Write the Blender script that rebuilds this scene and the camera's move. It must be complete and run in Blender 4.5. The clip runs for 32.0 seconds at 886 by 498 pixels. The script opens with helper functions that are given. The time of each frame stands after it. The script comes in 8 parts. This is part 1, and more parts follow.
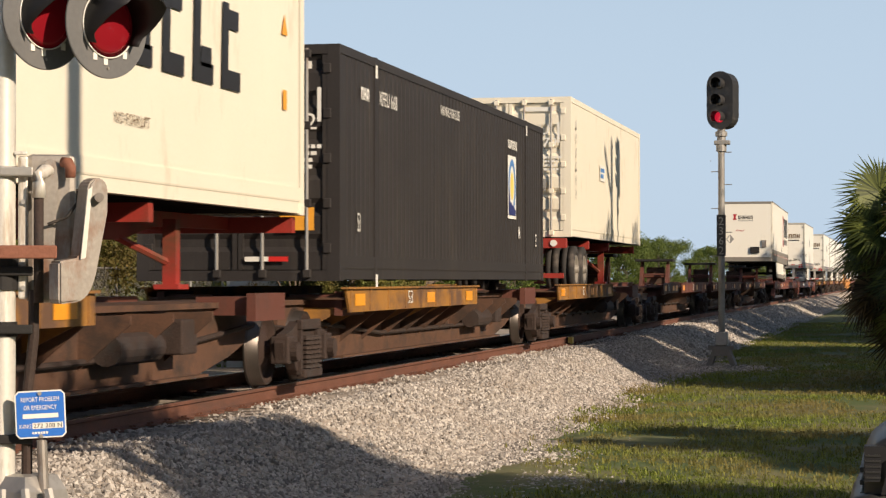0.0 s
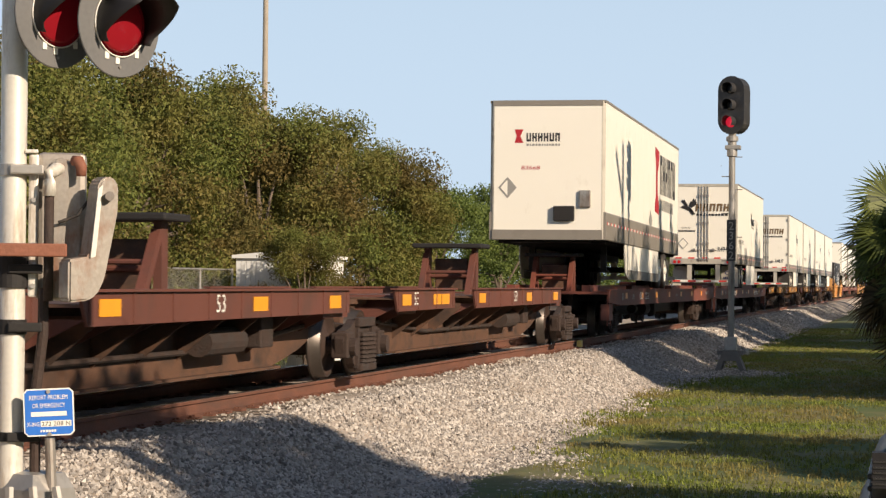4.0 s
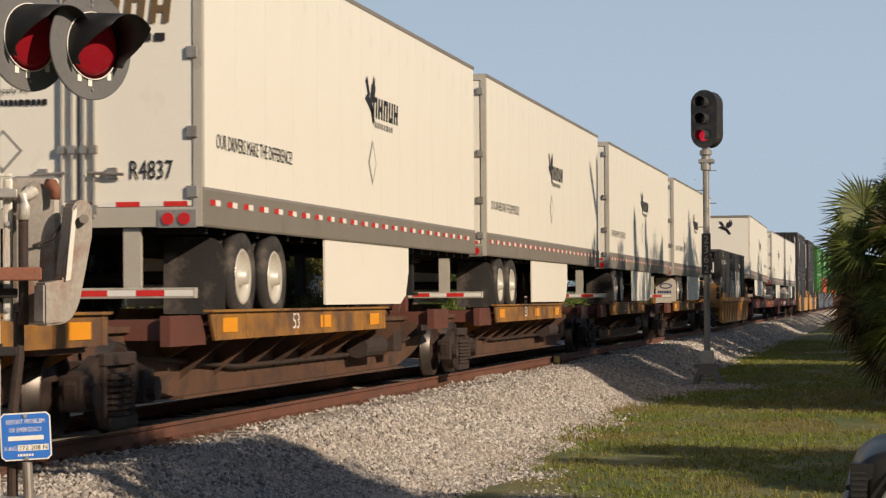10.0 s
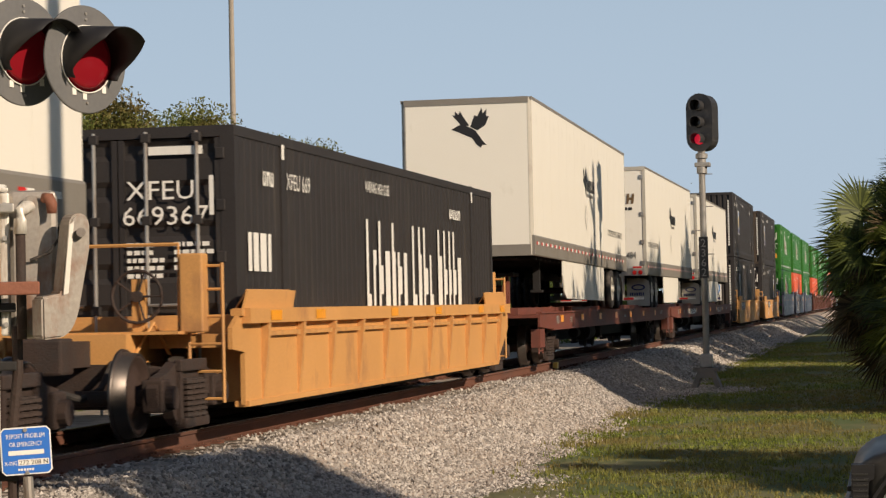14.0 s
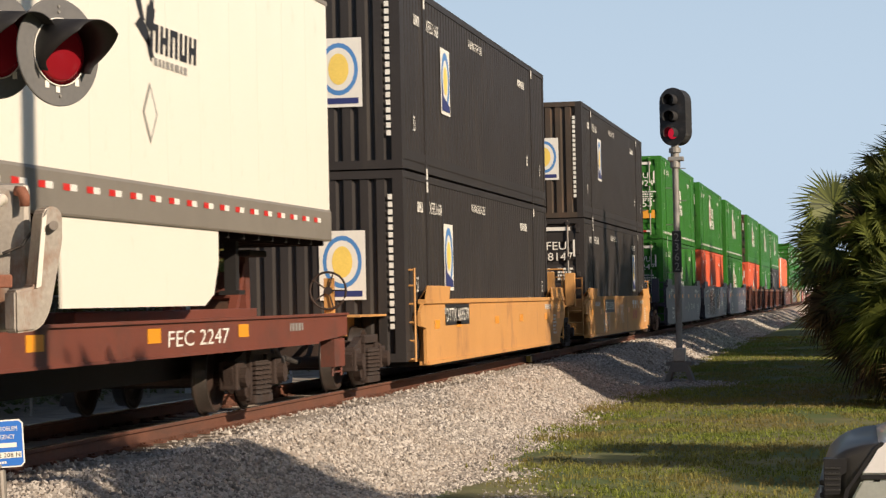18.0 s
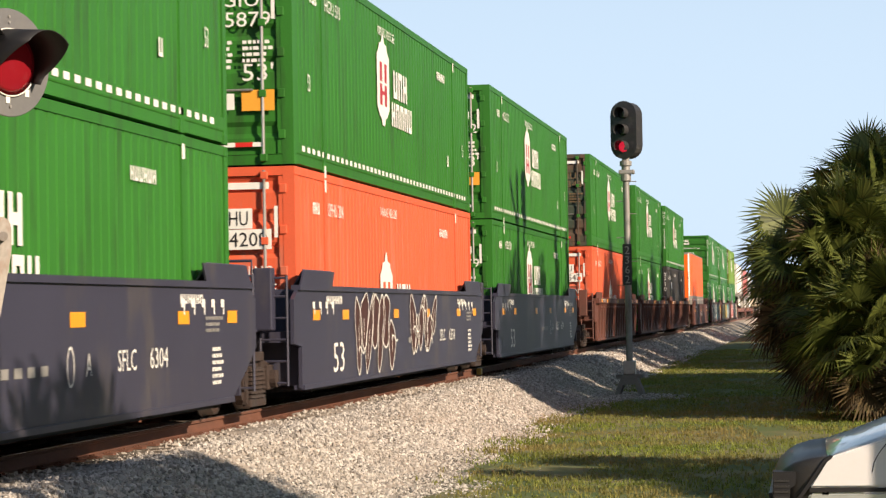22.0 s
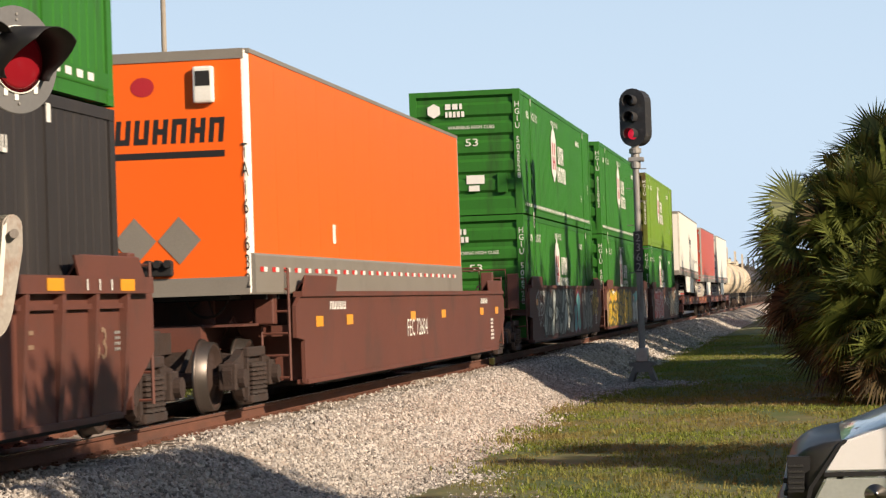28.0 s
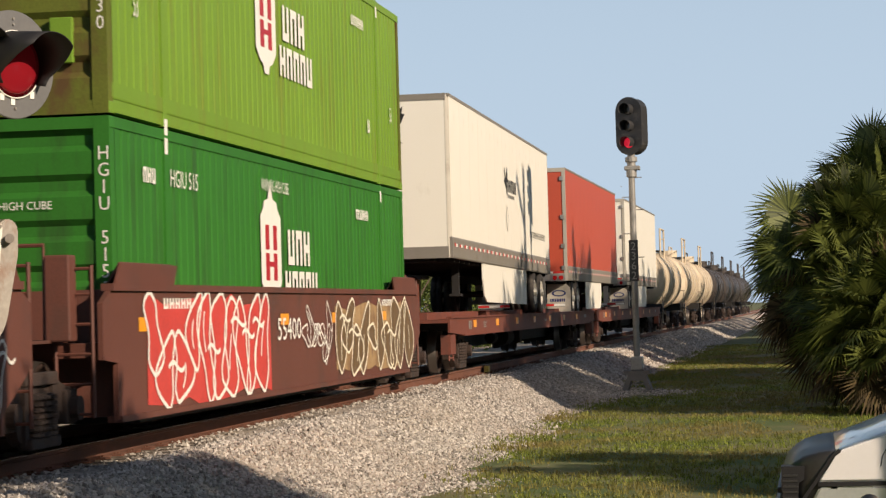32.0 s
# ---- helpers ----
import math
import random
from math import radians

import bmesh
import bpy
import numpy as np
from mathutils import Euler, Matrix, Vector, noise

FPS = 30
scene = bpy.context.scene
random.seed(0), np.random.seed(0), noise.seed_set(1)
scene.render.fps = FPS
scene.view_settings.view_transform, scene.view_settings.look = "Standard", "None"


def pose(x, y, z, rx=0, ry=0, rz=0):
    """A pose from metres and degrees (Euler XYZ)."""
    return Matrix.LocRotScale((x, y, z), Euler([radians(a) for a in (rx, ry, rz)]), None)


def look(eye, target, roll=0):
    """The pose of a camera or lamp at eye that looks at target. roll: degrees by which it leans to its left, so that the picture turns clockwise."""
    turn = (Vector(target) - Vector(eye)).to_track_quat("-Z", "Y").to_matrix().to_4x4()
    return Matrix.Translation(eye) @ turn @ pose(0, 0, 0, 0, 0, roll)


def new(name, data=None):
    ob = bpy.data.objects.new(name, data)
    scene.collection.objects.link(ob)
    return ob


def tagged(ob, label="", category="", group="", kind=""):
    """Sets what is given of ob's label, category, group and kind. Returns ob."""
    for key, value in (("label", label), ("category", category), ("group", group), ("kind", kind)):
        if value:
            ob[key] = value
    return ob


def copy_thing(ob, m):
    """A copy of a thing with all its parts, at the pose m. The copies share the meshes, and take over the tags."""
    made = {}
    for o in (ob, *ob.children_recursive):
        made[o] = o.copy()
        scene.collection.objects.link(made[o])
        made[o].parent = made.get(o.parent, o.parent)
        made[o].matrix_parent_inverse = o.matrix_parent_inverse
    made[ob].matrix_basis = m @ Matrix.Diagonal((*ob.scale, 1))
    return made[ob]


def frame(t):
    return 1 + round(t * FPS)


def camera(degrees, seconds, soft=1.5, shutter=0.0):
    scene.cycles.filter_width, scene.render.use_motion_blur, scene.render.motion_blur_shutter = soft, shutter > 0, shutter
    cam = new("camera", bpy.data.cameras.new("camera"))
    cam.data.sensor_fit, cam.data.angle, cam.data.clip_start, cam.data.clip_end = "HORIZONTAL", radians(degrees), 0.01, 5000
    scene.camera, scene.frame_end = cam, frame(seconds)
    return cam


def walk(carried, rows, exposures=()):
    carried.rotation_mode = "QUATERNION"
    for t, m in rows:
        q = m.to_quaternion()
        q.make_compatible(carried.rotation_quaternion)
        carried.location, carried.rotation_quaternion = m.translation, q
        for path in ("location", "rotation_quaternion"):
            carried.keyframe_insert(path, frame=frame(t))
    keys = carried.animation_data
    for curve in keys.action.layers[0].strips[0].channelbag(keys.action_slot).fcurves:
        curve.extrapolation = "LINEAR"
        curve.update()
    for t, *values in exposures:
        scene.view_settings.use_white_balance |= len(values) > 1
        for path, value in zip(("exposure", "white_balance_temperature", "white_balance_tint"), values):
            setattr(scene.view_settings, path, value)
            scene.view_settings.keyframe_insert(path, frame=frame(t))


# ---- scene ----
cam = camera(21.66, 32.0, soft=1.3, shutter=0.1)
# seconds, yaw, pitch, roll of a hand-held camera that stands in one place
PATH = [
    (0.0, 11.28, 0.77, 0.05), (0.5, 11.13, 0.74, 0.26), (1.0, 11.23, 0.45, 0.39), (1.5, 11.39, 0.39, 0.13),
    (2.0, 11.48, 0.38, -0.15), (2.5, 11.38, 0.48, -0.35), (3.0, 11.37, 0.64, -0.64), (3.5, 11.49, 0.74, -0.48),
    (5.5, 11.49, 1.03, -1.03), (6.0, 11.23, 1.02, -1.38), (6.5, 11.47, 0.97, -0.91), (7.0, 11.59, 0.84, -0.79),
    (7.5, 12.17, 0.48, -0.67), (8.0, 12.29, 0.67, -0.40), (8.5, 11.38, 1.28, 0.33), (9.0, 10.89, 1.58, 0.46),
    (9.5, 10.97, 1.48, 0.43), (10.0, 10.92, 1.26, 0.34), (10.5, 11.22, 0.94, 0.27), (11.0, 10.91, 0.76, 0.28),
    (11.5, 10.91, 0.63, 0.32), (12.0, 10.86, 0.55, 0.29), (12.5, 10.90, 0.70, 0.65), (13.0, 10.97, 1.28, 0.96),
    (13.5, 10.98, 1.44, 1.16), (15.5, 10.60, 1.42, 1.37), (16.0, 10.56, 1.32, 1.32), (16.5, 10.55, 1.12, 1.44),
    (17.0, 10.51, 0.59, 1.43), (17.5, 10.40, 0.74, 1.27), (18.0, 10.22, 1.28, 1.19), (18.5, 9.80, 1.36, 1.28),
    (19.0, 9.58, 1.08, 1.11), (19.5, 9.40, 0.90, 1.05), (20.0, 9.33, 1.18, 1.25), (20.5, 9.42, 1.50, 1.32),
    (21.0, 9.31, 1.60, 1.20), (21.5, 9.18, 1.63, 0.98), (22.0, 9.00, 1.56, 1.03), (22.5, 8.86, 1.62, 1.23),
    (23.0, 8.80, 1.77, 1.30), (23.5, 8.77, 1.94, 1.50), (24.0, 9.30, 2.11, 1.51), (24.5, 9.34, 2.26, 1.35),
    (25.0, 9.37, 2.29, 1.50), (25.5, 9.37, 1.68, 1.34), (27.5, 9.30, 1.37, 1.95), (28.0, 9.29, 1.33, 1.92),
    (28.5, 9.38, 1.27, 1.96), (29.0, 9.42, 1.28, 1.45), (29.5, 9.48, 1.33, 1.34), (30.0, 9.44, 1.39, 1.32),
    (30.5, 9.37, 1.42, 1.01), (31.0, 9.31, 1.55, 1.23), (31.5, 9.24, 1.65, 1.41), (32.0, 9.17, 1.51, 1.58),
]
walk(cam, [(t, pose(0, 0, 0, 90 + p, r, y)) for t, y, p, r in PATH], exposures=[(0.0, 0.22), (1.0, 0.36), (2.0, 0.36), (3.0, 0.50), (4.5, 0.28), (6.0, 0.14), (7.0, 0.22), (8.0, 0.15), (9.0, 0.13), (10.0, -0.10), (13.0, -0.04), (16.0, -0.03), (17.0, 0.06), (18.0, 0.22), (19.0, 0.50), (20.0, 0.62), (22.0, 0.58), (23.0, 0.50), (24.0, 0.54), (25.0, 0.35), (28.0, 0.46), (29.0, 0.38), (30.0, 0.56), (31.0, 0.36), (32.0, 0.16)])

# ---- light ----
SUN_TURN, SUN_UP = 58.0, 25.0     # degrees: shadows fall this far to the left of the track's line, sun this high
world = bpy.data.worlds.new("world")
scene.world = world
world.use_nodes = True
wn = world.node_tree.nodes
sky = wn.new("ShaderNodeTexSky")
sky.sky_type = "NISHITA"
sky.sun_disc = False
sky.sun_elevation = radians(SUN_UP)
sky.sun_rotation = radians(180 - SUN_TURN)
sky.air_density, sky.dust_density, sky.ozone_density = 1.0, 0.8, 2.0
# pale haze low over the horizon, thinning upwards
way, up, low, haze = wn.new("ShaderNodeTexCoord"), wn.new("ShaderNodeSeparateXYZ"), wn.new("ShaderNodeMapRange"), wn.new("ShaderNodeMix")
low.interpolation_type = "SMOOTHSTEP"
low.inputs[1].default_value, low.inputs[2].default_value = 0.04, 0.50
low.inputs[3].default_value, low.inputs[4].default_value = 0.92, 0.0
haze.data_type = "RGBA"
haze.inputs[7].default_value = (7.1, 8.8, 10.8, 1)
world.node_tree.links.new(way.outputs["Generated"], up.inputs[0])
world.node_tree.links.new(up.outputs[2], low.inputs[0])
world.node_tree.links.new(low.outputs[0], haze.inputs[0])
world.node_tree.links.new(sky.outputs[0], haze.inputs[6])
world.node_tree.links.new(haze.outputs[2], wn["Background"].inputs[0])
wn["Background"].inputs[1].default_value = 0.066
sun = new("sun", bpy.data.lights.new("sun", "SUN"))
sun.data.energy, sun.data.angle, sun.data.color = 5.0, radians(0.6), (1.0, 0.82, 0.63)
toward = Vector((-math.sin(radians(SUN_TURN)) * math.cos(radians(SUN_UP)),
                 math.cos(radians(SUN_TURN)) * math.cos(radians(SUN_UP)), -math.sin(radians(SUN_UP))))
sun.matrix_world = look((30, -60, 40), Vector((30, -60, 40)) + toward)

# ---- materials ----
def mat(name, color, rough=0.6, metal=0.0, vary=0.12, scale=3.0, bump=0.0, grain=40.0, stain=None, stain_amount=0.0,
        stain_scale=(1.0, 1.0, 1.0), spec=0.5, clear=0.0, per_object=0.0, streak=0.0):
    """A painted or raw surface: colour varied at two scales, optional stains of another colour, fine relief."""
    m = bpy.data.materials.new(name)
    m.use_nodes = True
    n, l = m.node_tree.nodes, m.node_tree.links
    b = n["Principled BSDF"]
    b.inputs["Roughness"].default_value, b.inputs["Metallic"].default_value = rough, metal
    b.inputs["Specular IOR Level"].default_value = spec
    b.inputs["Coat Weight"].default_value = clear
    tc = n.new("ShaderNodeTexCoord")
    big, small = n.new("ShaderNodeTexNoise"), n.new("ShaderNodeTexNoise")
    big.inputs["Scale"].default_value, small.inputs["Scale"].default_value = scale, grain
    big.inputs["Detail"].default_value = 6.0
    small.inputs["Detail"].default_value = 3.0
    l.new(tc.outputs["Object"], big.inputs["Vector"])
    l.new(tc.outputs["Object"], small.inputs["Vector"])
    mix = n.new("ShaderNodeMath")
    mix.operation = "ADD"
    l.new(big.outputs[0], mix.inputs[0])
    l.new(small.outputs[0], mix.inputs[1])
    hsv = n.new("ShaderNodeHueSaturation")
    hsv.inputs["Color"].default_value = (*color, 1)
    ramp = n.new("ShaderNodeMapRange")
    ramp.inputs[1].default_value, ramp.inputs[2].default_value = 0.6, 1.4
    ramp.inputs[3].default_value, ramp.inputs[4].default_value = 1 - vary, 1 + vary
    l.new(mix.outputs[0], ramp.inputs[0])
    value = ramp.outputs[0]
    if per_object:
        info, mul = n.new("ShaderNodeObjectInfo"), n.new("ShaderNodeMapRange")
        mul.inputs[3].default_value, mul.inputs[4].default_value = 1 - per_object, 1 + per_object
        l.new(info.outputs["Random"], mul.inputs[0])
        prod = n.new("ShaderNodeMath")
        prod.operation = "MULTIPLY"
        l.new(value, prod.inputs[0])
        l.new(mul.outputs[0], prod.inputs[1])
        value = prod.outputs[0]
    l.new(value, hsv.inputs["Value"])
    out = hsv.outputs[0]
    if stain:
        mp, sn, sr, sm = (n.new("ShaderNodeMapping"), n.new("ShaderNodeTexNoise"), n.new("ShaderNodeMapRange"),
                          n.new("ShaderNodeMix"))
        mp.inputs["Scale"].default_value = stain_scale
        sn.inputs["Scale"].default_value, sn.inputs["Detail"].default_value = 1.0, 8.0
        sn.inputs["Roughness"].default_value = 0.65
        sr.inputs[1].default_value, sr.inputs[2].default_value = 0.62 - 0.3 * stain_amount, 0.78 - 0.25 * stain_amount
        l.new(tc.outputs["Object"], mp.inputs["Vector"])
        l.new(mp.outputs[0], sn.inputs["Vector"])
        l.new(sn.outputs[0], sr.inputs[0])
        sm.data_type = "RGBA"
        l.new(sr.outputs[0], sm.inputs[0])
        l.new(out, sm.inputs[6])
        sm.inputs[7].default_value = (*stain, 1)
        out = sm.outputs[2]
    l.new(out, b.inputs["Base Color"])
    if bump:
        bp = n.new("ShaderNodeBump")
        bp.inputs["Strength"].default_value, bp.inputs["Distance"].default_value = bump, 0.02
        l.new(mix.outputs[0], bp.inputs["Height"])
        l.new(bp.outputs[0], b.inputs["Normal"])
    return m


def island_mat(name, dark, light, rough=0.85, spec=0.2, translucent=0.0, patch=0.0, patch_scale=0.7, patch_color=None):
    """Many small pieces in one mesh, each of its own shade between two colours, in broad patches of another tint if asked."""
    m = bpy.data.materials.new(name)
    m.use_nodes = True
    n, l = m.node_tree.nodes, m.node_tree.links
    b = n["Principled BSDF"]
    b.inputs["Roughness"].default_value, b.inputs["Specular IOR Level"].default_value = rough, spec
    geo, ramp = n.new("ShaderNodeNewGeometry"), n.new("ShaderNodeMix")
    ramp.data_type = "RGBA"
    ramp.inputs[6].default_value, ramp.inputs[7].default_value = (*dark, 1), (*light, 1)
    l.new(geo.outputs["Random Per Island"], ramp.inputs[0])
    tint = ramp.outputs[2]
    if patch:
        tc, pn, pr, pm = n.new("ShaderNodeTexCoord"), n.new("ShaderNodeTexNoise"), n.new("ShaderNodeMapRange"), n.new("ShaderNodeMix")
        pn.inputs["Scale"].default_value, pn.inputs["Detail"].default_value = patch_scale, 4.0
        pr.inputs[1].default_value, pr.inputs[2].default_value = 0.40, 0.64
        pr.inputs[4].default_value = patch
        pm.data_type = "RGBA"
        pm.inputs[7].default_value = (*(patch_color or dark), 1)
        l.new(tc.outputs["Object"], pn.inputs["Vector"])
        l.new(pn.outputs[0], pr.inputs[0])
        l.new(pr.outputs[0], pm.inputs[0])
        l.new(tint, pm.inputs[6])
        tint = pm.outputs[2]
    l.new(tint, b.inputs["Base Color"])
    if translucent:
        tr, add = n.new("ShaderNodeBsdfTranslucent"), n.new("ShaderNodeMixShader")
        l.new(tint, tr.inputs["Color"])
        add.inputs[0].default_value = translucent
        l.new(b.outputs[0], add.inputs[1])
        l.new(tr.outputs[0], add.inputs[2])
        l.new(add.outputs[0], n["Material Output"].inputs["Surface"])
    return m


def glow_mat(name, color, strength):
    m = bpy.data.materials.new(name)
    m.use_nodes = True
    b = m.node_tree.nodes["Principled BSDF"]
    b.inputs["Base Color"].default_value = (*color, 1)
    b.inputs["Roughness"].default_value = 0.15
    b.inputs["Emission Color"].default_value = (*color, 1)
    b.inputs["Emission Strength"].default_value = strength
    return m


RUST = (0.13, 0.055, 0.03)
M = dict(
    white=mat("white trailer paint", (0.84, 0.80, 0.70), 0.42, vary=0.025, scale=0.7, stain=(0.70, 0.65, 0.54), stain_amount=0.05, stain_scale=(1.5, 1.5, 0.8)),
    cream=mat("cream container paint", (0.80, 0.74, 0.60), 0.5, vary=0.04, scale=0.8, stain=(0.62, 0.53, 0.40), stain_amount=0.1, stain_scale=(2, 2, 0.8)),
    silver=mat("aluminium rail", (0.25, 0.225, 0.19), 0.5, 0.15, vary=0.1, scale=2.0, grain=60, stain=(0.2, 0.18, 0.15), stain_amount=0.25),
    bright=mat("polished aluminium", (0.75, 0.73, 0.69), 0.18, 1.0, vary=0.05),
    chrome=mat("worn bright steel", (0.55, 0.52, 0.49), 0.28, 1.0, vary=0.15, scale=6),
    black=mat("black container paint", (0.033, 0.029, 0.028), 0.55, spec=0.35, vary=0.2, scale=0.8, stain=(0.05, 0.043, 0.038), stain_amount=0.3, stain_scale=(2, 2, 0.4)),
    green=mat("green container paint", (0.034, 0.160, 0.021), 0.5, spec=0.22, vary=0.12, scale=0.6, stain=(0.03, 0.085, 0.02), stain_amount=0.35, stain_scale=(3, 3, 0.4), per_object=0.08),
    lime=mat("faded lime container paint", (0.155, 0.275, 0.030), 0.55, spec=0.22, vary=0.12, scale=0.6, stain=(0.16, 0.2, 0.03), stain_amount=0.35, stain_scale=(3, 3, 0.4)),
    limeend=mat("rust-stained lime end", (0.115, 0.135, 0.022), 0.65, vary=0.25, scale=1.0, spec=0.2, stain=(0.10, 0.06, 0.025), stain_amount=0.45, stain_scale=(2, 2, 1)),
    rustgreen=mat("rust-stained green end", (0.035, 0.05, 0.03), 0.7, vary=0.3, scale=1.2, stain=(0.11, 0.06, 0.035), stain_amount=0.6, stain_scale=(2, 2, 1)),
    brownend=mat("rusty brown-black end paint", (0.055, 0.040, 0.028), 0.65, vary=0.2, scale=1.2, stain=(0.09, 0.055, 0.035), stain_amount=0.35, stain_scale=(2, 2, 1)),
    salmon=mat("faded red container paint", (0.66, 0.115, 0.05), 0.55, spec=0.25, vary=0.08, scale=0.6, stain=(0.5, 0.16, 0.1), stain_amount=0.3, stain_scale=(3, 3, 0.4)),
    orange=mat("orange trailer paint", (0.86, 0.135, 0.012), 0.45, vary=0.03, scale=0.7, spec=0.3),
    redtr=mat("red trailer paint", (0.50, 0.085, 0.045), 0.42, vary=0.08, scale=0.7),
    red=mat("red chassis paint", (0.33, 0.035, 0.025), 0.5, vary=0.2, scale=3, stain=RUST, stain_amount=0.3),
    yellow=mat("weathered yellow car paint", (0.58, 0.295, 0.095), 0.6, vary=0.12, scale=0.9, bump=0.1, stain=(0.34, 0.165, 0.07), stain_amount=0.28, stain_scale=(2, 1.2, 0.7)),
    spine=mat("grimy spine car steel", (0.105, 0.052, 0.030), 0.75, vary=0.25, scale=1.2, bump=0.15, stain=(0.036, 0.024, 0.018), stain_amount=0.5, stain_scale=(1.5, 1.2, 2.0)),
    yspine=mat("worn yellow platform paint", (0.32, 0.15, 0.03), 0.65, vary=0.2, scale=1.2, bump=0.15, stain=(0.13, 0.07, 0.04), stain_amount=0.62, stain_scale=(2, 1.5, 2)),
    brown=mat("oxide brown car paint", (0.125, 0.044, 0.030), 0.62, vary=0.15, scale=0.9, bump=0.1, stain=(0.08, 0.04, 0.03), stain_amount=0.4, stain_scale=(2, 1.2, 0.8)),
    flatred=mat("oxide red flat car paint", (0.165, 0.048, 0.030), 0.6, vary=0.15, scale=0.9, bump=0.1, stain=(0.10, 0.042, 0.03), stain_amount=0.4, stain_scale=(2, 1, 1)),
    blue=mat("dark blue car paint", (0.044, 0.043, 0.068), 0.4, vary=0.12, scale=0.8, stain=(0.085, 0.075, 0.075), stain_amount=0.35, stain_scale=(2, 1, 0.5)),
    truck=mat("rusty cast truck steel", (0.040, 0.024, 0.018), 0.8, vary=0.35, scale=5, bump=0.3, stain=(0.035, 0.028, 0.025), stain_amount=0.45, stain_scale=(4, 4, 4)),
    wheel=mat("brown wheel steel", (0.050, 0.030, 0.023), 0.7, 0.2, vary=0.25, scale=6, bump=0.1),
    tread=mat("polished wheel tread", (0.10, 0.085, 0.075), 0.4, 0.75, vary=0.1),
    rubber=mat("tyre rubber", (0.030, 0.027, 0.025), 0.85, vary=0.2, scale=4, bump=0.15, stain=(0.12, 0.10, 0.085), stain_amount=0.35, stain_scale=(3, 3, 3)),
    dark=mat("dark underframe steel", (0.014, 0.0125, 0.012), 0.75, vary=0.3, scale=3, bump=0.1),
    whiteink=mat("white lettering paint", (0.78, 0.76, 0.70), 0.55, vary=0.06, scale=6),
    blackink=mat("black lettering vinyl", (0.02, 0.018, 0.018), 0.45, vary=0.1),
    goldink=mat("brown-gold lettering vinyl", (0.15, 0.095, 0.045), 0.45, vary=0.1),
    redink=mat("red lettering vinyl", (0.42, 0.02, 0.03), 0.45, vary=0.08),
    greyink=mat("grey lettering vinyl", (0.28, 0.27, 0.25), 0.5, vary=0.08),
    blueink=mat("blue logo vinyl", (0.08, 0.24, 0.55), 0.45, vary=0.08),
    navyink=mat("navy logo vinyl", (0.03, 0.04, 0.16), 0.45, vary=0.08),
    yellowink=mat("yellow logo vinyl", (0.85, 0.62, 0.14), 0.45, vary=0.1),
    reflector=mat("orange reflective sheeting", (0.85, 0.34, 0.02), 0.35, vary=0.1),
    redref=mat("red reflective tape", (0.62, 0.03, 0.025), 0.35, vary=0.1),
    tail=mat("red tail lamp lens", (0.55, 0.02, 0.02), 0.15, vary=0.1),
    rail=mat("rusty rail steel", (0.15, 0.062, 0.038), 0.75, 0.1, vary=0.2, scale=4, bump=0.15, stain=(0.10, 0.05, 0.035), stain_amount=0.4, stain_scale=(3, 0.6, 3)),
    railtop=mat("polished rail head", (0.55, 0.52, 0.50), 0.25, 1.0, vary=0.1),
    tie=mat("weathered timber", (0.12, 0.095, 0.075), 0.9, vary=0.3, scale=3, bump=0.3, stain_scale=(8, 1, 1), stain=(0.06, 0.045, 0.035), stain_amount=0.5),
    galv=mat("galvanised steel", (0.42, 0.40, 0.37), 0.42, 0.6, vary=0.12, scale=5, grain=25, stain=(0.22, 0.16, 0.12), stain_amount=0.3, stain_scale=(3, 3, 1)),
    mast=mat("aluminium painted mast", (0.70, 0.67, 0.60), 0.42, 0.25, vary=0.08, scale=4, stain=(0.35, 0.26, 0.18), stain_amount=0.35, stain_scale=(9, 9, 1.5)),
    rustarm=mat("flaking rusty painted steel", (0.36, 0.325, 0.285), 0.42, 0.4, vary=0.18, scale=5, bump=0.03, stain=(0.26, 0.14, 0.09), stain_amount=0.36, stain_scale=(7, 7, 3)),
    signalblack=mat("weathered black signal paint", (0.028, 0.028, 0.03), 0.55, vary=0.25, scale=5, stain=(0.07, 0.065, 0.06), stain_amount=0.35, stain_scale=(4, 4, 4)),
    signalgrey=mat("signal mast silver paint", (0.30, 0.29, 0.27), 0.5, 0.3, vary=0.12, scale=5, stain=(0.14, 0.11, 0.09), stain_amount=0.35, stain_scale=(5, 5, 1)),
    concrete=mat("weathered concrete", (0.22, 0.20, 0.18), 0.9, vary=0.15, scale=5, bump=0.2, stain=(0.12, 0.11, 0.1), stain_amount=0.4, stain_scale=(2, 2, 2)),
    signblue=mat("blue sign sheeting", (0.03, 0.16, 0.58), 0.4, vary=0.05),
    lensdark=mat("dark lamp lens", (0.02, 0.02, 0.02), 0.1, vary=0.1),
    lensred=glow_mat("lit red lens", (0.21, 0.008, 0.014), 0.06),
    signalred=glow_mat("lit red signal lens", (0.75, 0.02, 0.05), 0.55),
    carwhite=mat("white car paint", (0.80, 0.78, 0.78), 0.3, vary=0.02, clear=0.8),
    carblack=mat("black car trim", (0.030, 0.028, 0.026), 0.5, vary=0.15, clear=0.08),
    glass=mat("clear lamp cover", (0.75, 0.77, 0.78), 0.06, 0.6, vary=0.1, scale=9),
    tank=mat("dusty cream tank paint", (0.62, 0.52, 0.38), 0.55, vary=0.1, scale=0.6, stain=(0.30, 0.2, 0.12), stain_amount=0.45, stain_scale=(1.5, 1.5, 0.5)),
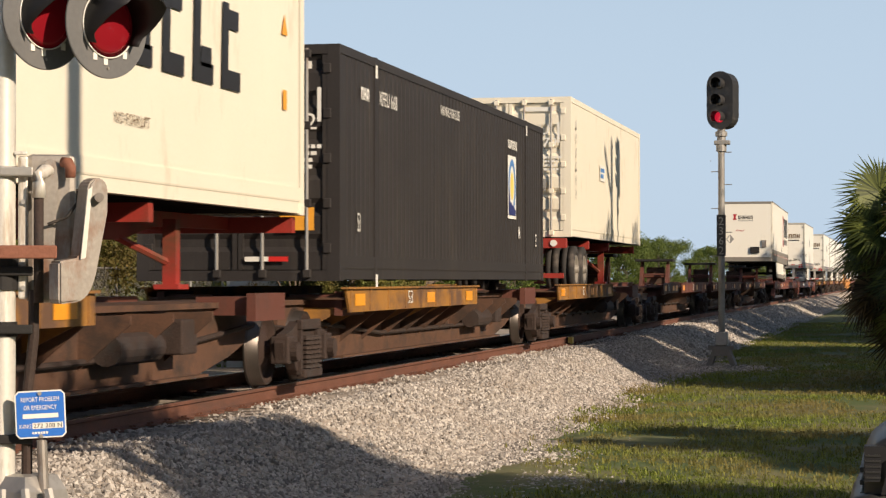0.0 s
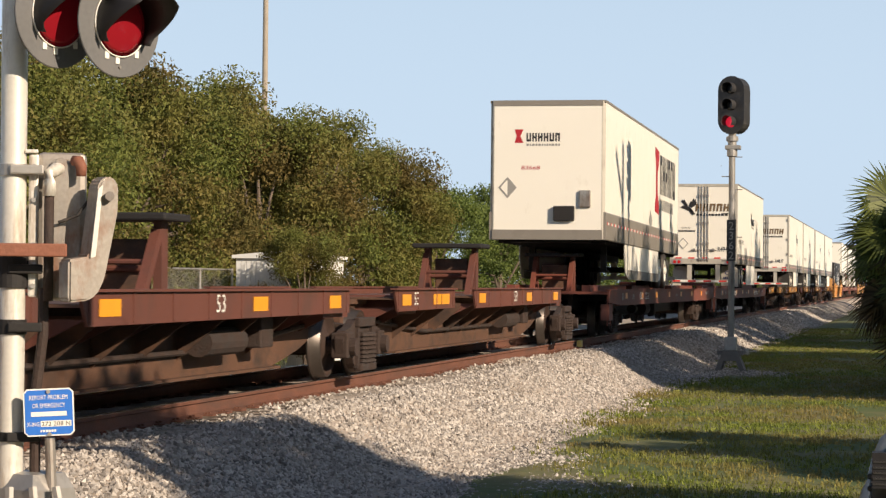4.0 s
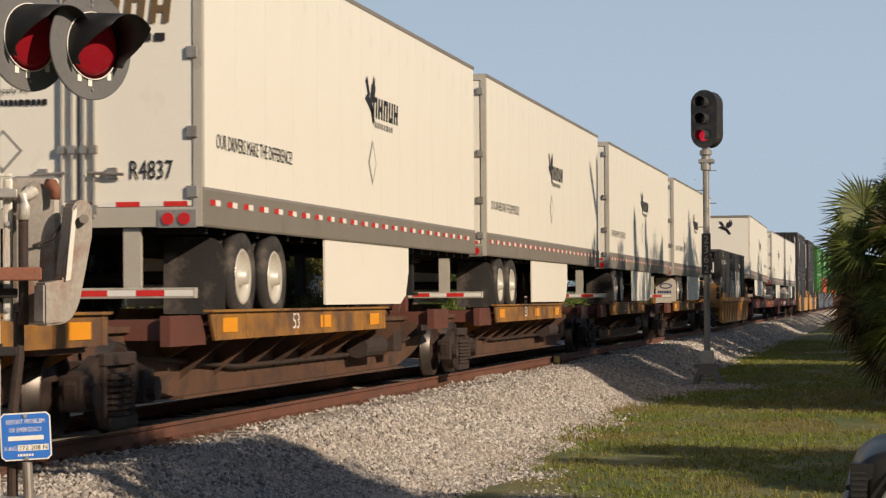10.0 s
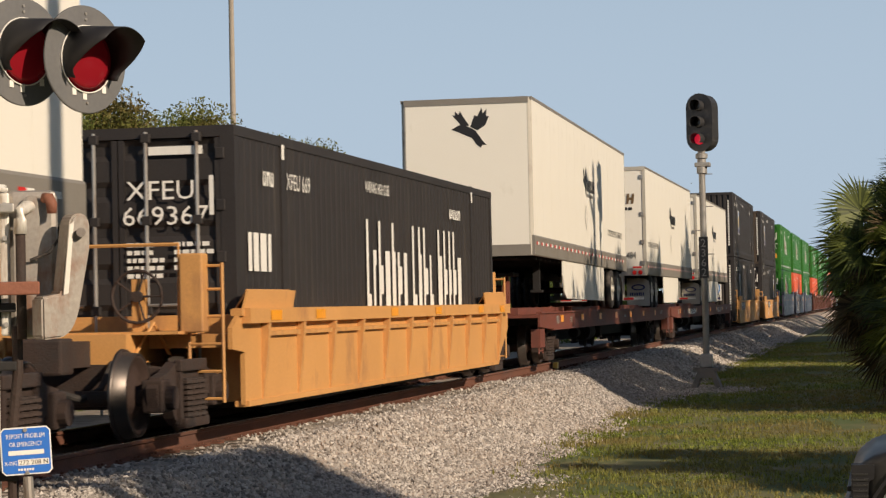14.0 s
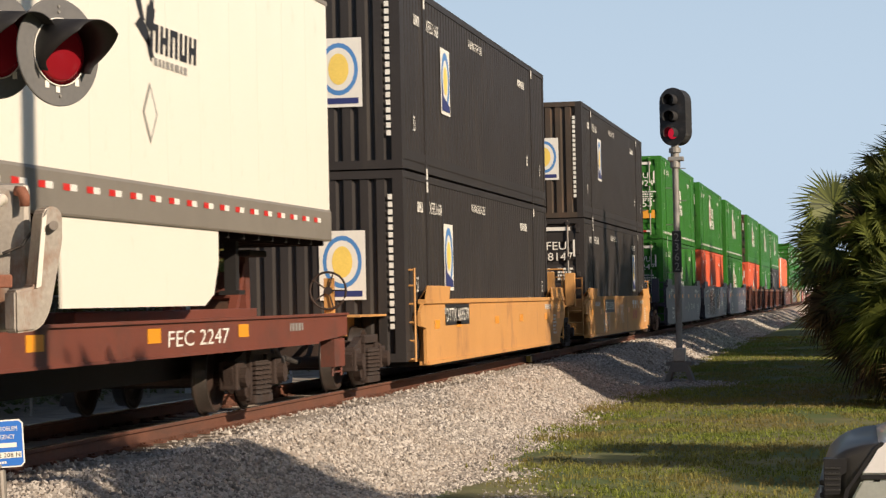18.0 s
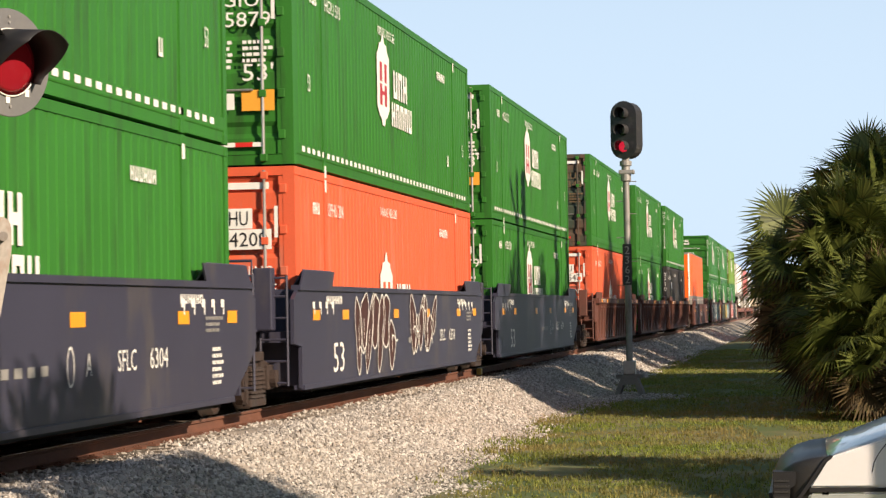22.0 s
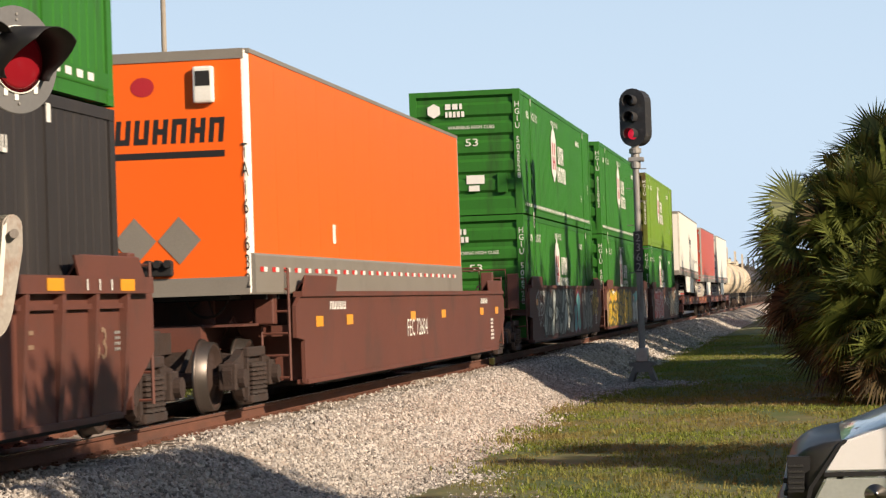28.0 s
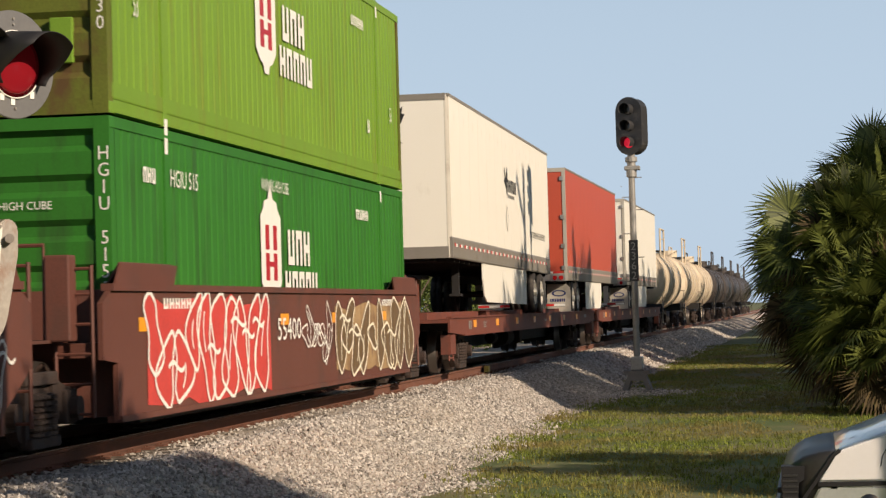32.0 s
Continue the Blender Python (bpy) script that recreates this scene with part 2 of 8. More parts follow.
    tankdark=mat("black tank paint", (0.05, 0.04, 0.035), 0.55, vary=0.2, scale=0.6),
    bark=mat("grey-brown bark", (0.13, 0.10, 0.075), 0.95, vary=0.3, scale=6, bump=0.5),
    wood=mat("grey weathered pole", (0.34, 0.29, 0.23), 0.9, vary=0.15, scale=3, bump=0.2),
    shed=mat("white corrugated sheet", (0.72, 0.72, 0.70), 0.5, vary=0.06),
    hubalu=mat("dusty aluminium wheel", (0.62, 0.58, 0.50), 0.4, 0.3, vary=0.12, scale=8),
    frame=mat("dull grey-white frame paint", (0.44, 0.41, 0.35), 0.5, vary=0.08, scale=3, stain=(0.25, 0.21, 0.17), stain_amount=0.25, stain_scale=(3, 3, 2)),
    flap=mat("pale mud flap", (0.55, 0.51, 0.43), 0.6, vary=0.06, scale=3, stain=(0.3, 0.26, 0.2), stain_amount=0.2, stain_scale=(2, 2, 1)),
    patch=mat("orange pale placard", (0.80, 0.36, 0.04), 0.45, vary=0.08),
)

# ---- mesh building ----
def part(name, bm, material, parent=None, label="", smooth=False):
    me = bpy.data.meshes.new(name)
    bm.to_mesh(me)
    bm.free()
    me.materials.append(material)
    if smooth:
        me.polygons.foreach_set("use_smooth", [True] * len(me.polygons))
    ob = new(name, me)
    ob.parent = parent
    if label:
        tagged(ob, label)
    return ob


def thing(name, label, category, group="", m=None):
    ob = new(name)
    ob.empty_display_size = 0.3
    tagged(ob, label, category, group)
    if m is not None:
        ob.matrix_basis = m
    return ob


def box(bm, x0, x1, y0, y1, z0, z1, bevel=0.0):
    v = [bm.verts.new(p) for p in ((x0, y0, z0), (x1, y0, z0), (x1, y1, z0), (x0, y1, z0), (x0, y0, z1), (x1, y0, z1), (x1, y1, z1), (x0, y1, z1))]
    f = [bm.faces.new([v[i] for i in q]) for q in ((0, 3, 2, 1), (4, 5, 6, 7), (0, 1, 5, 4), (1, 2, 6, 5), (2, 3, 7, 6), (3, 0, 4, 7))]
    if bevel:
        edges = {e for q in f for e in q.edges}
        bmesh.ops.bevel(bm, geom=list(edges), offset=bevel, segments=2, affect="EDGES", profile=0.5)
    return bm


def prism(bm, outline, axis, a, b):
    """A closed outline drawn across an axis, run from a to b along it. x: outline in (y, z); y: (x, z); z: (x, y)."""
    def at(p, q):
        return {"x": (q, p[0], p[1]), "y": (p[0], q, p[1]), "z": (p[0], p[1], q)}[axis]
    lo, hi = [bm.verts.new(at(p, a)) for p in outline], [bm.verts.new(at(p, b)) for p in outline]
    n = len(outline)
    faces = [bm.faces.new(lo), bm.faces.new(hi)] + [bm.faces.new((lo[i], lo[(i + 1) % n], hi[(i + 1) % n], hi[i])) for i in range(n)]
    bmesh.ops.recalc_face_normals(bm, faces=faces)
    return bm


def ring(r, n=16, cx=0.0, cy=0.0, turn=0.0):
    return [(cx + r * math.cos(turn + 2 * math.pi * i / n), cy + r * math.sin(turn + 2 * math.pi * i / n)) for i in range(n)]


def disc(bm, axis, cx, cy, r, a, b, n=16):
    return prism(bm, ring(r, n, cx, cy), axis, a, b)


def lathe(bm, profile, axis="x", n=24, at=(0, 0, 0), caps=True):
    """Rings of (along, radius) round an axis through the point."""
    rows = []
    for s, r in profile:
        row = []
        for i in range(n):
            c, d = r * math.cos(2 * math.pi * i / n), r * math.sin(2 * math.pi * i / n)
            p = {"x": (s, c, d), "y": (c, s, d), "z": (c, d, s)}[axis]
            row.append(bm.verts.new((p[0] + at[0], p[1] + at[1], p[2] + at[2])))
        rows.append(row)
    faces = [bm.faces.new((p[i], p[(i + 1) % n], q[(i + 1) % n], q[i])) for p, q in zip(rows, rows[1:]) for i in range(n)]
    if caps:
        faces += [bm.faces.new(rows[0]), bm.faces.new(rows[-1])]
    else:
        faces += [bm.faces.new((rows[-1][i], rows[-1][(i + 1) % n], rows[0][(i + 1) % n], rows[0][i])) for i in range(n)]
    bmesh.ops.recalc_face_normals(bm, faces=faces)
    return bm


def tube(bm, points, r, n=8):
    """A round bar that follows points."""
    pts = [Vector(p) for p in points]
    rows = []
    for i, p in enumerate(pts):
        d = ((pts[min(i + 1, len(pts) - 1)] - pts[max(i - 1, 0)])).normalized()
        u = d.cross(Vector((0.3, 0.2, 1)) if abs(d.z) < 0.95 else Vector((1, 0, 0))).normalized()
        w = d.cross(u)
        rr = r[i] if isinstance(r, (list, tuple)) else r
        rows.append([bm.verts.new(p + rr * (math.cos(2 * math.pi * k / n) * u + math.sin(2 * math.pi * k / n) * w)) for k in range(n)])
    faces = [bm.faces.new((a[k], a[(k + 1) % n], b[(k + 1) % n], b[k])) for a, b in zip(rows, rows[1:]) for k in range(n)]
    faces += [bm.faces.new(rows[0]), bm.faces.new(rows[-1])]
    bmesh.ops.recalc_face_normals(bm, faces=faces)
    return bm


def N():
    return bmesh.new()


SIDE = Matrix(((0, 0, 1, 0), (1, 0, 0, 0), (0, 1, 0, 0), (0, 0, 0, 1)))     # drawn flat, then stood on the side facing +x
END = Matrix(((1, 0, 0, 0), (0, 0, -1, 0), (0, 1, 0, 0), (0, 0, 0, 1)))     # stood on the end facing -y


def decal(name, shapes, face, x, y, z, material, parent, label=""):
    """Flat shapes in (across, up) laid on a side (at its x) or an end (at its y), their origin at the given place."""
    bm = N()
    for s in shapes:
        vs = [bm.verts.new(face @ Vector((p[0], p[1], 0)) + Vector((x, y, z))) for p in s]
        bm.faces.new(vs)
    ob = part(name, bm, material, parent, label)
    if len(shapes) > 3:
        tagged(ob, kind="stuff")
    return ob


def rect(x0, y0, x1, y1):
    return [(x0, y0), (x1, y0), (x1, y1), (x0, y1)]


TEXTS = {}


def letters(s, height, face, x, y, z, material, parent, width=None, name="lettering", stack=False, slant=0.0):
    """Words in the built-in font: capital height and, if given, width; stacked one under another if asked."""
    key = (s, stack)
    if key not in TEXTS:
        cu = bpy.data.curves.new("text", "FONT")
        cu.body = "\n".join(s) if stack else s
        cu.align_x = "CENTER" if stack else "LEFT"
        cu.resolution_u = 2
        if stack:
            cu.space_line = 0.86
        ob = new("text", cu)
        me = bpy.data.meshes.new_from_object(ob.evaluated_get(bpy.context.evaluated_depsgraph_get()))
        bpy.data.objects.remove(ob)
        co = [v.co.copy() for v in me.vertices]
        TEXTS[key] = ([tuple(c) for c in co], [tuple(p.vertices) for p in me.polygons])
        bpy.data.meshes.remove(me)
    co, polys = TEXTS[key]
    if not co:
        return None
    lo = [min(c[i] for c in co) for i in (0, 1)]
    hi = [max(c[i] for c in co) for i in (0, 1)]
    sy = height / (hi[1] - lo[1])
    sx = width / (hi[0] - lo[0]) if width else sy
    me = bpy.data.meshes.new(name)
    pts = []
    for c in co:
        u, v = (c[0] - lo[0]) * sx, (c[1] - lo[1]) * sy
        pts.append(face @ Vector((u + slant * v, v, 0)) + Vector((x, y, z)))
    me.from_pydata([tuple(p) for p in pts], [], polys)
    me.materials.append(material)
    ob = new(name, me)
    ob.parent = parent
    return ob


def from_arrays(name, verts, faces, material, parent=None, smooth=False):
    me = bpy.data.meshes.new(name)
    me.from_pydata(verts.tolist() if hasattr(verts, "tolist") else verts, [], faces.tolist() if hasattr(faces, "tolist") else faces)
    me.materials.append(material)
    if smooth:
        me.polygons.foreach_set("use_smooth", [True] * len(me.polygons))
    ob = new(name, me)
    ob.parent = parent
    return ob

# ---- the train: cars, trucks, containers and trailers, in their own space: y along the track, z from the rail head ----
TRACK, RAIL, SPEED = -8.04, -1.24, 17.6
MOVING = []          # (thing, place of its near end on the track at the start, its lift and tilt)


def send(ob, s, lift=0.0, tilt=0.0):
    ob.matrix_basis = pose(TRACK, s, RAIL + lift, tilt)
    MOVING.append((ob, s, lift, tilt))
    return ob


SHARED = {}


def shared(name, key, build, material, parent, place=None, label="", smooth=False):
    """An object on a mesh that alike parts share; build(bm) draws it the first time."""
    if key not in SHARED:
        bm = N()
        build(bm)
        me = bpy.data.meshes.new(name)
        bm.to_mesh(me)
        bm.free()
        me.materials.append(material)
        if smooth:
            me.polygons.foreach_set("use_smooth", [True] * len(me.polygons))
        SHARED[key] = me
    ob = new(name, SHARED[key])
    ob.parent = parent
    if place is not None:
        ob.matrix_basis = place
    if label:
        tagged(ob, label)
    return ob


def b_wheel(bm):
    lathe(bm, [(-0.07, 0.08), (-0.07, 0.14), (-0.02, 0.2), (-0.02, 0.33), (-0.075, 0.36), (-0.075, 0.405), (0.05, 0.418),
               (0.052, 0.445), (0.085, 0.45), (0.085, 0.36), (0.03, 0.33), (0.03, 0.2), (0.1, 0.14), (0.1, 0.08)], "x", 28)


def b_tread(bm):
    lathe(bm, [(-0.085, 0.395), (-0.078, 0.41), (0.05, 0.423), (0.054, 0.452), (0.088, 0.455), (0.09, 0.435), (0.0, 0.40)], "x", 32, caps=False)


def b_frame(bm):
    """Cast side frame: an arched beam over two axle boxes with a spring opening."""
    outer = [(-1.02, 0.33), (-1.06, 0.52), (-0.95, 0.62), (-0.70, 0.66), (-0.40, 0.76), (0.40, 0.76), (0.70, 0.66), (0.95, 0.62), (1.06, 0.52),
             (1.02, 0.33), (0.74, 0.33), (0.66, 0.42), (0.50, 0.20), (0.36, 0.13), (-0.36, 0.13), (-0.50, 0.20), (-0.66, 0.42), (-0.74, 0.33)]
    for a, b in ((0.0, 0.11),):
        prism(bm, outer, "x", a, b)
    for y in (-0.86, 0.86):
        box(bm, -0.06, 0.16, y - 0.16, y + 0.16, 0.28, 0.60, 0.02)
        disc(bm, "x", y, 0.42, 0.115, 0.10, 0.24, 14)
    box(bm, 0.09, 0.17, -0.44, 0.44, 0.66, 0.78, 0.015)
    box(bm, 0.09, 0.20, -0.40, 0.40, 0.10, 0.20, 0.015)
    box(bm, 0.09, 0.15, -0.43, -0.33, 0.14, 0.72)
    box(bm, 0.09, 0.15, 0.33, 0.43, 0.14, 0.72)


def b_springs(bm):
    """One stack of coils as a single ribbed column."""
    prof = [(0.205, 0.05)]
    for k in range(7):
        prof += [(0.21 + k * 0.055, 0.09), (0.24 + k * 0.055, 0.09), (0.245 + k * 0.055, 0.06), (0.26 + k * 0.055, 0.06)]
    lathe(bm, prof, "z", 10, (0.15, 0, 0))


def b_bolster(bm):
    prism(bm, [(-1.06, 0.55), (-0.8, 0.42), (-0.3, 0.35), (0.3, 0.35), (0.8, 0.42), (1.06, 0.55), (1.06, 0.66), (0.4, 0.74), (-0.4, 0.74), (-1.06, 0.66)], "y", -0.2, 0.2)
    for y in (-0.86, 0.86):
        disc(bm, "x", y, 0.42, 0.08, -0.9, 0.9, 12)
        box(bm, -0.7, 0.7, y * 0.62 - 0.05, y * 0.62 + 0.05, 0.3, 0.42)


def truck(parent, y):
    base = shared("truck", "bolster", b_bolster, M["truck"], parent, pose(0, y, 0))
    for side in (1, -1):
        turn = pose(0.98 * side, 0, 0) if side > 0 else pose(-0.98, 0, 0, 0, 0, 180)
        shared("side_frame", "frame", b_frame, M["truck"], base, turn)
        for sy in (-0.2, 0.0, 0.2):
            shared("spring", "springs", b_springs, M["truck"], base, turn @ pose(0, sy, 0))
        for a in (-0.86, 0.86):
            w = pose(0.765, a, 0.45) if side > 0 else pose(-0.765, a, 0.45, 0, 0, 180)
            shared("wheel", "wheel", b_wheel, M["wheel"], base, w @ pose(0, 0, 0, 0, 180, 0), smooth=True)
            shared("wheel_tread", "tread", b_tread, M["tread"], base, w @ pose(0, 0, 0, 0, 180, 0), smooth=True)
    return base


def coupler(parent, y, way):
    bm = N()
    box(bm, -0.12, 0.12, min(y, y + way * 0.9), max(y, y + way * 0.9), 0.72, 0.98)
    box(bm, -0.22, 0.22, min(y + way * 0.75, y + way * 1.1), max(y + way * 0.75, y + way * 1.1), 0.66, 1.02, 0.03)
    part("coupler", bm, M["truck"], parent)
    bm = N()
    tube(bm, [(0.35, y, 0.75), (0.36, y + way * 0.4, 0.5), (0.3, y + way * 0.8, 0.42), (0.2, y + way * 1.15, 0.5)], 0.035)
    part("air_hose", bm, M["rubber"], parent)


def bars(n, x0, y0, w, h, gap, rnd, long=False):
    """Writing too small to read: n short bars in a row."""
    out, x = [], x0
    for _ in range(n):
        k = w * rnd.uniform(0.6, 1.3)
        out.append(rect(x, y0, x + k, y0 + h))
        x += k + gap
    return out


def block_bars(lines, x0, y0, width, line, rnd):
    out = []
    for i in range(lines):
        x = x0
        while x < x0 + width * rnd.uniform(0.6, 1.0):
            k = line * rnd.uniform(0.5, 1.5)
            out.append(rect(x, y0 - i * line * 1.5, x + k, y0 - i * line * 1.5 + line * 0.85))
            x += k + line * 0.35
    return out


# -- containers --
def corrugated(bm, x, y0, y1, z0, z1, pitch, depth, side):
    """A side sheet with upright ribs, facing +x or -x."""
    n = max(2, int(round((y1 - y0) / pitch))) if pitch else 1
    p = (y1 - y0) / n
    line = []
    for i in range(n):
        a = y0 + i * p
        line += [(a, 0.0), (a + 0.62 * p, 0.0), (a + 0.72 * p, -depth), (a + 0.9 * p, -depth)]
    line.append((y1, 0.0))
    lo = [bm.verts.new((x + d * side, y, z0)) for y, d in line]
    hi = [bm.verts.new((x + d * side, y, z1)) for y, d in line]
    for i in range(len(line) - 1):
        q = (lo[i], lo[i + 1], hi[i + 1], hi[i])
        bm.faces.new(q if side > 0 else q[::-1])


def end_sheet(bm, y, x0, x1, z0, z1, way, ribs, depth):
    """An end sheet with ribs: 'up' for upright ribs, 'level' for lying ones."""
    n = 9 if ribs == "up" else 6
    a0, a1 = (x0, x1) if ribs == "up" else (z0, z1)
    p = (a1 - a0) / n
    line = []
    for i in range(n):
        a = a0 + i * p
        line += [(a, 0.0), (a + 0.5 * p, 0.0), (a + 0.64 * p, depth), (a + 0.86 * p, depth)]
    line.append((a1, 0.0))
    def at(a, d, e):
        return (a, y + d * way, e) if ribs == "up" else (e, y + d * way, a)
    lo = [bm.verts.new(at(a, d, z0 if ribs == "up" else x0)) for a, d in line]
    hi = [bm.verts.new(at(a, d, z1 if ribs == "up" else x1)) for a, d in line]
    for i in range(len(line) - 1):
        bm.faces.new((lo[i], lo[i + 1], hi[i + 1], hi[i]))


W2 = 1.295


def container(label, paint, length=16.15, height=2.896, z=0.33, end="doors", logo=None, end_paint=None, number="", dashes=False, category="container", seed=1,
              end_words=(), code="", smooth_side=False, marks=True):
    t = thing("container", label, category, "containers on the train")
    rnd = random.Random(seed)
    p, ep = M[paint], M[end_paint or paint]
    kind = (length, paint, smooth_side)
    z0, z1 = 0.0, height
    holder = t
    S = (length - 12.19) / 2
    posts = [S, length - S] if length > 13 else []
    cuts = [0.16, *posts, length - 0.16]
    for side in (1, -1):
        def sheet(bm, side=side):
            for a, b in zip(cuts, cuts[1:]):
                corrugated(bm, (W2 - 0.012) * side, a + 0.05, b - 0.05, z0 + 0.30, z1 - 0.10, 0.0, 0.0, side) if smooth_side else corrugated(bm, (W2 - 0.012) * side, a + 0.05, b - 0.05, z0 + 0.30, z1 - 0.10, 0.26, 0.010, side)
        shared("side_panel", ("sheet", kind, side), sheet, p, t, pose(0, 0, z))
        def rails(bm, side=side):
            a, b = sorted((W2 * side, (W2 - 0.09) * side))
            box(bm, a, b, 0.12, length - 0.12, z1 - 0.11, z1)
            prism(bm, [((W2 - 0.005) * side, z0 + 0.15), (W2 * side, z0 + 0.17), (W2 * side, z0 + 0.31), ((W2 - 0.1) * side, z0 + 0.31), ((W2 - 0.1) * side, z0 + 0.15)], "y", 0.12, length - 0.12)
            prism(bm, [((W2 - 0.012) * side, z0 + 0.02), ((W2 - 0.012) * side, z0 + 0.15), ((W2 - 0.12) * side, z0 + 0.15), ((W2 - 0.12) * side, z0 + 0.02)], "y", 0.12, length - 0.12)
        shared("side_rail", ("rails", kind, side), rails, p, t, pose(0, 0, z))
        for y in posts:
            def post(bm, side=side):
                a, b = sorted(((W2 + 0.004) * side, (W2 - 0.1) * side))
                box(bm, a, b, -0.07, 0.07, z0, z1 + 0.01)
            shared("stacking_post", ("post", kind, side), post, p, t, pose(0, y, z))
        for y in (0.08, length - 0.08):
            def cpost(bm, side=side):
                a, b = sorted((W2 * side, (W2 - 0.16) * side))
                box(bm, a, b, -0.08, 0.08, z0, z1)
            shared("corner_post", ("cpost", kind, side), cpost, ep if y < 1 else p, t, pose(0, y, z))
        for y in ([0.09, length - 0.09] + posts):
            for zz in (z0, z1 - 0.118):
                def cast(bm, side=side):
                    a, b = sorted(((W2 + 0.006) * side, (W2 - 0.15) * side))
                    box(bm, a, b, -0.089, 0.089, 0, 0.118, 0.008)
                shared("corner_casting", ("cast", kind, side), cast, p, t, pose(0, y, z + zz))
    def roof(bm):
        n = 46
        for i in range(n):
            a = 0.1 + (length - 0.2) * i / n
            box(bm, -W2 + 0.06, W2 - 0.06, a, a + (length - 0.2) / n * 0.8, z1 - 0.035, z1 - 0.012)
        box(bm, -W2 + 0.06, W2 - 0.06, 0.1, length - 0.1, z1 - 0.06, z1 - 0.03)
    shared("roof", ("roof", kind), roof, p, t, pose(0, 0, z))
    def floor(bm):
        box(bm, -W2 + 0.1, W2 - 0.1, 0.15, length - 0.15, 0.12, 0.2)
        k = 0
        while 0.4 + k * 0.6 < length - 0.3:
            box(bm, -W2 + 0.1, W2 - 0.1, 0.4 + k * 0.6, 0.46 + k * 0.6, 0.02, 0.13)
            k += 1
    shared("floor", ("floor", kind), floor, M["dark"], t, pose(0, 0, z))
    def far_end(bm):
        end_sheet(bm, length - 0.03, -W2 + 0.15, W2 - 0.15, 0.1, z1 - 0.08, -1, "up", 0.045)
        box(bm, -W2 + 0.15, W2 - 0.15, length - 0.14, length, 0, 0.14)
        box(bm, -W2 + 0.15, W2 - 0.15, length - 0.14, length, z1 - 0.12, z1)
    shared("end_wall", ("far", kind), far_end, p, t, pose(0, 0, z))
    shared("end_sill", ("esill", kind, end_paint), lambda bm: box(bm, -W2 + 0.155, W2 - 0.155, 0, 0.12, 0, 0.13), ep, t, pose(0, 0, z))
    shared("end_header", ("ehead", kind, end_paint), lambda bm: box(bm, -W2 + 0.155, W2 - 0.155, 0, 0.12, z1 - 0.12, z1), ep, t, pose(0, 0, z))
    face = -0.012
    if end == "doors":
        for k, (a, b) in enumerate(((-W2 + 0.16, -0.008), (0.008, W2 - 0.16))):
            def door(bm, a=a, b=b):
                end_sheet(bm, 0.025, a, b, 0.14, z1 - 0.13, 1, "level", 0.035)
                for q in ((a, a + 0.06), (b - 0.06, b)):
                    box(bm, q[0], q[1], 0.005, 0.06, 0.14, z1 - 0.13)
            d = shared("door", ("door", kind, k, end_paint), door, ep, t, pose(0, 0, z))
            for fx in (0.28, 0.78):
                x = a + (b - a) * fx
                def rod(bm, x=x):
                    disc(bm, "z", x, -0.03, 0.022, 0.05, z1 - 0.05, 8)
                shared("lock_rod", ("rod", kind, k, fx, end_paint), rod, M["brownend"] if end_paint else M["galv"], d)
                for zz in (0.09, 0.95, 1.9, z1 - 0.12):
                    def keeper(bm, x=x, zz=zz):
                        box(bm, x - 0.05, x + 0.05, -0.055, 0.01, zz - 0.05, zz + 0.05, 0.01)
                    shared("keeper", ("keep", kind, k, fx, zz), keeper, ep, d)
            for zz in (0.4, 0.95, 1.5, 2.05, 2.6):
                x = a if k == 0 else b
                def hinge(bm, x=x, zz=zz):
                    box(bm, x - 0.05, x + 0.05, -0.02, 0.03, zz - 0.06, zz + 0.06, 0.01)
                shared("hinge", ("hinge", kind, k, zz), hinge, ep, d)
            def handle(bm, a=a, b=b):
                tube(bm, [(a + 0.3, -0.05, 1.0), (a + 0.75, -0.055, 1.0)], 0.016, 6)
            shared("door_handle", ("handle", kind, k), handle, M["galv"], d)
    else:
        def front(bm):
            end_sheet(bm, 0.02, -W2 + 0.16, W2 - 0.16, 0.13, z1 - 0.12, 1, "level" if end == "level" else "up", 0.05)
        shared("end_wall", ("front", kind, end, end_paint), front, ep, t, pose(0, 0, z))
    ink = M["whiteink"]
    end_ink = M["goldink"] if end_paint else ink
    xs = W2 + 0.008
    if marks:
        # side marks: small figures near the ends
        for y in (0.9, length - 1.0):
            letters("53", 0.24, SIDE, xs, y, z + (0.62 if seed % 2 else 1.05), ink, t, 0.16, "size_mark")
        decal("small_writing", word_shapes(3, 0.16, 0.16, rnd, 0.0), SIDE, xs, 1.1, z + 2.3, ink, t)
        decal("small_writing", word_shapes(1, 0.2, 0.2, rnd, 0.0), SIDE, xs, length - 2.9, z + 0.75, ink, t)
        letters((number or code or "XFEU 668")[:8], 0.19, SIDE, xs, 2.12, z + 2.30, ink, t, 1.1, "container_number")
        letters("WARNING HIGH CUBE", 0.15, SIDE, xs, 6.2, z + 2.46, ink, t, 1.5, "warning_writing")
        decal("small_writing", word_shapes(6, 0.16, 0.15, rnd, 0.0), SIDE, xs, length - 4.0, z + 2.3, ink, t)
        decal("stacking_mark", [rect(-0.06, -2.72, 0.06, -2.55)], SIDE, xs, S if posts else 0.4, z + z1 - 0.26, ink, t)
        decal("stacking_mark", [rect(-0.06, 0, 0.06, 0.17)], SIDE, xs, S if posts else 0.4, z + z1 - 0.26, ink, t)
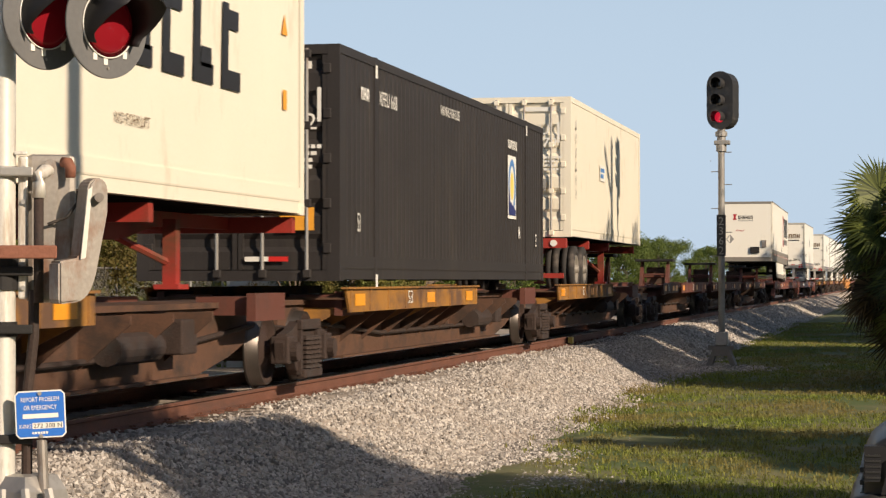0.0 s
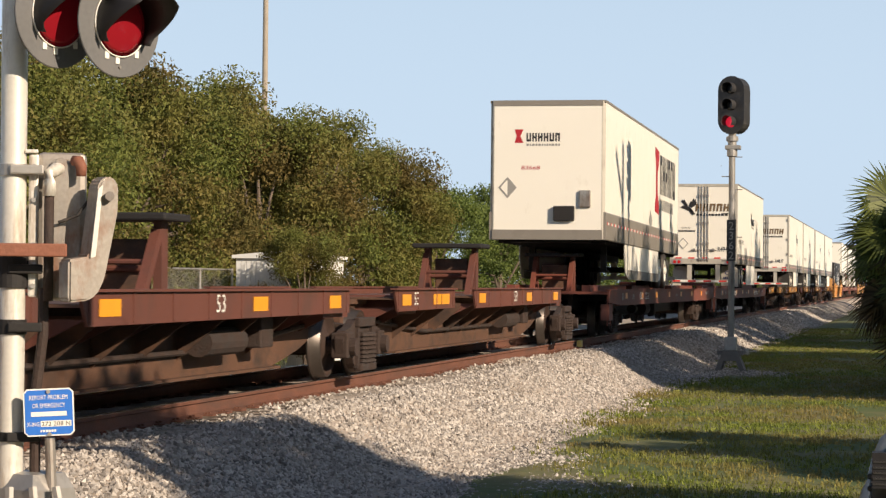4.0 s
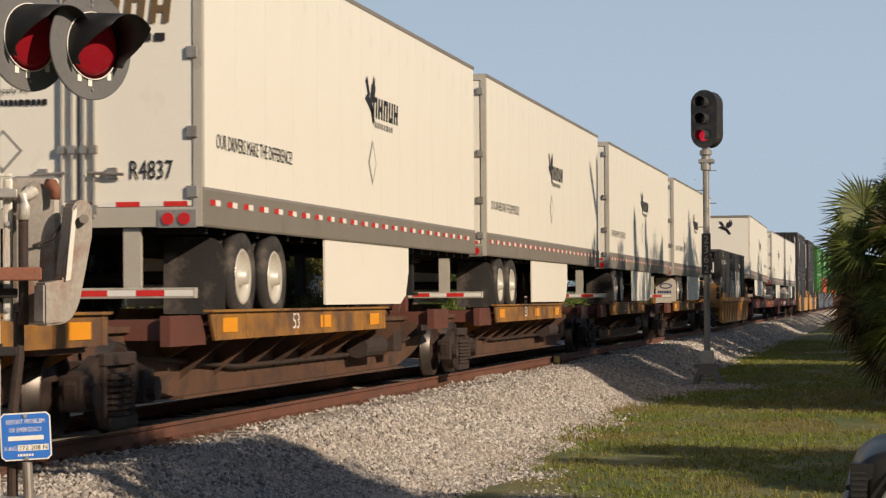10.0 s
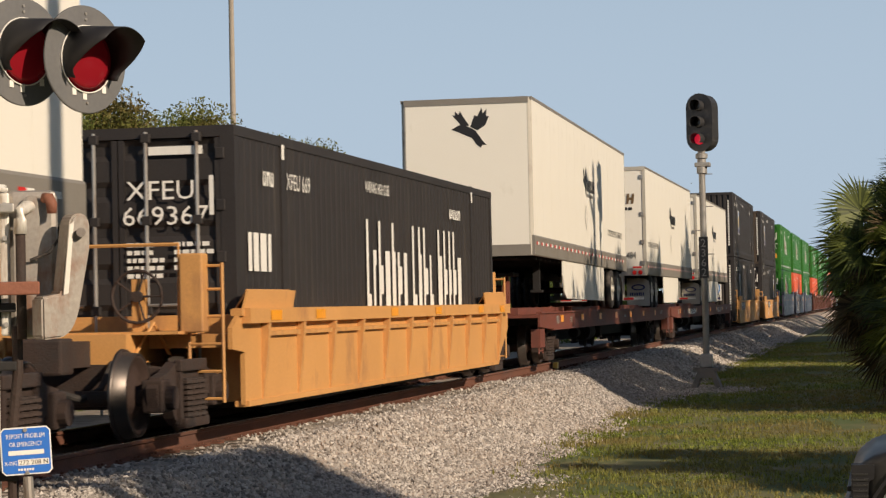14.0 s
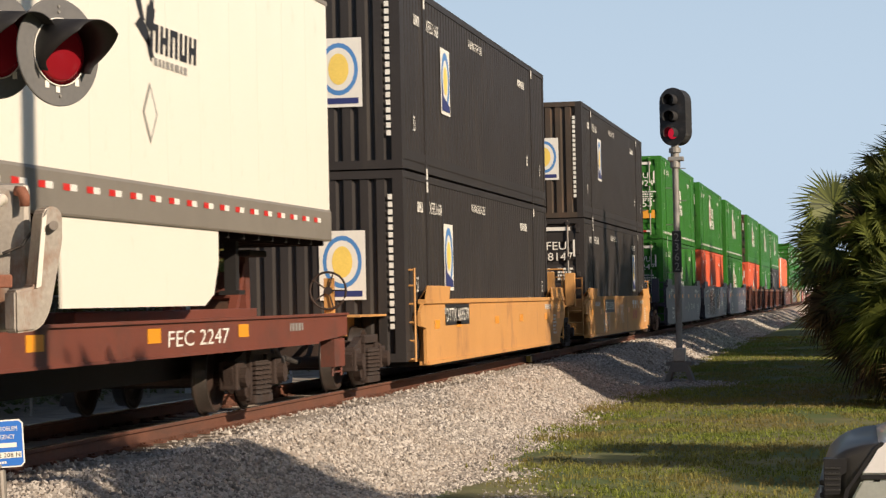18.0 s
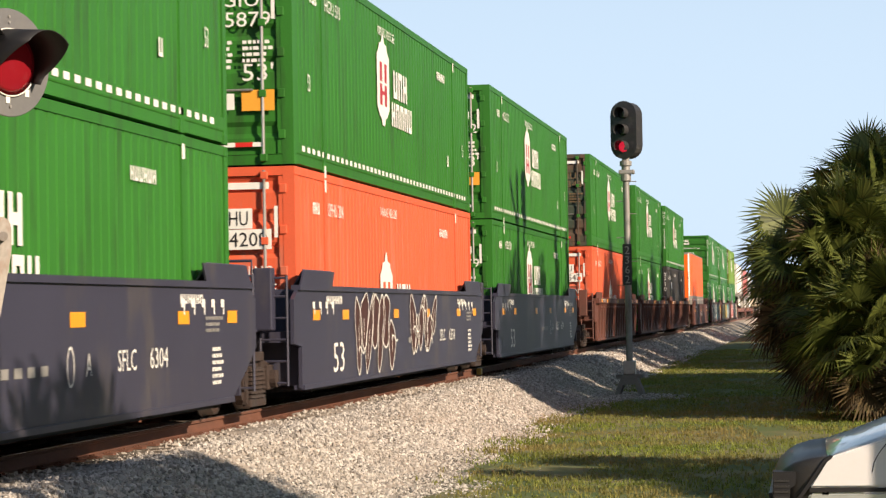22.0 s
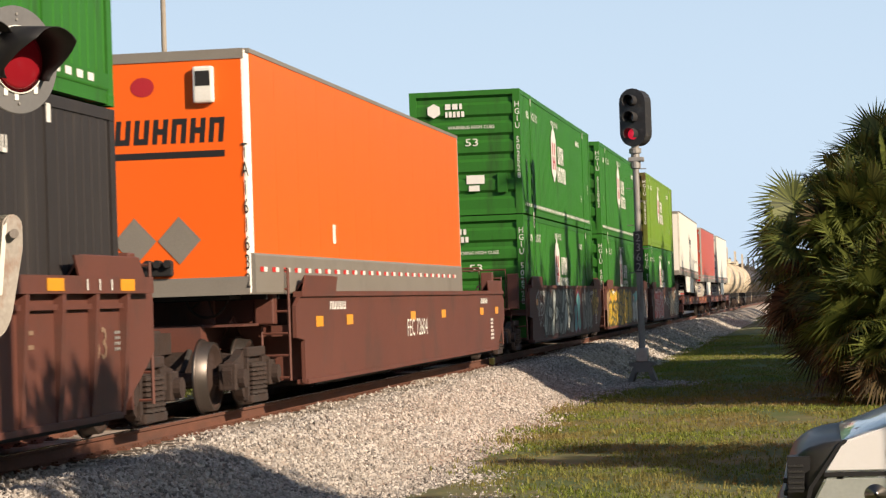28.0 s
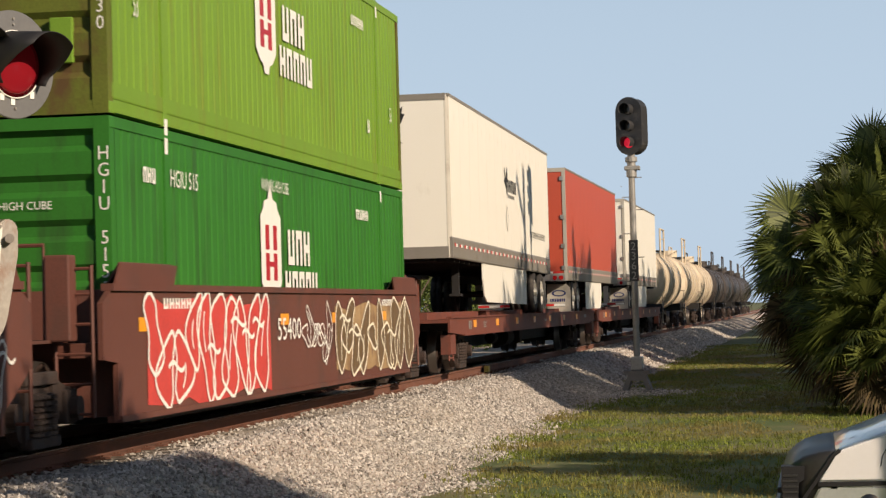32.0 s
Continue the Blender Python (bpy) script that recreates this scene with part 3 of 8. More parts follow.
        decal("stacking_mark", [rect(-0.06, 0, 0.06, 0.17)], SIDE, xs, length - S if posts else length - 0.4, z + z1 - 0.26, ink, t)
    if dashes:
        k = [rect(0.3 + i * 0.33, 0, 0.48 + i * 0.33, 0.075) for i in range(int((length - 0.8) / 0.33))]
        decal("reflective_tape", k, SIDE, xs - 0.004, 0.2, z + 0.2, ink, t)
    if logo:
        logo(t, z, length)
    if end == "doors":
        decal("header_plate", [rect(0.35, 0, 0.95, 0.09)], END, 0, -0.016, z + z1 - 0.30, ink, t)
        decal("side_plate", [rect(0, 0, 0.05, 0.42)], END, W2 - 0.28, -0.016, z + z1 - 0.95, ink, t)
        if number and paint == "salmon":
            a, b = number.split()
            decal("number_panel", [rect(0.1, 2.07, 0.72, 2.34)], END, 0, -0.03, z, ink, t)
            decal("number_panel", [rect(0.1, 1.79, 0.98, 2.06)], END, 0, -0.03, z, ink, t)
            letters(a, 0.19, END, 0.16, -0.034, z + 2.11, M["blackink"], t, 0.5, "container_number")
            letters(b, 0.19, END, 0.14, -0.034, z + 1.83, M["blackink"], t, 0.78, "container_number")
            letters("WARNING", 0.15, END, 0.16, -0.034, z + 1.42, ink, t, 0.82, "warning_writing")
            letters("HIGH CUBE", 0.15, END, 0.12, -0.034, z + 1.18, ink, t, 0.92, "warning_writing")
        elif number:
            a, b = number.split()
            letters(a, 0.2, END, 0.1, -0.03, z + 2.12, end_ink, t, 0.75, "container_number")
            letters(b, 0.2, END, 0.06, -0.03, z + 1.85, end_ink, t, 0.95, "container_number")
        if paint != "salmon":
            decal("data_writing", block_bars(5, 0.1, 1.62, 0.42, 0.055, rnd) + block_bars(4, 0.62, 1.62, 0.45, 0.055, rnd), END, 0, -0.03, z, end_ink, t)
        decal("reflective_strip", [rect(0.1, 0, 0.4, 0.06)], END, 0, -0.03, z + 0.24, ink, t)
        decal("reflective_strip", [rect(0.4, 0, 0.65, 0.06)], END, 0, -0.03, z + 0.24, M["redref"], t)
        for words, h, w, x, zz in end_words:
            letters(words, h, END, x, -0.035, z + zz, ink, t, w, "end_writing")
    elif code:
        letters(code, 1.78, END, W2 - 0.12, -0.006, z + 0.82, ink, t, 0.11, "container_number", stack=True)
    return t


def logo_tower(t, z, length, frame="redink"):
    """White tower emblem with a red frame, and white word shapes beside it."""
    xs, y = W2 + 0.008, 6.65
    z += 1.03
    rnd = random.Random(6)

    def fit(shapes):
        return [[(a * 0.9, b * 0.62) for a, b in q] for q in shapes]
    decal("logo", fit([[(-0.6, 0.45), (0.6, 0.45), (0.6, 1.80), (0.42, 1.95), (0.36, 2.1), (0.14, 2.15), (0.1, 2.28), (0, 2.42), (-0.1, 2.28), (-0.14, 2.15), (-0.36, 2.1), (-0.42, 1.95), (-0.6, 1.80)],
                   [(-0.6, 0.45), (-0.36, 0.22), (-0.2, 0.16), (-0.12, -0.02), (0.12, -0.02), (0.2, 0.16), (0.36, 0.22), (0.6, 0.45)]]), SIDE, xs, y, z, M["whiteink"], t)
    decal("logo_frame", fit([rect(-0.34, 0.5, -0.12, 1.05), rect(0.12, 0.5, 0.34, 1.05), rect(-0.34, 1.12, -0.12, 1.62), rect(0.12, 1.12, 0.34, 1.62), rect(-0.12, 0.78, 0.12, 0.88)]),
          SIDE, xs + 0.004, y, z, M[frame], t)
    decal("brand_mark", word_shapes(3, 0.46, 0.46, rnd, 0.0), SIDE, xs, y + 0.95, z + 0.52, M["whiteink"], t)
    decal("brand_mark", word_shapes(5, 0.40, 0.40, rnd, 0.0), SIDE, xs, y + 0.75, z + 0.04, M["whiteink"], t)




def logo_lines(t, z, length):
    """The tower emblem lower on the faded red paint, with three word lines."""
    logo_tower(t, z - 0.62, length, "salmon")
    decal("brand_mark", word_shapes(8, 0.30, 0.26, random.Random(5), 0.0), SIDE, W2 + 0.008, 7.4, z + 0.12, M["whiteink"], t)


def logo_disc(t, z, length, y=3.8, w=0.85, h0=1.08, h1=2.18):
    """White panel with a blue ring, a yellow disc and a navy foot."""
    xs = W2 + 0.008
    decal("logo", [rect(-w / 2, h0, w / 2, h1)], SIDE, xs, y, z, M["whiteink"], t)
    cy, ry = h0 + (h1 - h0) * 0.52, (h1 - h0) * 0.40
    arc = []
    for i in range(14):
        a0, a1 = radians(-60 + i * 20), radians(-60 + (i + 1) * 20)
        arc.append([(0.44 * w * math.cos(a0), cy + ry * 1.08 * math.sin(a0)), (0.44 * w * math.cos(a1), cy + ry * 1.08 * math.sin(a1)),
                    (0.31 * w * math.cos(a1), cy + ry * 0.80 * math.sin(a1)), (0.31 * w * math.cos(a0), cy + ry * 0.80 * math.sin(a0))])
    decal("logo_ring", arc, SIDE, xs + 0.004, y, z, M["blueink"], t)
    decal("logo_disc", [[(0.21 * w * c, cy + ry * 0.55 * s) for c, s in ring(1.0, 20)]], SIDE, xs + 0.004, y, z, M["yellowink"], t)
    decal("logo_foot", [[(-0.42 * w, h0 + 0.06), (0.42 * w, h0 + 0.06), (0.42 * w, h0 + 0.16), (-0.25 * w, h0 + 0.3), (-0.42 * w, h0 + 0.55)]], SIDE, xs + 0.008, y, z, M["navyink"], t)


def logo_disc_end(t, z, length):
    """The panel on the side and, larger, on the end, with an upright line of small writing."""
    logo_disc(t, z, length)
    w, h0, h1, x = 0.72, 0.95, 2.0, 0.34
    decal("logo", [rect(-w / 2, h0, w / 2, h1)], END, x, -0.004, z, M["whiteink"], t)
    cy, ry = h0 + (h1 - h0) * 0.55, (h1 - h0) * 0.38
    decal("logo_ring", [[(0.42 * w * c, cy + ry * s) for c, s in ring(1.0, 24)]], END, x, -0.007, z, M["blueink"], t)
    decal("logo_disc", [[(0.34 * w * c, cy + ry * 0.82 * s) for c, s in ring(1.0, 24)]], END, x, -0.010, z, M["whiteink"], t)
    decal("logo_disc", [[(0.22 * w * c, cy + ry * 0.6 * s) for c, s in ring(1.0, 20)]], END, x, -0.013, z, M["yellowink"], t)
    decal("logo_foot", [rect(-0.42 * w, h0 + 0.05, 0.42 * w, h0 + 0.14)], END, x, -0.007, z, M["navyink"], t)
    decal("warning_writing", [rect(0, 0.5 + i * 0.115, 0.07, 0.58 + i * 0.115) for i in range(18)], END, 1.06, -0.004, z, M["whiteink"], t)


def logo_upright(t, z, length):
    """Six grey stacked marks by the door end and a small pale blue notice."""
    xs = W2 + 0.008
    for i, k in enumerate((0.16, 0.17, 0.05, 0.16, 0.18, 0.17)):
        decal("brand_mark", [rect(-k / 2, 0, k / 2, 0.05), rect(-0.025, 0, 0.025, 0.2)] if i in (0, 3) else [rect(-k / 2, 0, -k / 2 + 0.045, 0.2), rect(k / 2 - 0.045, 0, k / 2, 0.2)], SIDE, xs, 0.75, z + 2.25 - i * 0.29, M["greyink"], t)
    decal("notice", [rect(0, 0, 0.9, 0.36)], SIDE, xs, 4.6, z + 1.35, M["whiteink"], t)
    decal("notice_writing", [rect(0.1, 0.2, 0.75, 0.29), rect(0.1, 0.07, 0.6, 0.16)], SIDE, xs + 0.004, 4.6, z + 1.35, M["blueink"], t)
    decal("vent_plate", [rect(0.55, 0.95, 0.78, 1.2)], END, 0, -0.03, z, M["greyink"], t)


def logo_disc_far(t, z, length):
    logo_disc(t, z, length, y=length - 3.6)


def logo_words(t, z, length):
    """Large white word shapes along the side."""
    xs = W2 + 0.008
    rnd = random.Random(9)
    y, out = 0.0, []
    for n in (7, 4, 5):
        for i in range(n):
            tall = i == 0 or rnd.random() < 0.3
            w = rnd.uniform(0.2, 0.34)
            out += [rect(y, 0, y + 0.13, 1.15 if tall else 0.75), rect(y + 0.13, 0.0 if rnd.random() < .5 else 0.55, y + w, 0.16 if rnd.random() < .5 else 0.75)]
            y += w + 0.14
        y += 0.25
    decal("brand_mark", out, SIDE, xs, 6.2, z + 0.95, M["whiteink"], t)
    decal("brand_mark", bars(4, 0, 0, 0.2, 0.42, 0.07, rnd), SIDE, xs, 0.45, z + 1.35, M["whiteink"], t)


# -- trailers --
def b_tyre(bm):
    lathe(bm, [(-0.12, 0.30), (-0.14, 0.36), (-0.14, 0.44), (-0.11, 0.485), (-0.03, 0.49), (-0.03, 0.475), (0.0, 0.475), (0.0, 0.49), (0.11, 0.485), (0.14, 0.44),
               (0.14, 0.36), (0.12, 0.30)], "x", 28, caps=False)


def b_rim(bm):
    lathe(bm, [(-0.1, 0.04), (-0.1, 0.3), (0.10, 0.3), (0.115, 0.285), (0.085, 0.262), (0.055, 0.225), (0.05, 0.17), (0.065, 0.13), (0.07, 0.095), (0.15, 0.08), (0.16, 0.05), (0.16, 0.01)], "x", 24)


def wheels(t, y, hub="hubalu"):
    axle = shared("axle", "axle", lambda bm: disc(bm, "x", 0, 0, 0.07, -1.1, 1.1, 10), M["dark"], t, pose(0, y, 1.47))
    for side in (1, -1):
        for x in (1.13, 0.80):
            ty = shared("tyre", "tyre", b_tyre, M["rubber"], axle, pose(x * side, 0, 0) if side > 0 else pose(x * side, 0, 0, 0, 0, 180), smooth=True)
        shared("rim", ("rim", hub), b_rim, M[hub], axle, pose(1.15 * side, 0, 0) if side > 0 else pose(1.15 * side, 0, 0, 0, 0, 180), smooth=True)


TW = 1.30


def bird(s=1.0, mirror=1):
    """A dark flying bird as flat pieces: body, two wings, tail."""
    k = [[(-0.55, 0.02), (-0.32, 0.14), (-0.10, 0.10), (0.12, -0.02), (0.30, -0.28), (0.12, -0.26), (-0.12, -0.16), (-0.34, -0.06)],
         [(-0.25, 0.10), (-0.52, 0.42), (-0.44, 0.40), (-0.44, 0.52), (-0.34, 0.42), (-0.30, 0.52), (-0.22, 0.38), (-0.05, 0.12)],
         [(-0.02, 0.08), (0.10, 0.40), (0.18, 0.36), (0.30, 0.60), (0.33, 0.44), (0.44, 0.56), (0.42, 0.36), (0.50, 0.36), (0.40, 0.12), (0.18, -0.02)],
         [(0.10, -0.08), (0.42, -0.42), (0.30, -0.42), (0.26, -0.50), (0.14, -0.40), (0.02, -0.22)]]
    return [[(x * s * mirror, y * s) for x, y in q] for q in k]


def word_shapes(n, w, h, rnd, slant=0.12):
    """A brand's word drawn as plain slanted blocks."""
    out = []
    for i in range(n):
        x = i * w
        k = rnd.choice((0, 1, 2))
        out.append([(x, 0), (x + w * 0.26, 0), (x + w * 0.26 + slant * h, h), (x + slant * h, h)])
        out.append([(x + w * 0.52, 0), (x + w * 0.78, 0), (x + w * 0.78 + slant * h, h), (x + w * 0.52 + slant * h, h)])
        y0 = (0.76, 0.38, 0.0)[k] * h
        out.append([(x + w * 0.26 + slant * y0, y0), (x + w * 0.52 + slant * y0, y0), (x + w * 0.52 + slant * (y0 + 0.24 * h), y0 + 0.24 * h), (x + w * 0.26 + slant * (y0 + 0.24 * h), y0 + 0.24 * h)])
    return out


def trailer(label, paint="white", rear_near=True, length=16.15, number="", brand=None, slogan=True, hub="hubalu", skirt=(5.2, 10.2), axles=(1.65, 2.95), band=0.40,
            flap="grey", top=5.07, sill=1.96, wheels_on=True, seed=3):
    t = thing("semi_trailer", label, "trailer", "trailers on the train")
    rnd = random.Random(seed)
    p = M[paint]
    L = length
    Y = (lambda y: y) if rear_near else (lambda y: L - y)
    def span(a, b):
        return min(Y(a), Y(b)), max(Y(a), Y(b))
    near_nose = not rear_near
    kind = (paint, L, rear_near, band, top, sill)
    for side in (1, -1):
        n = 13
        w = (L - 0.12) / n
        for i in range(n):
            def panel(bm, side=side):
                box(bm, *sorted((TW * side, (TW - 0.04) * side)), 0.003, w - 0.003, sill + band, top - 0.05)
            shared("side_panel", ("tp", kind, side), panel, p, t, pose(0, 0.06 + w * i, 0))
        shared("side_liner", ("tl", kind, side), lambda bm, side=side: box(bm, *sorted(((TW - 0.012) * side, (TW - 0.05) * side)), 0.06, L - 0.06, sill + band, top - 0.05), p, t)
        def rail(bm, side=side):
            prism(bm, [(TW * side, sill), ((TW + 0.012) * side, sill + 0.02), ((TW + 0.012) * side, sill + band - 0.03), (TW * side, sill + band), ((TW - 0.06) * side, sill + band), ((TW - 0.06) * side, sill)], "y", 0.02, L - 0.02)
        shared("bottom_rail", ("tr", kind, side), rail, M["silver"], t)
        def toprail(bm, side=side):
            box(bm, *sorted(((TW + 0.01) * side, (TW - 0.05) * side)), 0.02, L - 0.02, top - 0.055, top)
        shared("top_rail", ("tt", kind, side), toprail, M["silver"], t)
    shared("roof", ("trf", kind), lambda bm: box(bm, -TW + 0.03, TW - 0.03, 0.03, L - 0.03, top - 0.03, top - 0.006), p, t)
    shared("floor", ("tf", kind), lambda bm: box(bm, -TW + 0.06, TW - 0.06, 0.04, L - 0.04, sill + 0.05, sill + 0.14), M["dark"], t)
    def under(bm):
        for x in (-0.5, 0.4):
            box(bm, x, x + 0.1, *span(0.2, 6.5), sill - 0.24, sill + 0.05)
        for k in range(24):
            box(bm, -TW + 0.08, TW - 0.08, *span(0.4 + k * 0.65, 0.46 + k * 0.65), sill - 0.06, sill + 0.05)
        box(bm, -0.9, 0.9, *span(L - 1.6, L - 0.3), sill - 0.05, sill + 0.05)
    tagged(shared("underframe", ("tu", kind), under, M["dark"], t), kind="stuff")
    # tape along the rail
    zt = sill + band * 0.55
    k1 = [rect(0.25 + i * 0.62, 0, 0.43 + i * 0.62, 0.06) for i in range(int((L - 0.6) / 0.62))]
    k2 = [rect(0.43 + i * 0.62, 0, 0.61 + i * 0.62, 0.06) for i in range(int((L - 0.6) / 0.62))]
    decal("reflective_tape", k1, SIDE, TW + 0.016, 0, zt, M["redref"], t)
    decal("reflective_tape", k2, SIDE, TW + 0.016, 0, zt, M["whiteink"], t)
    # ends
    yn = 0.0 if near_nose else L
    def nose_wall(bm):
        a, b = sorted((yn, yn + (0.06 if near_nose else -0.06)))
        box(bm, -TW + 0.09, TW - 0.09, a, b, sill + 0.02, top - 0.02)
    part("nose_wall", (lambda bm: (nose_wall(bm), bm)[1])(N()), p, t)
    for side in (1, -1):
        bm = N()
        q = []
        for i in range(7):
            a = radians(90 * i / 6)
            q.append(((TW - 0.1 + 0.1 * math.cos(a)) * side, 0.1 - 0.1 * math.sin(a)))
        q = [(x, (y if near_nose else L - y)) for x, y in q] + [((TW - 0.1) * side, 0.1 if near_nose else L - 0.1)]
        prism(bm, q, "z", sill + 0.02, top - 0.02)
        part("nose_corner", bm, (M["whiteink"] if paint == "orange" else M["frame"]) if near_nose else p, t)
    bm = N()
    a, b = sorted((yn, yn + (0.09 if near_nose else -0.09)))
    box(bm, -TW + 0.06, TW - 0.06, a - 0.012, b + 0.012, top - 0.12, top + 0.002)
    part("nose_header", bm, M["silver"], t)
    bm = N()
    box(bm, -TW + 0.06, TW - 0.06, a - 0.012, b + 0.012, sill, sill + 0.22)
    part("nose_sill", bm, M["silver"], t)
    # rear frame and doors
    yr, w = (0.0, 1) if rear_near else (L, -1)
    def R(d0, d1):
        return tuple(sorted((yr + w * d0, yr + w * d1)))
    bm = N()
    for side in (1, -1):
        box(bm, *sorted((TW * side, (TW - 0.09) * side)), *R(0, 0.1), sill, top)
    box(bm, -TW + 0.09, TW - 0.09, *R(0, 0.1), top - 0.11, top)
    box(bm, -TW + 0.09, TW - 0.09, *R(0, 0.12), sill, sill + 0.2)
    part("rear_frame", bm, M["frame"], t)
    for k, (a, b) in enumerate(((-TW + 0.1, -0.012), (0.012, TW - 0.1))):
        bm = N()
        box(bm, a, b, *R(0.015, 0.05), sill + 0.21, top - 0.12)
        d = part("door", bm, p, t)
        rods = ((b - 0.16, b - 0.05) if k == 0 else (a + 0.05, a + 0.16))
        for x in rods:
            bm = N()
            disc(bm, "z", x, yr - w * 0.02, 0.017, sill + 0.1, top - 0.1, 8)
            part("lock_rod", bm, M["galv"], d)
        for zz in (sill + 0.35, sill + 0.95, sill + 1.75, top - 0.3):
            bm = N()
            x = a if k == 0 else b
            box(bm, x - 0.06, x + 0.06, *R(-0.02, 0.02), zz - 0.06, zz + 0.06, 0.01)
            part("hinge", bm, M["galv"], d)
            for x in rods:
                bm = N()
                box(bm, x - 0.035, x + 0.035, *R(-0.05, 0.02), zz - 0.2, zz - 0.12)
                part("keeper", bm, M["galv"], d)
        bm = N()
        tube(bm, [(sum(rods) / 2, yr - w * 0.05, sill + 0.55), (sum(rods) / 2 + (0.38 if k else -0.38), yr - w * 0.05, sill + 0.53)], 0.018, 6)
        box(bm, sum(rods) / 2 + (0.2 if k else -0.3), sum(rods) / 2 + (0.3 if k else -0.2), *R(-0.045, 0.02), sill + 0.5, sill + 0.6)
        part("door_handle", bm, M["galv"], d)
    # rear lamps, bumper and flaps
    for side in (1, -1):
        for x in (1.12, 0.95):
            bm = N()
            disc(bm, "y", x * side, sill + 0.08, 0.062, *R(-0.03, 0.0), 16)
            part("tail_lamp", bm, M["tail"], t, "round red tail lamp")
        bm = N()
        box(bm, *sorted((0.84 * side, 1.24 * side)), *R(-0.012, 0.02), sill - 0.01, sill + 0.17)
        part("lamp_box", bm, M["galv"], t)
        bm = N()
        box(bm, 0.55 * side - 0.09, 0.55 * side + 0.09, *R(0.05, 0.12), 1.3, sill)
        part("bumper_post", bm, M["frame"], t)
    bm = N()
    box(bm, -1.22, 1.22, *R(0.02, 0.12), 1.24, 1.35, 0.01)
    part("bumper", bm, M["frame"], t)
    if rear_near:
        decal("bumper_tape", [rect(-1.2 + i * 0.6, 0, -0.9 + i * 0.6, 0.06) for i in range(4)], END, 0, 0.016, 1.265, M["redref"], t)
        decal("bumper_tape", [rect(-0.9 + i * 0.6, 0, -0.6 + i * 0.6, 0.06) for i in range(4)], END, 0, 0.016, 1.265, M["whiteink"], t)
        decal("sill_tape", [rect(-1.1 + i * 0.5, 0, -0.85 + i * 0.5, 0.05) for i in range(5)], END, 0, -0.004, sill + 0.205, M["redref"], t)
        decal("sill_tape", [rect(-0.85 + i * 0.5, 0, -0.6 + i * 0.5, 0.05) for i in range(4)], END, 0, -0.004, sill + 0.205, M["whiteink"], t)
    if wheels_on:
        for y in axles:
            wheels(t, Y(y), hub)
        for side in (1, -1):
            fl = {"grey": M["flap"], "black": M["rubber"], "": M["rubber"]}[flap]
            bm = N()
            y = Y(axles[0] - 0.78)
            h = sill - 0.08
            prism(bm, [(0.62 * side, 1.08), (1.28 * side, 1.08), (1.28 * side, h - 0.2), (1.25 * side, h - 0.09), (1.17 * side, h - 0.02), (1.08 * side, h), (0.62 * side, h)], "y", y - 0.006, y + 0.006)
            f = part("mud_flap", bm, fl, t)
            if flap == "grey" and rear_near and side > 0:
                decal("flap_emblem", [[(0.95 + 0.2 * c, 1.62 + 0.09 * s) for c, s in ring(1, 18)]], END, 0, y - 0.012, 0, M["navyink"], f)
                decal("flap_emblem", [[(0.95 + 0.15 * c, 1.62 + 0.055 * s) for c, s in ring(1, 18)]], END, 0, y - 0.015, 0, M["flap"], f)
                decal("flap_mark", bars(7, 0.7, 1.38, 0.05, 0.09, 0.02, rnd), END, 0, y - 0.012, 0, M["navyink"], f)
        # landing legs
        for side in (1, -1):
            bm = N()
            box(bm, 0.85 * side - 0.07, 0.85 * side + 0.07, *span(L - 3.3, L - 3.16), 1.32, sill)
            box(bm, 0.85 * side - 0.12, 0.85 * side + 0.12, *span(L - 3.36, L - 3.1), 1.28, 1.33)
            part("landing_leg", bm, M["dark"], t)
        if skirt:
            for side in (1, -1):
                bm = N()
                a, b = skirt
                q = [(Y(a), sill), (Y(a + 0.03), 1.16), (Y(b - 0.55), 1.16), (Y(b - 0.2), 1.28), (Y(b), 1.62), (Y(b), sill)]
                prism(bm, q, "x", *sorted(((TW - 0.02) * side, (TW - 0.045) * side)))
                sk = part("side_skirt", bm, M["white"], t, "white side skirt")
                if brand is brand_k:
                    bm = N()
                    box(bm, *sorted(((TW - 0.012) * side, (TW - 0.05) * side)), *span(a + 0.02, b - 0.6), 1.14, 1.36)
                    part("skirt_edge", bm, M["silver"], sk, "dark grey lower edge")
    # writing
    if brand:
        brand(t, L, rear_near, number, top, sill)
    if slogan:
        letters("OUR DRIVERS MAKE THE DIFFERENCE!", 0.155, SIDE, TW + 0.006, 0.5 if rear_near else L - 4.0, sill + band + 0.41, M["blackink"], t, 3.05, "slogan")
    if rear_near and number:
        letters(number, 0.19, END, 0.55, -0.0, sill + 0.48, M["blackink"], t, 0.45, "trailer_number")
    return t


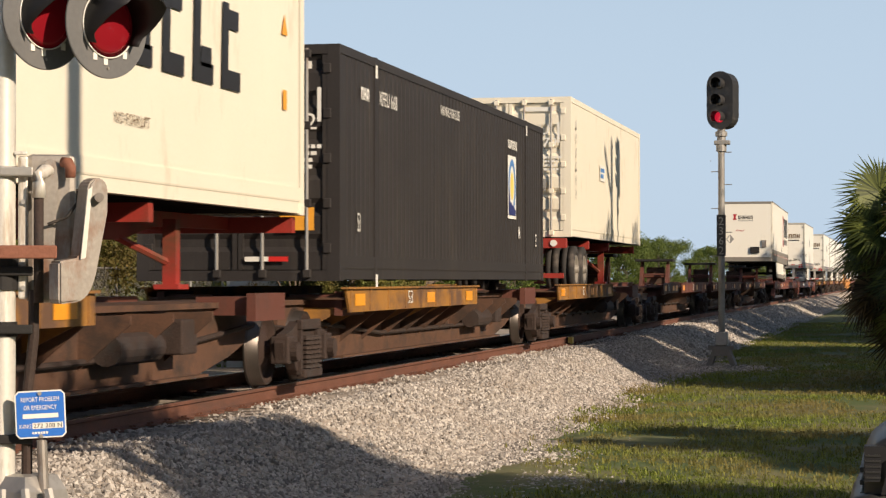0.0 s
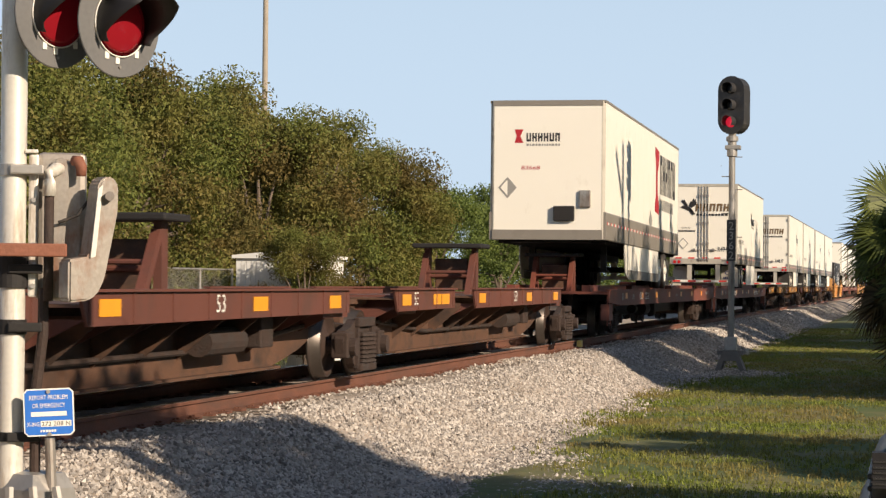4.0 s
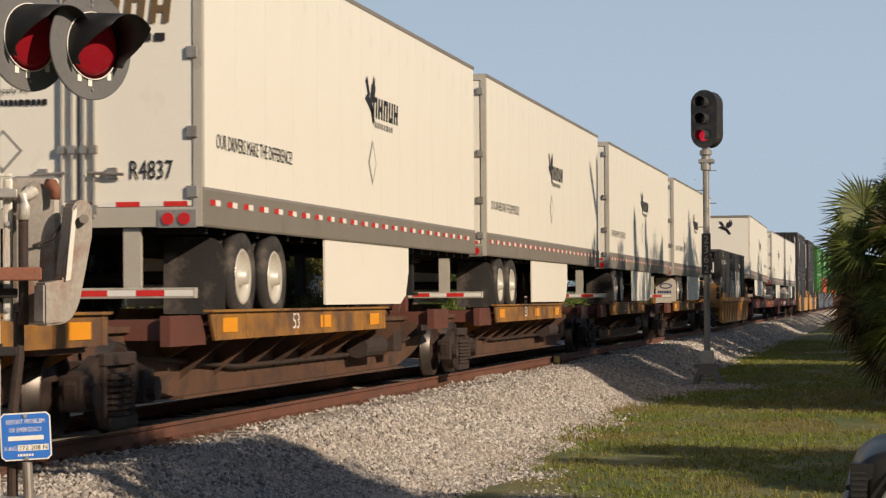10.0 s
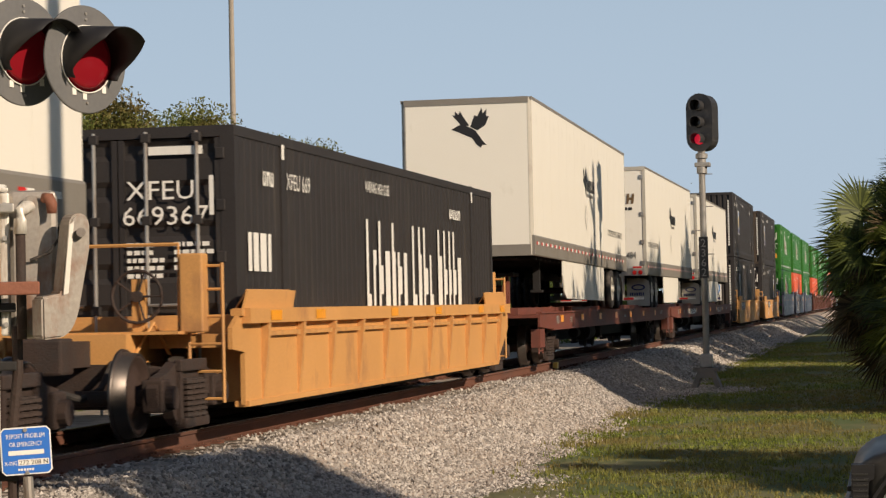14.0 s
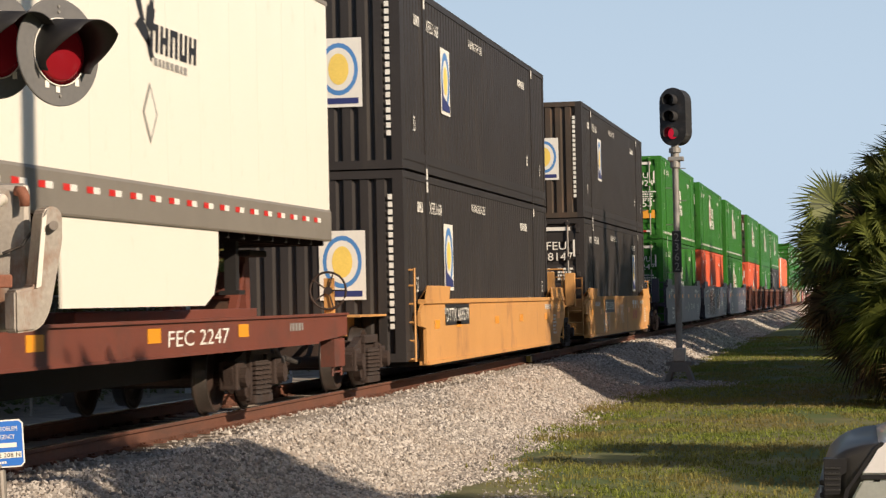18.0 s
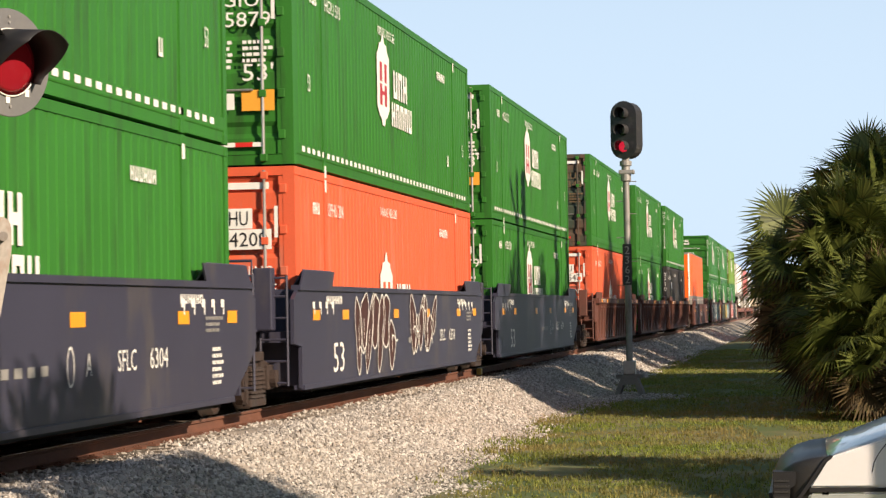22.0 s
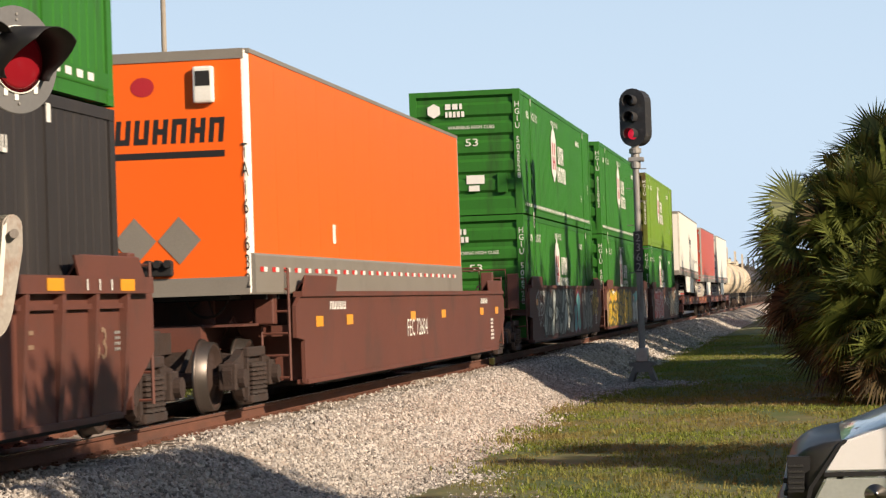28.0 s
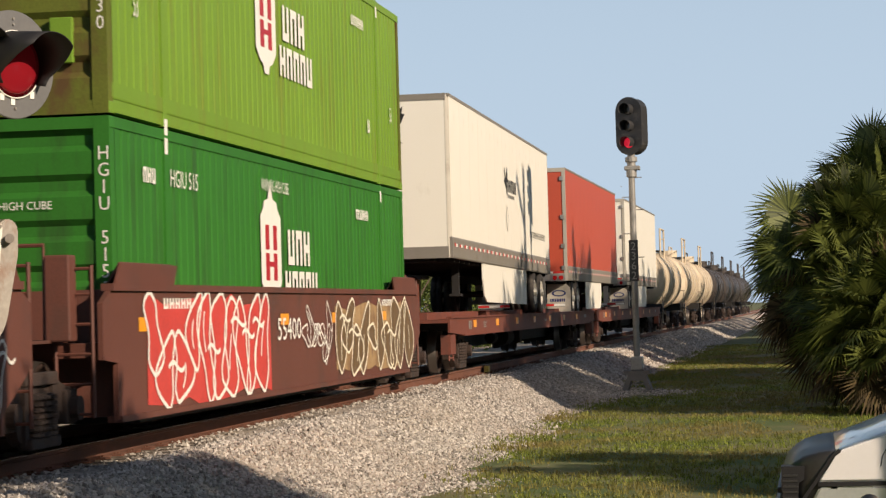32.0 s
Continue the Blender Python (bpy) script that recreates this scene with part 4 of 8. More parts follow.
def brand_bird(t, L, rear_near, number, top, sill):
    rnd = random.Random(4)
    ys = 7.68 if rear_near else L - 8.2
    decal("logo", bird(0.62), SIDE, TW + 0.006, ys, top - 1.22, M["blackink"], t)
    decal("brand_mark", word_shapes(5, 0.33, 0.28, rnd), SIDE, TW + 0.007, ys + 0.12, top - 1.42, M["blackink"], t)
    decal("brand_mark", bars(8, 0, 0, 0.11, 0.075, 0.05, rnd), SIDE, TW + 0.007, ys + 0.25, top - 1.55, M["greyink"], t)
    ys2 = ys + 0.09
    decal("placard", [[(-0.24, 0), (0, -0.3), (0.24, 0), (0, 0.3)]], SIDE, TW + 0.006, ys2, top - 2.03, M["greyink"], t)
    decal("placard", [[(-0.19, 0), (0, -0.24), (0.19, 0), (0, 0.24)]], SIDE, TW + 0.008, ys2, top - 2.03, M["white"], t)
    if rear_near:
        decal("logo", bird(0.62), END, -0.58, -0.002, top - 0.92, M["blackink"], t)
        decal("brand_mark", word_shapes(5, 0.27, 0.29, rnd), END, -0.33, -0.001, top - 1.06, M["goldink"], t)
        decal("brand_mark", bars(9, 0, 0, 0.1, 0.08, 0.035, rnd), END, -0.28, -0.001, top - 1.24, M["blackink"], t)
        letters("Apply At", 0.08, END, -0.88, -0.0, top - 1.75, M["blackink"], t, 0.36, "small_writing")
        decal("small_writing", bars(14, 0, 0, 0.045, 0.06, 0.015, rnd), END, -1.15, -0.0, top - 1.86, M["blackink"], t)
        decal("placard", [[(-0.21, 0), (0, -0.22), (0.21, 0), (0, 0.22)]], END, -0.8, -0.0, top - 2.32, M["greyink"], t)
        decal("placard", [[(-0.17, 0), (0, -0.18), (0.17, 0), (0, 0.18)]], END, -0.8, -0.003, top - 2.32, M["white"], t)
    else:
        decal("logo", bird(0.72), END, 0.1, -0.004, top - 0.62, M["blackink"], t)


def brand_k(t, L, rear_near, number, top, sill):
    rnd = random.Random(8)
    decal("logo", [[(0, 0), (0.95, -0.08), (0.95, 0.15), (0.62, 0.5), (0.6, 1.0), (0.95, 1.4), (0.95, 1.62), (0, 1.7), (0, 1.5), (0.2, 1.2), (0.2, 0.4), (0, 0.2)]], SIDE, TW + 0.006, 10.0, sill + 1.05, M["redink"], t)
    decal("brand_mark", word_shapes(6, 0.68, 1.05, rnd, 0.0), SIDE, TW + 0.006, 11.2, sill + 1.55, M["blackink"], t)
    decal("brand_mark", bars(14, 0, 0, 0.16, 0.3, 0.1, rnd), SIDE, TW + 0.006, 11.2, sill + 1.12, M["greyink"], t)
    decal("placard", [[(-0.4, 0), (0, -0.28), (0.4, 0), (0, 0.28)]], SIDE, TW + 0.006, 9.0, sill + 0.75, M["greyink"], t)
    decal("logo", [[(0, 0), (0.2, 0), (0.13, 0.15), (0.2, 0.3), (0, 0.3), (0.05, 0.15)]], END, -0.75, -0.004, top - 0.95, M["redink"], t)
    decal("brand_mark", word_shapes(6, 0.13, 0.19, rnd, 0.0), END, -0.48, -0.004, top - 0.92, M["blackink"], t)
    decal("brand_mark", bars(12, 0, 0, 0.05, 0.05, 0.02, rnd), END, -0.48, -0.004, top - 1.02, M["greyink"], t)
    letters("83668", 0.09, END, -0.6, -0.004, top - 1.55, M["redink"], t, 0.42, "trailer_number", slant=0.2)
    decal("placard", [[(-0.21, 0), (0, -0.24), (0.21, 0), (0, 0.24)]], END, -0.9, -0.004, top - 1.95, M["greyink"], t)
    decal("placard", [[(-0.16, 0), (0, -0.18), (0, 0.18)]], END, -0.9, -0.007, top - 1.95, M["white"], t)
    bm = N()
    box(bm, 0.15, 0.62, -0.1, 0.0, sill + 0.42, sill + 0.75, 0.02)
    part("connector_box", bm, M["dark"], t)
    bm = N()
    box(bm, 0.72, 0.98, -0.06, 0.0, sill + 0.72, sill + 1.1, 0.02)
    part("document_box", bm, M["galv"], t)


def brand_n(t, L, rear_near, number, top, sill):
    rnd = random.Random(12)
    decal("brand_mark", word_shapes(9, 0.235, 0.3, rnd, 0.1), END, -1.1, -0.004, top - 1.12, M["blackink"], t)
    decal("brand_mark", [rect(-1.1, top - 1.3, 0.98, top - 1.22)], END, 0, -0.004, 0, M["blackink"], t)
    decal("logo", [[(0.15 * c - 0.03, 0.12 * s) for c, s in ring(1, 16)]], END, 0, -0.004, top - 0.42, M["redink"], t)
    letters("TA161632", 1.75, END, 1.18, -0.016, top - 2.9, M["blackink"], t, 0.09, "trailer_number", stack=True)
    for x in (-0.18, 0.38):
        decal("placard_holder", [[(x - 0.27, 0), (x, -0.29), (x + 0.27, 0), (x, 0.29)]], END, 0, -0.008, top - 2.3, M["silver"], t)
    decal("notice", [rect(-0.95, -0.26, -0.58, 0.26)], END, 0, -0.004, top - 2.2, M["whiteink"], t)
    bm = N()
    box(bm, 0.62, 0.88, -0.09, 0.0, top - 0.65, top - 0.2, 0.03)
    part("vent_box", bm, M["whiteink"], t)
    bm = N()
    box(bm, 0.66, 0.84, -0.095, -0.08, top - 0.44, top - 0.26)
    part("vent_opening", bm, M["dark"], t)
    bm = N()
    box(bm, -0.1, 0.3, -0.08, 0.0, sill + 0.25, sill + 0.42, 0.02)
    for x in (0.0, 0.12, 0.25):
        disc(bm, "y", x, sill + 0.4, 0.05, -0.14, 0.0, 10)
    part("connector_box", bm, M["dark"], t)
    decal("small_sign", [rect(9.2, 0.28, 9.4, 0.55)], SIDE, TW + 0.006, -4.6, sill + band_of(0.42), M["whiteink"], t)


def band_of(b):
    return b


def brand_plain(t, L, rear_near, number, top, sill):
    rnd = random.Random(14)
    decal("brand_mark", word_shapes(3, 0.3, 0.25, rnd, 0.0), END if rear_near else SIDE, 0.0 if rear_near else TW + 0.006, -0.002 if rear_near else 8, top - 0.9, M["greyink"], t)


# -- cars --
def hitch(parent, y, paint="brown", tall=1.96):
    """Folding stand that holds a trailer's king pin; a negative place lies folded on the deck."""
    if y < 0:
        y = -y
        bm = N()
        for x in (-0.42, 0.30):
            box(bm, x, x + 0.12, y - 0.6, y + 1.3, 1.08, 1.22, 0.02)
        box(bm, -0.6, 0.6, y - 0.1, y + 0.7, 1.2, 1.30, 0.02)
        h = part("hitch", bm, M[paint], parent, "trailer stand folded on the deck")
        return
    bm = N()
    for x in (-0.42, 0.42):
        prism(bm, [(y - 0.08, 1.0), (y + 0.12, 1.0), (y + 0.1, tall - 0.12), (y - 0.1, tall - 0.12)], "x", x - 0.045, x + 0.045)
        prism(bm, [(y - 0.75, 1.0), (y - 0.6, 1.0), (y - 0.02, tall - 0.2), (y - 0.16, tall - 0.2)], "x", x - 0.05, x + 0.05)
    tube(bm, [(-0.42, y, 1.35), (0.42, y, 1.35)], 0.035, 8)
    tube(bm, [(-0.42, y - 0.35, 1.42), (0.42, y - 0.35, 1.42)], 0.03, 8)
    h = part("hitch", bm, M[paint], parent)
    bm = N()
    box(bm, -0.62, 0.62, y - 0.45, y + 0.4, tall - 0.12, tall - 0.04, 0.02)
    part("hitch_plate", bm, M["dark"], h)
    bm = N()
    box(bm, -0.3, 0.3, y + 0.02, y + 0.09, 1.1, tall - 0.3, 0.02)
    for z in (1.45, 1.6):
        box(bm, -0.12, 0.12, y + 0.015, y + 0.02, z, z + 0.05)
    part("hitch_web", bm, M["spine"], h)


def reflectors(parent, ys, x, z, w=0.32, h=0.15):
    for y in ys:
        decal("reflector", [rect(0, 0, w, h)], SIDE, x, y, z, M["reflector"], parent)


def spine_car(label, L, pans, paint="yspine", sill_paint="spine", hitches=(), trucks=(0.0,), words="", loose_end=False, group="spine cars"):
    """An open backbone with side pans at the given stretches."""
    t = thing("spine_car", label, "railcar", group)
    bm = N()
    prof = [(0.9, 0.62), (1.9, 0.40), (3.0, 0.25), (L - 3.0, 0.25), (L - 1.9, 0.40), (L - 0.9, 0.62), (L - 0.1, 0.66), (L - 0.1, 0.98), (0.1, 0.98), (0.1, 0.66)]
    prism(bm, prof, "x", -0.70, 0.70)
    body = part("centre_sill", bm, M[sill_paint], t)
    bm = N()
    box(bm, -0.76, 0.76, 0.1, L - 0.1, 0.94, 1.0)
    box(bm, -0.80, 0.80, 3.0, L - 3.0, 0.22, 0.25)
    part("sill_flange", bm, M[sill_paint], t)
    bm = N()
    k = 3.2
    while k < L - 3:
        for side in (1, -1):
            prism(bm, [(0.7 * side, 0.92), (1.2 * side, 0.92), (1.2 * side, 0.84), (0.7 * side, 0.42)], "y", k, k + 0.025)
        k += 1.25
    tagged(part("gusset", bm, M[sill_paint], t), kind="stuff")
    for a, b in pans:
        bm = N()
        box(bm, -1.28, 1.28, a, b, 1.0, 1.03)
        pan = part("pan", bm, M[sill_paint], t)
        for side in (1, -1):
            bm = N()
            prism(bm, [(a - 0.1, 1.14), (b, 1.14), (b, 0.86), (a + 0.1, 0.84)], "x", *sorted((1.30 * side, 1.27 * side)))
            box(bm, *sorted((1.34 * side, 1.24 * side)), a - 0.12, b + 0.02, 1.13, 1.155)
            n = max(2, int((b - a) / 1.1))
            for i in range(n + 1):
                y = a + 0.15 + (b - a - 0.3) * i / n
                box(bm, *sorted((1.31 * side, 1.29 * side)), y - 0.03, y + 0.03, 0.86, 1.13)
                prism(bm, [(1.27 * side, 0.9), (0.55 * side, 0.9), (0.55 * side, 0.62), (0.7 * side, 0.62)], "y", y - 0.012, y + 0.012)
            q = part("side_plate", bm, M[paint], pan)
            if side > 0:
                reflectors(pan, [a + 0.35, (a + b) / 2 + 0.4, b - 1.0], 1.308, 0.92, 0.55)
                letters("53", 0.18, SIDE, 1.308, (a + b) / 2 - 0.9, 0.92, M["whiteink"], pan, 0.3, "size_mark")
        if words:
            letters(words, 0.17, SIDE, 1.309, a + 0.9, 0.92, M["whiteink"], pan, 3.0, "car_writing")
    # bracket arms by the articulation
    for y in (L - 2.5, 1.4):
        for side in (1, -1):
            bm = N()
            box(bm, *sorted((0.5 * side, 1.18 * side)), y, y + 1.0, 0.86, 1.06)
            box(bm, *sorted((1.1 * side, 1.2 * side)), y - 0.1, y + 1.1, 0.8, 1.1)
            part("bracket", bm, M["brown"], t)
    bm = N()
    disc(bm, "y", 0.9, 0.60, 0.15, L - 6.5, L - 5.2, 14)
    part("air_tank", bm, M["truck"], t)
    bm = N()
    box(bm, 0.68, 1.02, L - 4.6, L - 4.1, 0.5, 0.85, 0.02)
    part("brake_valve", bm, M["truck"], t)
    bm = N()
    tube(bm, [(0.76, 1.0, 0.74), (0.76, L * 0.3, 0.50), (0.76, L * 0.7, 0.50), (0.76, L - 1, 0.74)], 0.03, 6)
    part("brake_pipe", bm, M["truck"], t)
    for y in hitches:
        hitch(t, y)
    for y in trucks:
        truck(t, y)
    return t


def flat_car(label, L=27.4, words="", hitches=(3.0,), number="", code=""):
    t = thing("flat_car", label, "railcar", "flat cars")
    bm = N()
    box(bm, -1.38, 1.38, 0.1, L - 0.1, 1.0, 1.06)
    part("deck", bm, M["flatred"], t)
    for side in (1, -1):
        bm = N()
        q = [(0.1, 1.1), (0.1, 0.82), (1.8, 0.76), (L - 1.8, 0.76), (L - 0.1, 0.82), (L - 0.1, 1.1)]
        prism(bm, q, "x", *sorted((1.40 * side, 1.36 * side)))
        box(bm, *sorted((1.43 * side, 1.33 * side)), 0.1, L - 0.1, 1.08, 1.11)
        box(bm, *sorted((1.42 * side, 1.30 * side)), 1.8, L - 1.8, 0.74, 0.77)
        s = part("side_sill", bm, M["flatred"], t)
        if side > 0:
            reflectors(s, [3.0 + i * 3.25 for i in range(int((L - 3.5) / 3.25))], 1.404, 0.89, 0.42, 0.14)
            rnd = random.Random(int(L * 10))
            decal("small_writing", block_bars(3, 0, 0.96, 0.5, 0.028, rnd), SIDE, 1.404, 4.4, 0, M["greyink"], s)
            decal("small_writing", bars(5, 0, 0, 0.1, 0.09, 0.04, rnd), SIDE, 1.404, L - 3.2, 0.92, M["greyink"], s)
            if number:
                letters("FEC " + number, 0.16, SIDE, 1.405, L - 8.1, 0.84, M["whiteink"], s, 2.2, "car_number", slant=0.15)
                decal("railroad_mark", word_shapes(16, 0.225, 0.17, rnd, 0.12), SIDE, 1.405, 6.0, 0.84, M["whiteink"], s)
            if code:
                letters("FEC", 0.17, SIDE, 1.405, 5.85, 0.86, M["whiteink"], s, 0.62, "car_number", slant=0.15)
                letters(code, 0.17, SIDE, 1.405, 7.05, 0.86, M["whiteink"], s, 0.85, "car_number", slant=0.15)
            decal("stencil", bars(3, 0, 0, 0.09, 0.16, 0.05, rnd), SIDE, 1.405, 2.4, 0.86, M["greyink"], s)
            decal("stencil", bars(4, 0, 0, 0.08, 0.06, 0.03, rnd), SIDE, 1.405, L / 2 + 1.0, 0.9, M["greyink"], s)
    bm = N()
    for x in (-0.45, 0.35):
        prism(bm, [(1.0, 0.72), (4.5, 0.42), (L - 4.5, 0.42), (L - 1.0, 0.72), (L - 1.0, 1.0), (1.0, 1.0)], "x", x, x + 0.1)
    k = 2.0
    while k < L - 1.5:
        box(bm, -1.3, 1.3, k, k + 0.08, 0.84, 0.99)
        k += 1.4
    part("underframe", bm, M["dark"], t)
    for x in (-0.95, 0.75):
        for a in (0.3, 8.0, L - 9.5):
            shared("wheel_guide", "wheel_guide", lambda bm: box(bm, 0, 0.2, 0, 6.5, 1.06, 1.2, 0.01), M["flatred"], t, pose(x, a, 0))
    bm = N()
    disc(bm, "y", 0.72, 0.58, 0.2, L * 0.42, L * 0.42 + 1.1, 16)
    part("air_tank", bm, M["truck"], t)
    bm = N()
    disc(bm, "y", 0.72, 0.58, 0.12, L * 0.36, L * 0.36 + 0.5, 14)
    part("brake_cylinder", bm, M["truck"], t)
    bm = N()
    box(bm, 0.5, 0.9, L * 0.5, L * 0.5 + 0.4, 0.4, 0.75, 0.02)
    part("brake_valve", bm, M["truck"], t)
    for y in (0.25, L - 0.75):
        bm = N()
        for z in (0.35, 0.6):
            tube(bm, [(1.34, y, z), (1.34, y + 0.5, z)], 0.015, 6)
        tube(bm, [(1.34, y, 0.3), (1.34, y, 0.95)], 0.018, 6)
        tube(bm, [(1.34, y + 0.5, 0.3), (1.34, y + 0.5, 0.95)], 0.018, 6)
        part("ladder_step", bm, M["flatred"], t)
        bm = N()
        box(bm, 1.2, 1.385, y - 0.05, y + 0.55, 0.42, 0.78)
        part("end_plate", bm, M["flatred"], t)
    for y in hitches:
        hitch(t, y, "flatred")
    truck(t, 3.0)
    truck(t, L - 3.6)
    coupler(t, 0.0, -1)
    coupler(t, L, 1)
    return t


def well_car(label, load, paint="yellow", L=19.4, near_truck=True, far_truck=True, ribs=0, number=None, near_end=False, far_end=False, style="plain", seed=2, wide=1.43, tall=1.22):
    """A well car: deep sides between two end platforms; load is the length of the well."""
    t = thing("well_car", label, "railcar", "well cars")
    rnd = random.Random(seed)
    a, b = (L - load) / 2 - 0.15, (L + load) / 2 + 0.15
    p = M[paint]
    for side in (1, -1):
        bm = N()
        x0, x1 = sorted((wide * side, (wide - 0.05) * side))
        q = [(a - 0.3, tall - 0.02), (a - 0.55, tall - 0.14), (a - 0.55, 0.86), (a - 0.1, 0.82), (a - 0.1, 0.27), (b - 0.7, 0.27), (b + 0.05, 0.62), (b + 0.5, 0.86), (b + 0.5, tall - 0.14), (b + 0.25, tall - 0.02)]
        prism(bm, q, "x", x0, x1)
        s = part("side_wall", bm, p, t)
        bm = N()
        top = 0.07
        box(bm, *sorted(((wide + 0.035) * side, (wide - 0.09) * side)), a - 0.3, b + 0.25, tall - 0.02, tall - 0.02 + top)
        box(bm, *sorted(((wide + 0.03) * side, (wide - 0.12) * side)), a - 0.08, b - 0.7, 0.25, 0.31)
        part("side_chord", bm, p, s)
        if ribs:
            for i in range(ribs):
                y = a + 0.6 + (b - a - 1.2) * i / (ribs - 1)
                def rib(bm, side=side):
                    prism(bm, [(wide * side, tall - 0.09), ((wide + 0.09) * side, tall - 0.09), ((wide + 0.09) * side, tall - 0.18), ((wide + 0.035) * side, 0.5), ((wide + 0.01) * side, 0.27), (wide * side, 0.27)], "y", -0.05, 0.05)
                shared("rib", ("rib", paint, side, wide, tall), rib, p, s, pose(0, y, 0))
            bm = N()
            box(bm, *sorted(((wide + 0.10) * side, (wide - 0.1) * side)), a - 0.2, b + 0.2, tall - 0.10, tall + 0.06)
            part("top_chord", bm, p, s)
            for i in range(ribs - 1):
                y = a + 0.6 + (b - a - 1.2) * (i + 0.5) / (ribs - 1)
                half = (b - a - 1.2) / (ribs - 1) / 2 - 0.08
                def shelf(bm, side=side, half=half):
                    box(bm, *sorted((wide * side, (wide + 0.055) * side)), -half, half, tall - 0.24, tall - 0.19)
                shared("stiffener", ("shelf", paint, side, wide, tall, ribs), shelf, p, s, pose(0, y, 0))
        # raised guides by the corners
        for y0, w in ((a + 0.1, 1), (b - 0.1, -1)):
            bm = N()
            prism(bm, [(y0 - w * 0.3, tall + 0.04), (y0 + w * 1.75, tall + 0.04), (y0 + w * 1.9, tall + 0.25), (y0 - w * 0.1, tall + 0.25)], "x", *sorted(((wide + 0.02) * side, (wide + 0.0) * side)))
            prism(bm, [((wide + 0.02) * side, tall + 0.24), ((wide - 0.12) * side, tall + 0.04), ((wide - 0.14) * side, tall + 0.04), ((wide + 0.0) * side, tall + 0.26)], "y", *sorted((y0 - w * 0.1, y0 + w * 1.7)))
            part("guide", bm, p, s)
    bm = N()
    box(bm, -wide + 0.1, wide - 0.1, a + 0.9, b - 0.9, 0.2, 0.26)
    for k in range(8):
        y = a + 1.2 + (b - a - 2.6) * k / 7
        box(bm, -wide + 0.08, wide - 0.08, y, y + 0.22, 0.24, 0.31)
    part("well_floor", bm, M["dark"], t)
    # end platforms
    for y0, y1, w in ((-0.2, a + 0.1, -1), (b - 0.1, L + 0.2, 1)):
        bm = N()
        box(bm, -0.5, 0.5, y0, y1, 0.74, 1.04)
        prism(bm, [(-wide + 0.05, 1.02), (wide - 0.05, 1.02), (wide - 0.05, 0.88), (-wide + 0.05, 0.88)], "y", *((y1 - 0.55, y1) if w < 0 else (y0, y0 + 0.55)))
        box(bm, -1.0, 1.0, y0 + 0.15, y1 - 0.15, 1.03, 1.06)
        part("end_platform", bm, p, t)
        e = (y1 - 0.02) if w < 0 else (y0 + 0.02)
        bm = N()
        box(bm, -wide + 0.05, wide - 0.05, min(e, e - w * 0.08), max(e, e - w * 0.08), 0.3, tall)
        part("bulkhead", bm, p, t)
        yl = y1 - 0.75 if w < 0 else y0 + 0.75
        for side in (1, -1):
            bm = N()
            for dx in (0.0, -0.36):
                tube(bm, [((1.36 + dx) * side, yl, 0.32), ((1.36 + dx) * side, yl, 1.75)], 0.02, 6)
            for z in (0.36, 0.64, 0.92, 1.2, 1.48, 1.72):
                tube(bm, [(1.36 * side, yl, z), (1.0 * side, yl, z)], 0.016, 6)
            part("ladder", bm, p, t)
            bm = N()
            box(bm, *sorted((0.95 * side, 1.2 * side)), yl - 0.16, yl + 0.05, 1.04, 1.85, 0.02)
            part("end_post", bm, p, t)
        bm = N()
        tube(bm, [(-0.9, yl, 1.06), (-0.9, yl, 1.95), (0.9, yl, 1.95), (0.9, yl, 1.06)], 0.022, 6)
        tube(bm, [(0.5, yl + 0.3 * w, 0.8), (0.62, yl, 1.15), (0.7, yl - 0.3 * w, 0.8)], 0.02, 6)
        part("hand_rail", bm, p, t)
    if near_end:
        coupler(t, -0.2, -1)
        bm = N()
        tube(bm, [(0.45 + 0.27 * c, 0.32, 1.42 + 0.27 * s) for c, s in ring(1.0, 20)] + [(0.72, 0.32, 1.42)], 0.018, 6)
        for c, s in ring(1.0, 5):
            tube(bm, [(0.45, 0.34, 1.42), (0.45 + 0.27 * c, 0.32, 1.42 + 0.27 * s)], 0.012, 5)
        disc(bm, "y", 0.45, 1.42, 0.06, 0.3, 0.42, 10)
        part("brake_wheel", bm, M["truck"], t)
        bm = N()
        box(bm, 0.38, 0.52, 0.36, 0.46, 1.05, 1.6)
        part("brake_stand", bm, p, t)
    if far_end:
        coupler(t, L + 0.2, 1)
    ink, x = M["whiteink"], wide + 0.006
    s = t
    reflectors(t, [a + 0.6, a + 2.6, (a + b) / 2 - 1.5, (a + b) / 2 + 1.6, b - 3.0, b - 0.9], x if not ribs else wide + 0.106, tall - 0.42 if not ribs else tall - 0.075, 0.45, 0.14 if not ribs else 0.11)
    if style == "plain":
        decal("small_writing", word_shapes(5, 0.22, 0.11, rnd, 0.0), SIDE, x, a + 1.5, tall - 0.2, ink, t)
        decal("small_writing", block_bars(6, 0, 0.85, 0.5, 0.05, rnd), SIDE, x, b - 1.6, 0, ink, t)
        decal("small_writing", word_shapes(6, 0.16, 0.10, rnd, 0.0), SIDE, x, b - 2.9, tall - 0.2, ink, t)
    if number:
        words, y, z, h, w, board = number
        if board:
            decal("number_board", [rect(-0.08, -0.06, w + 0.08, h + 0.06)], SIDE, x, a + y, z, M["blackink"], t)
        letters(words, h, SIDE, x + 0.004, a + y, z, ink, t, w, "car_number")
    if near_truck:
        truck(t, 0.0)
    if far_truck:
        truck(t, L)
    return t


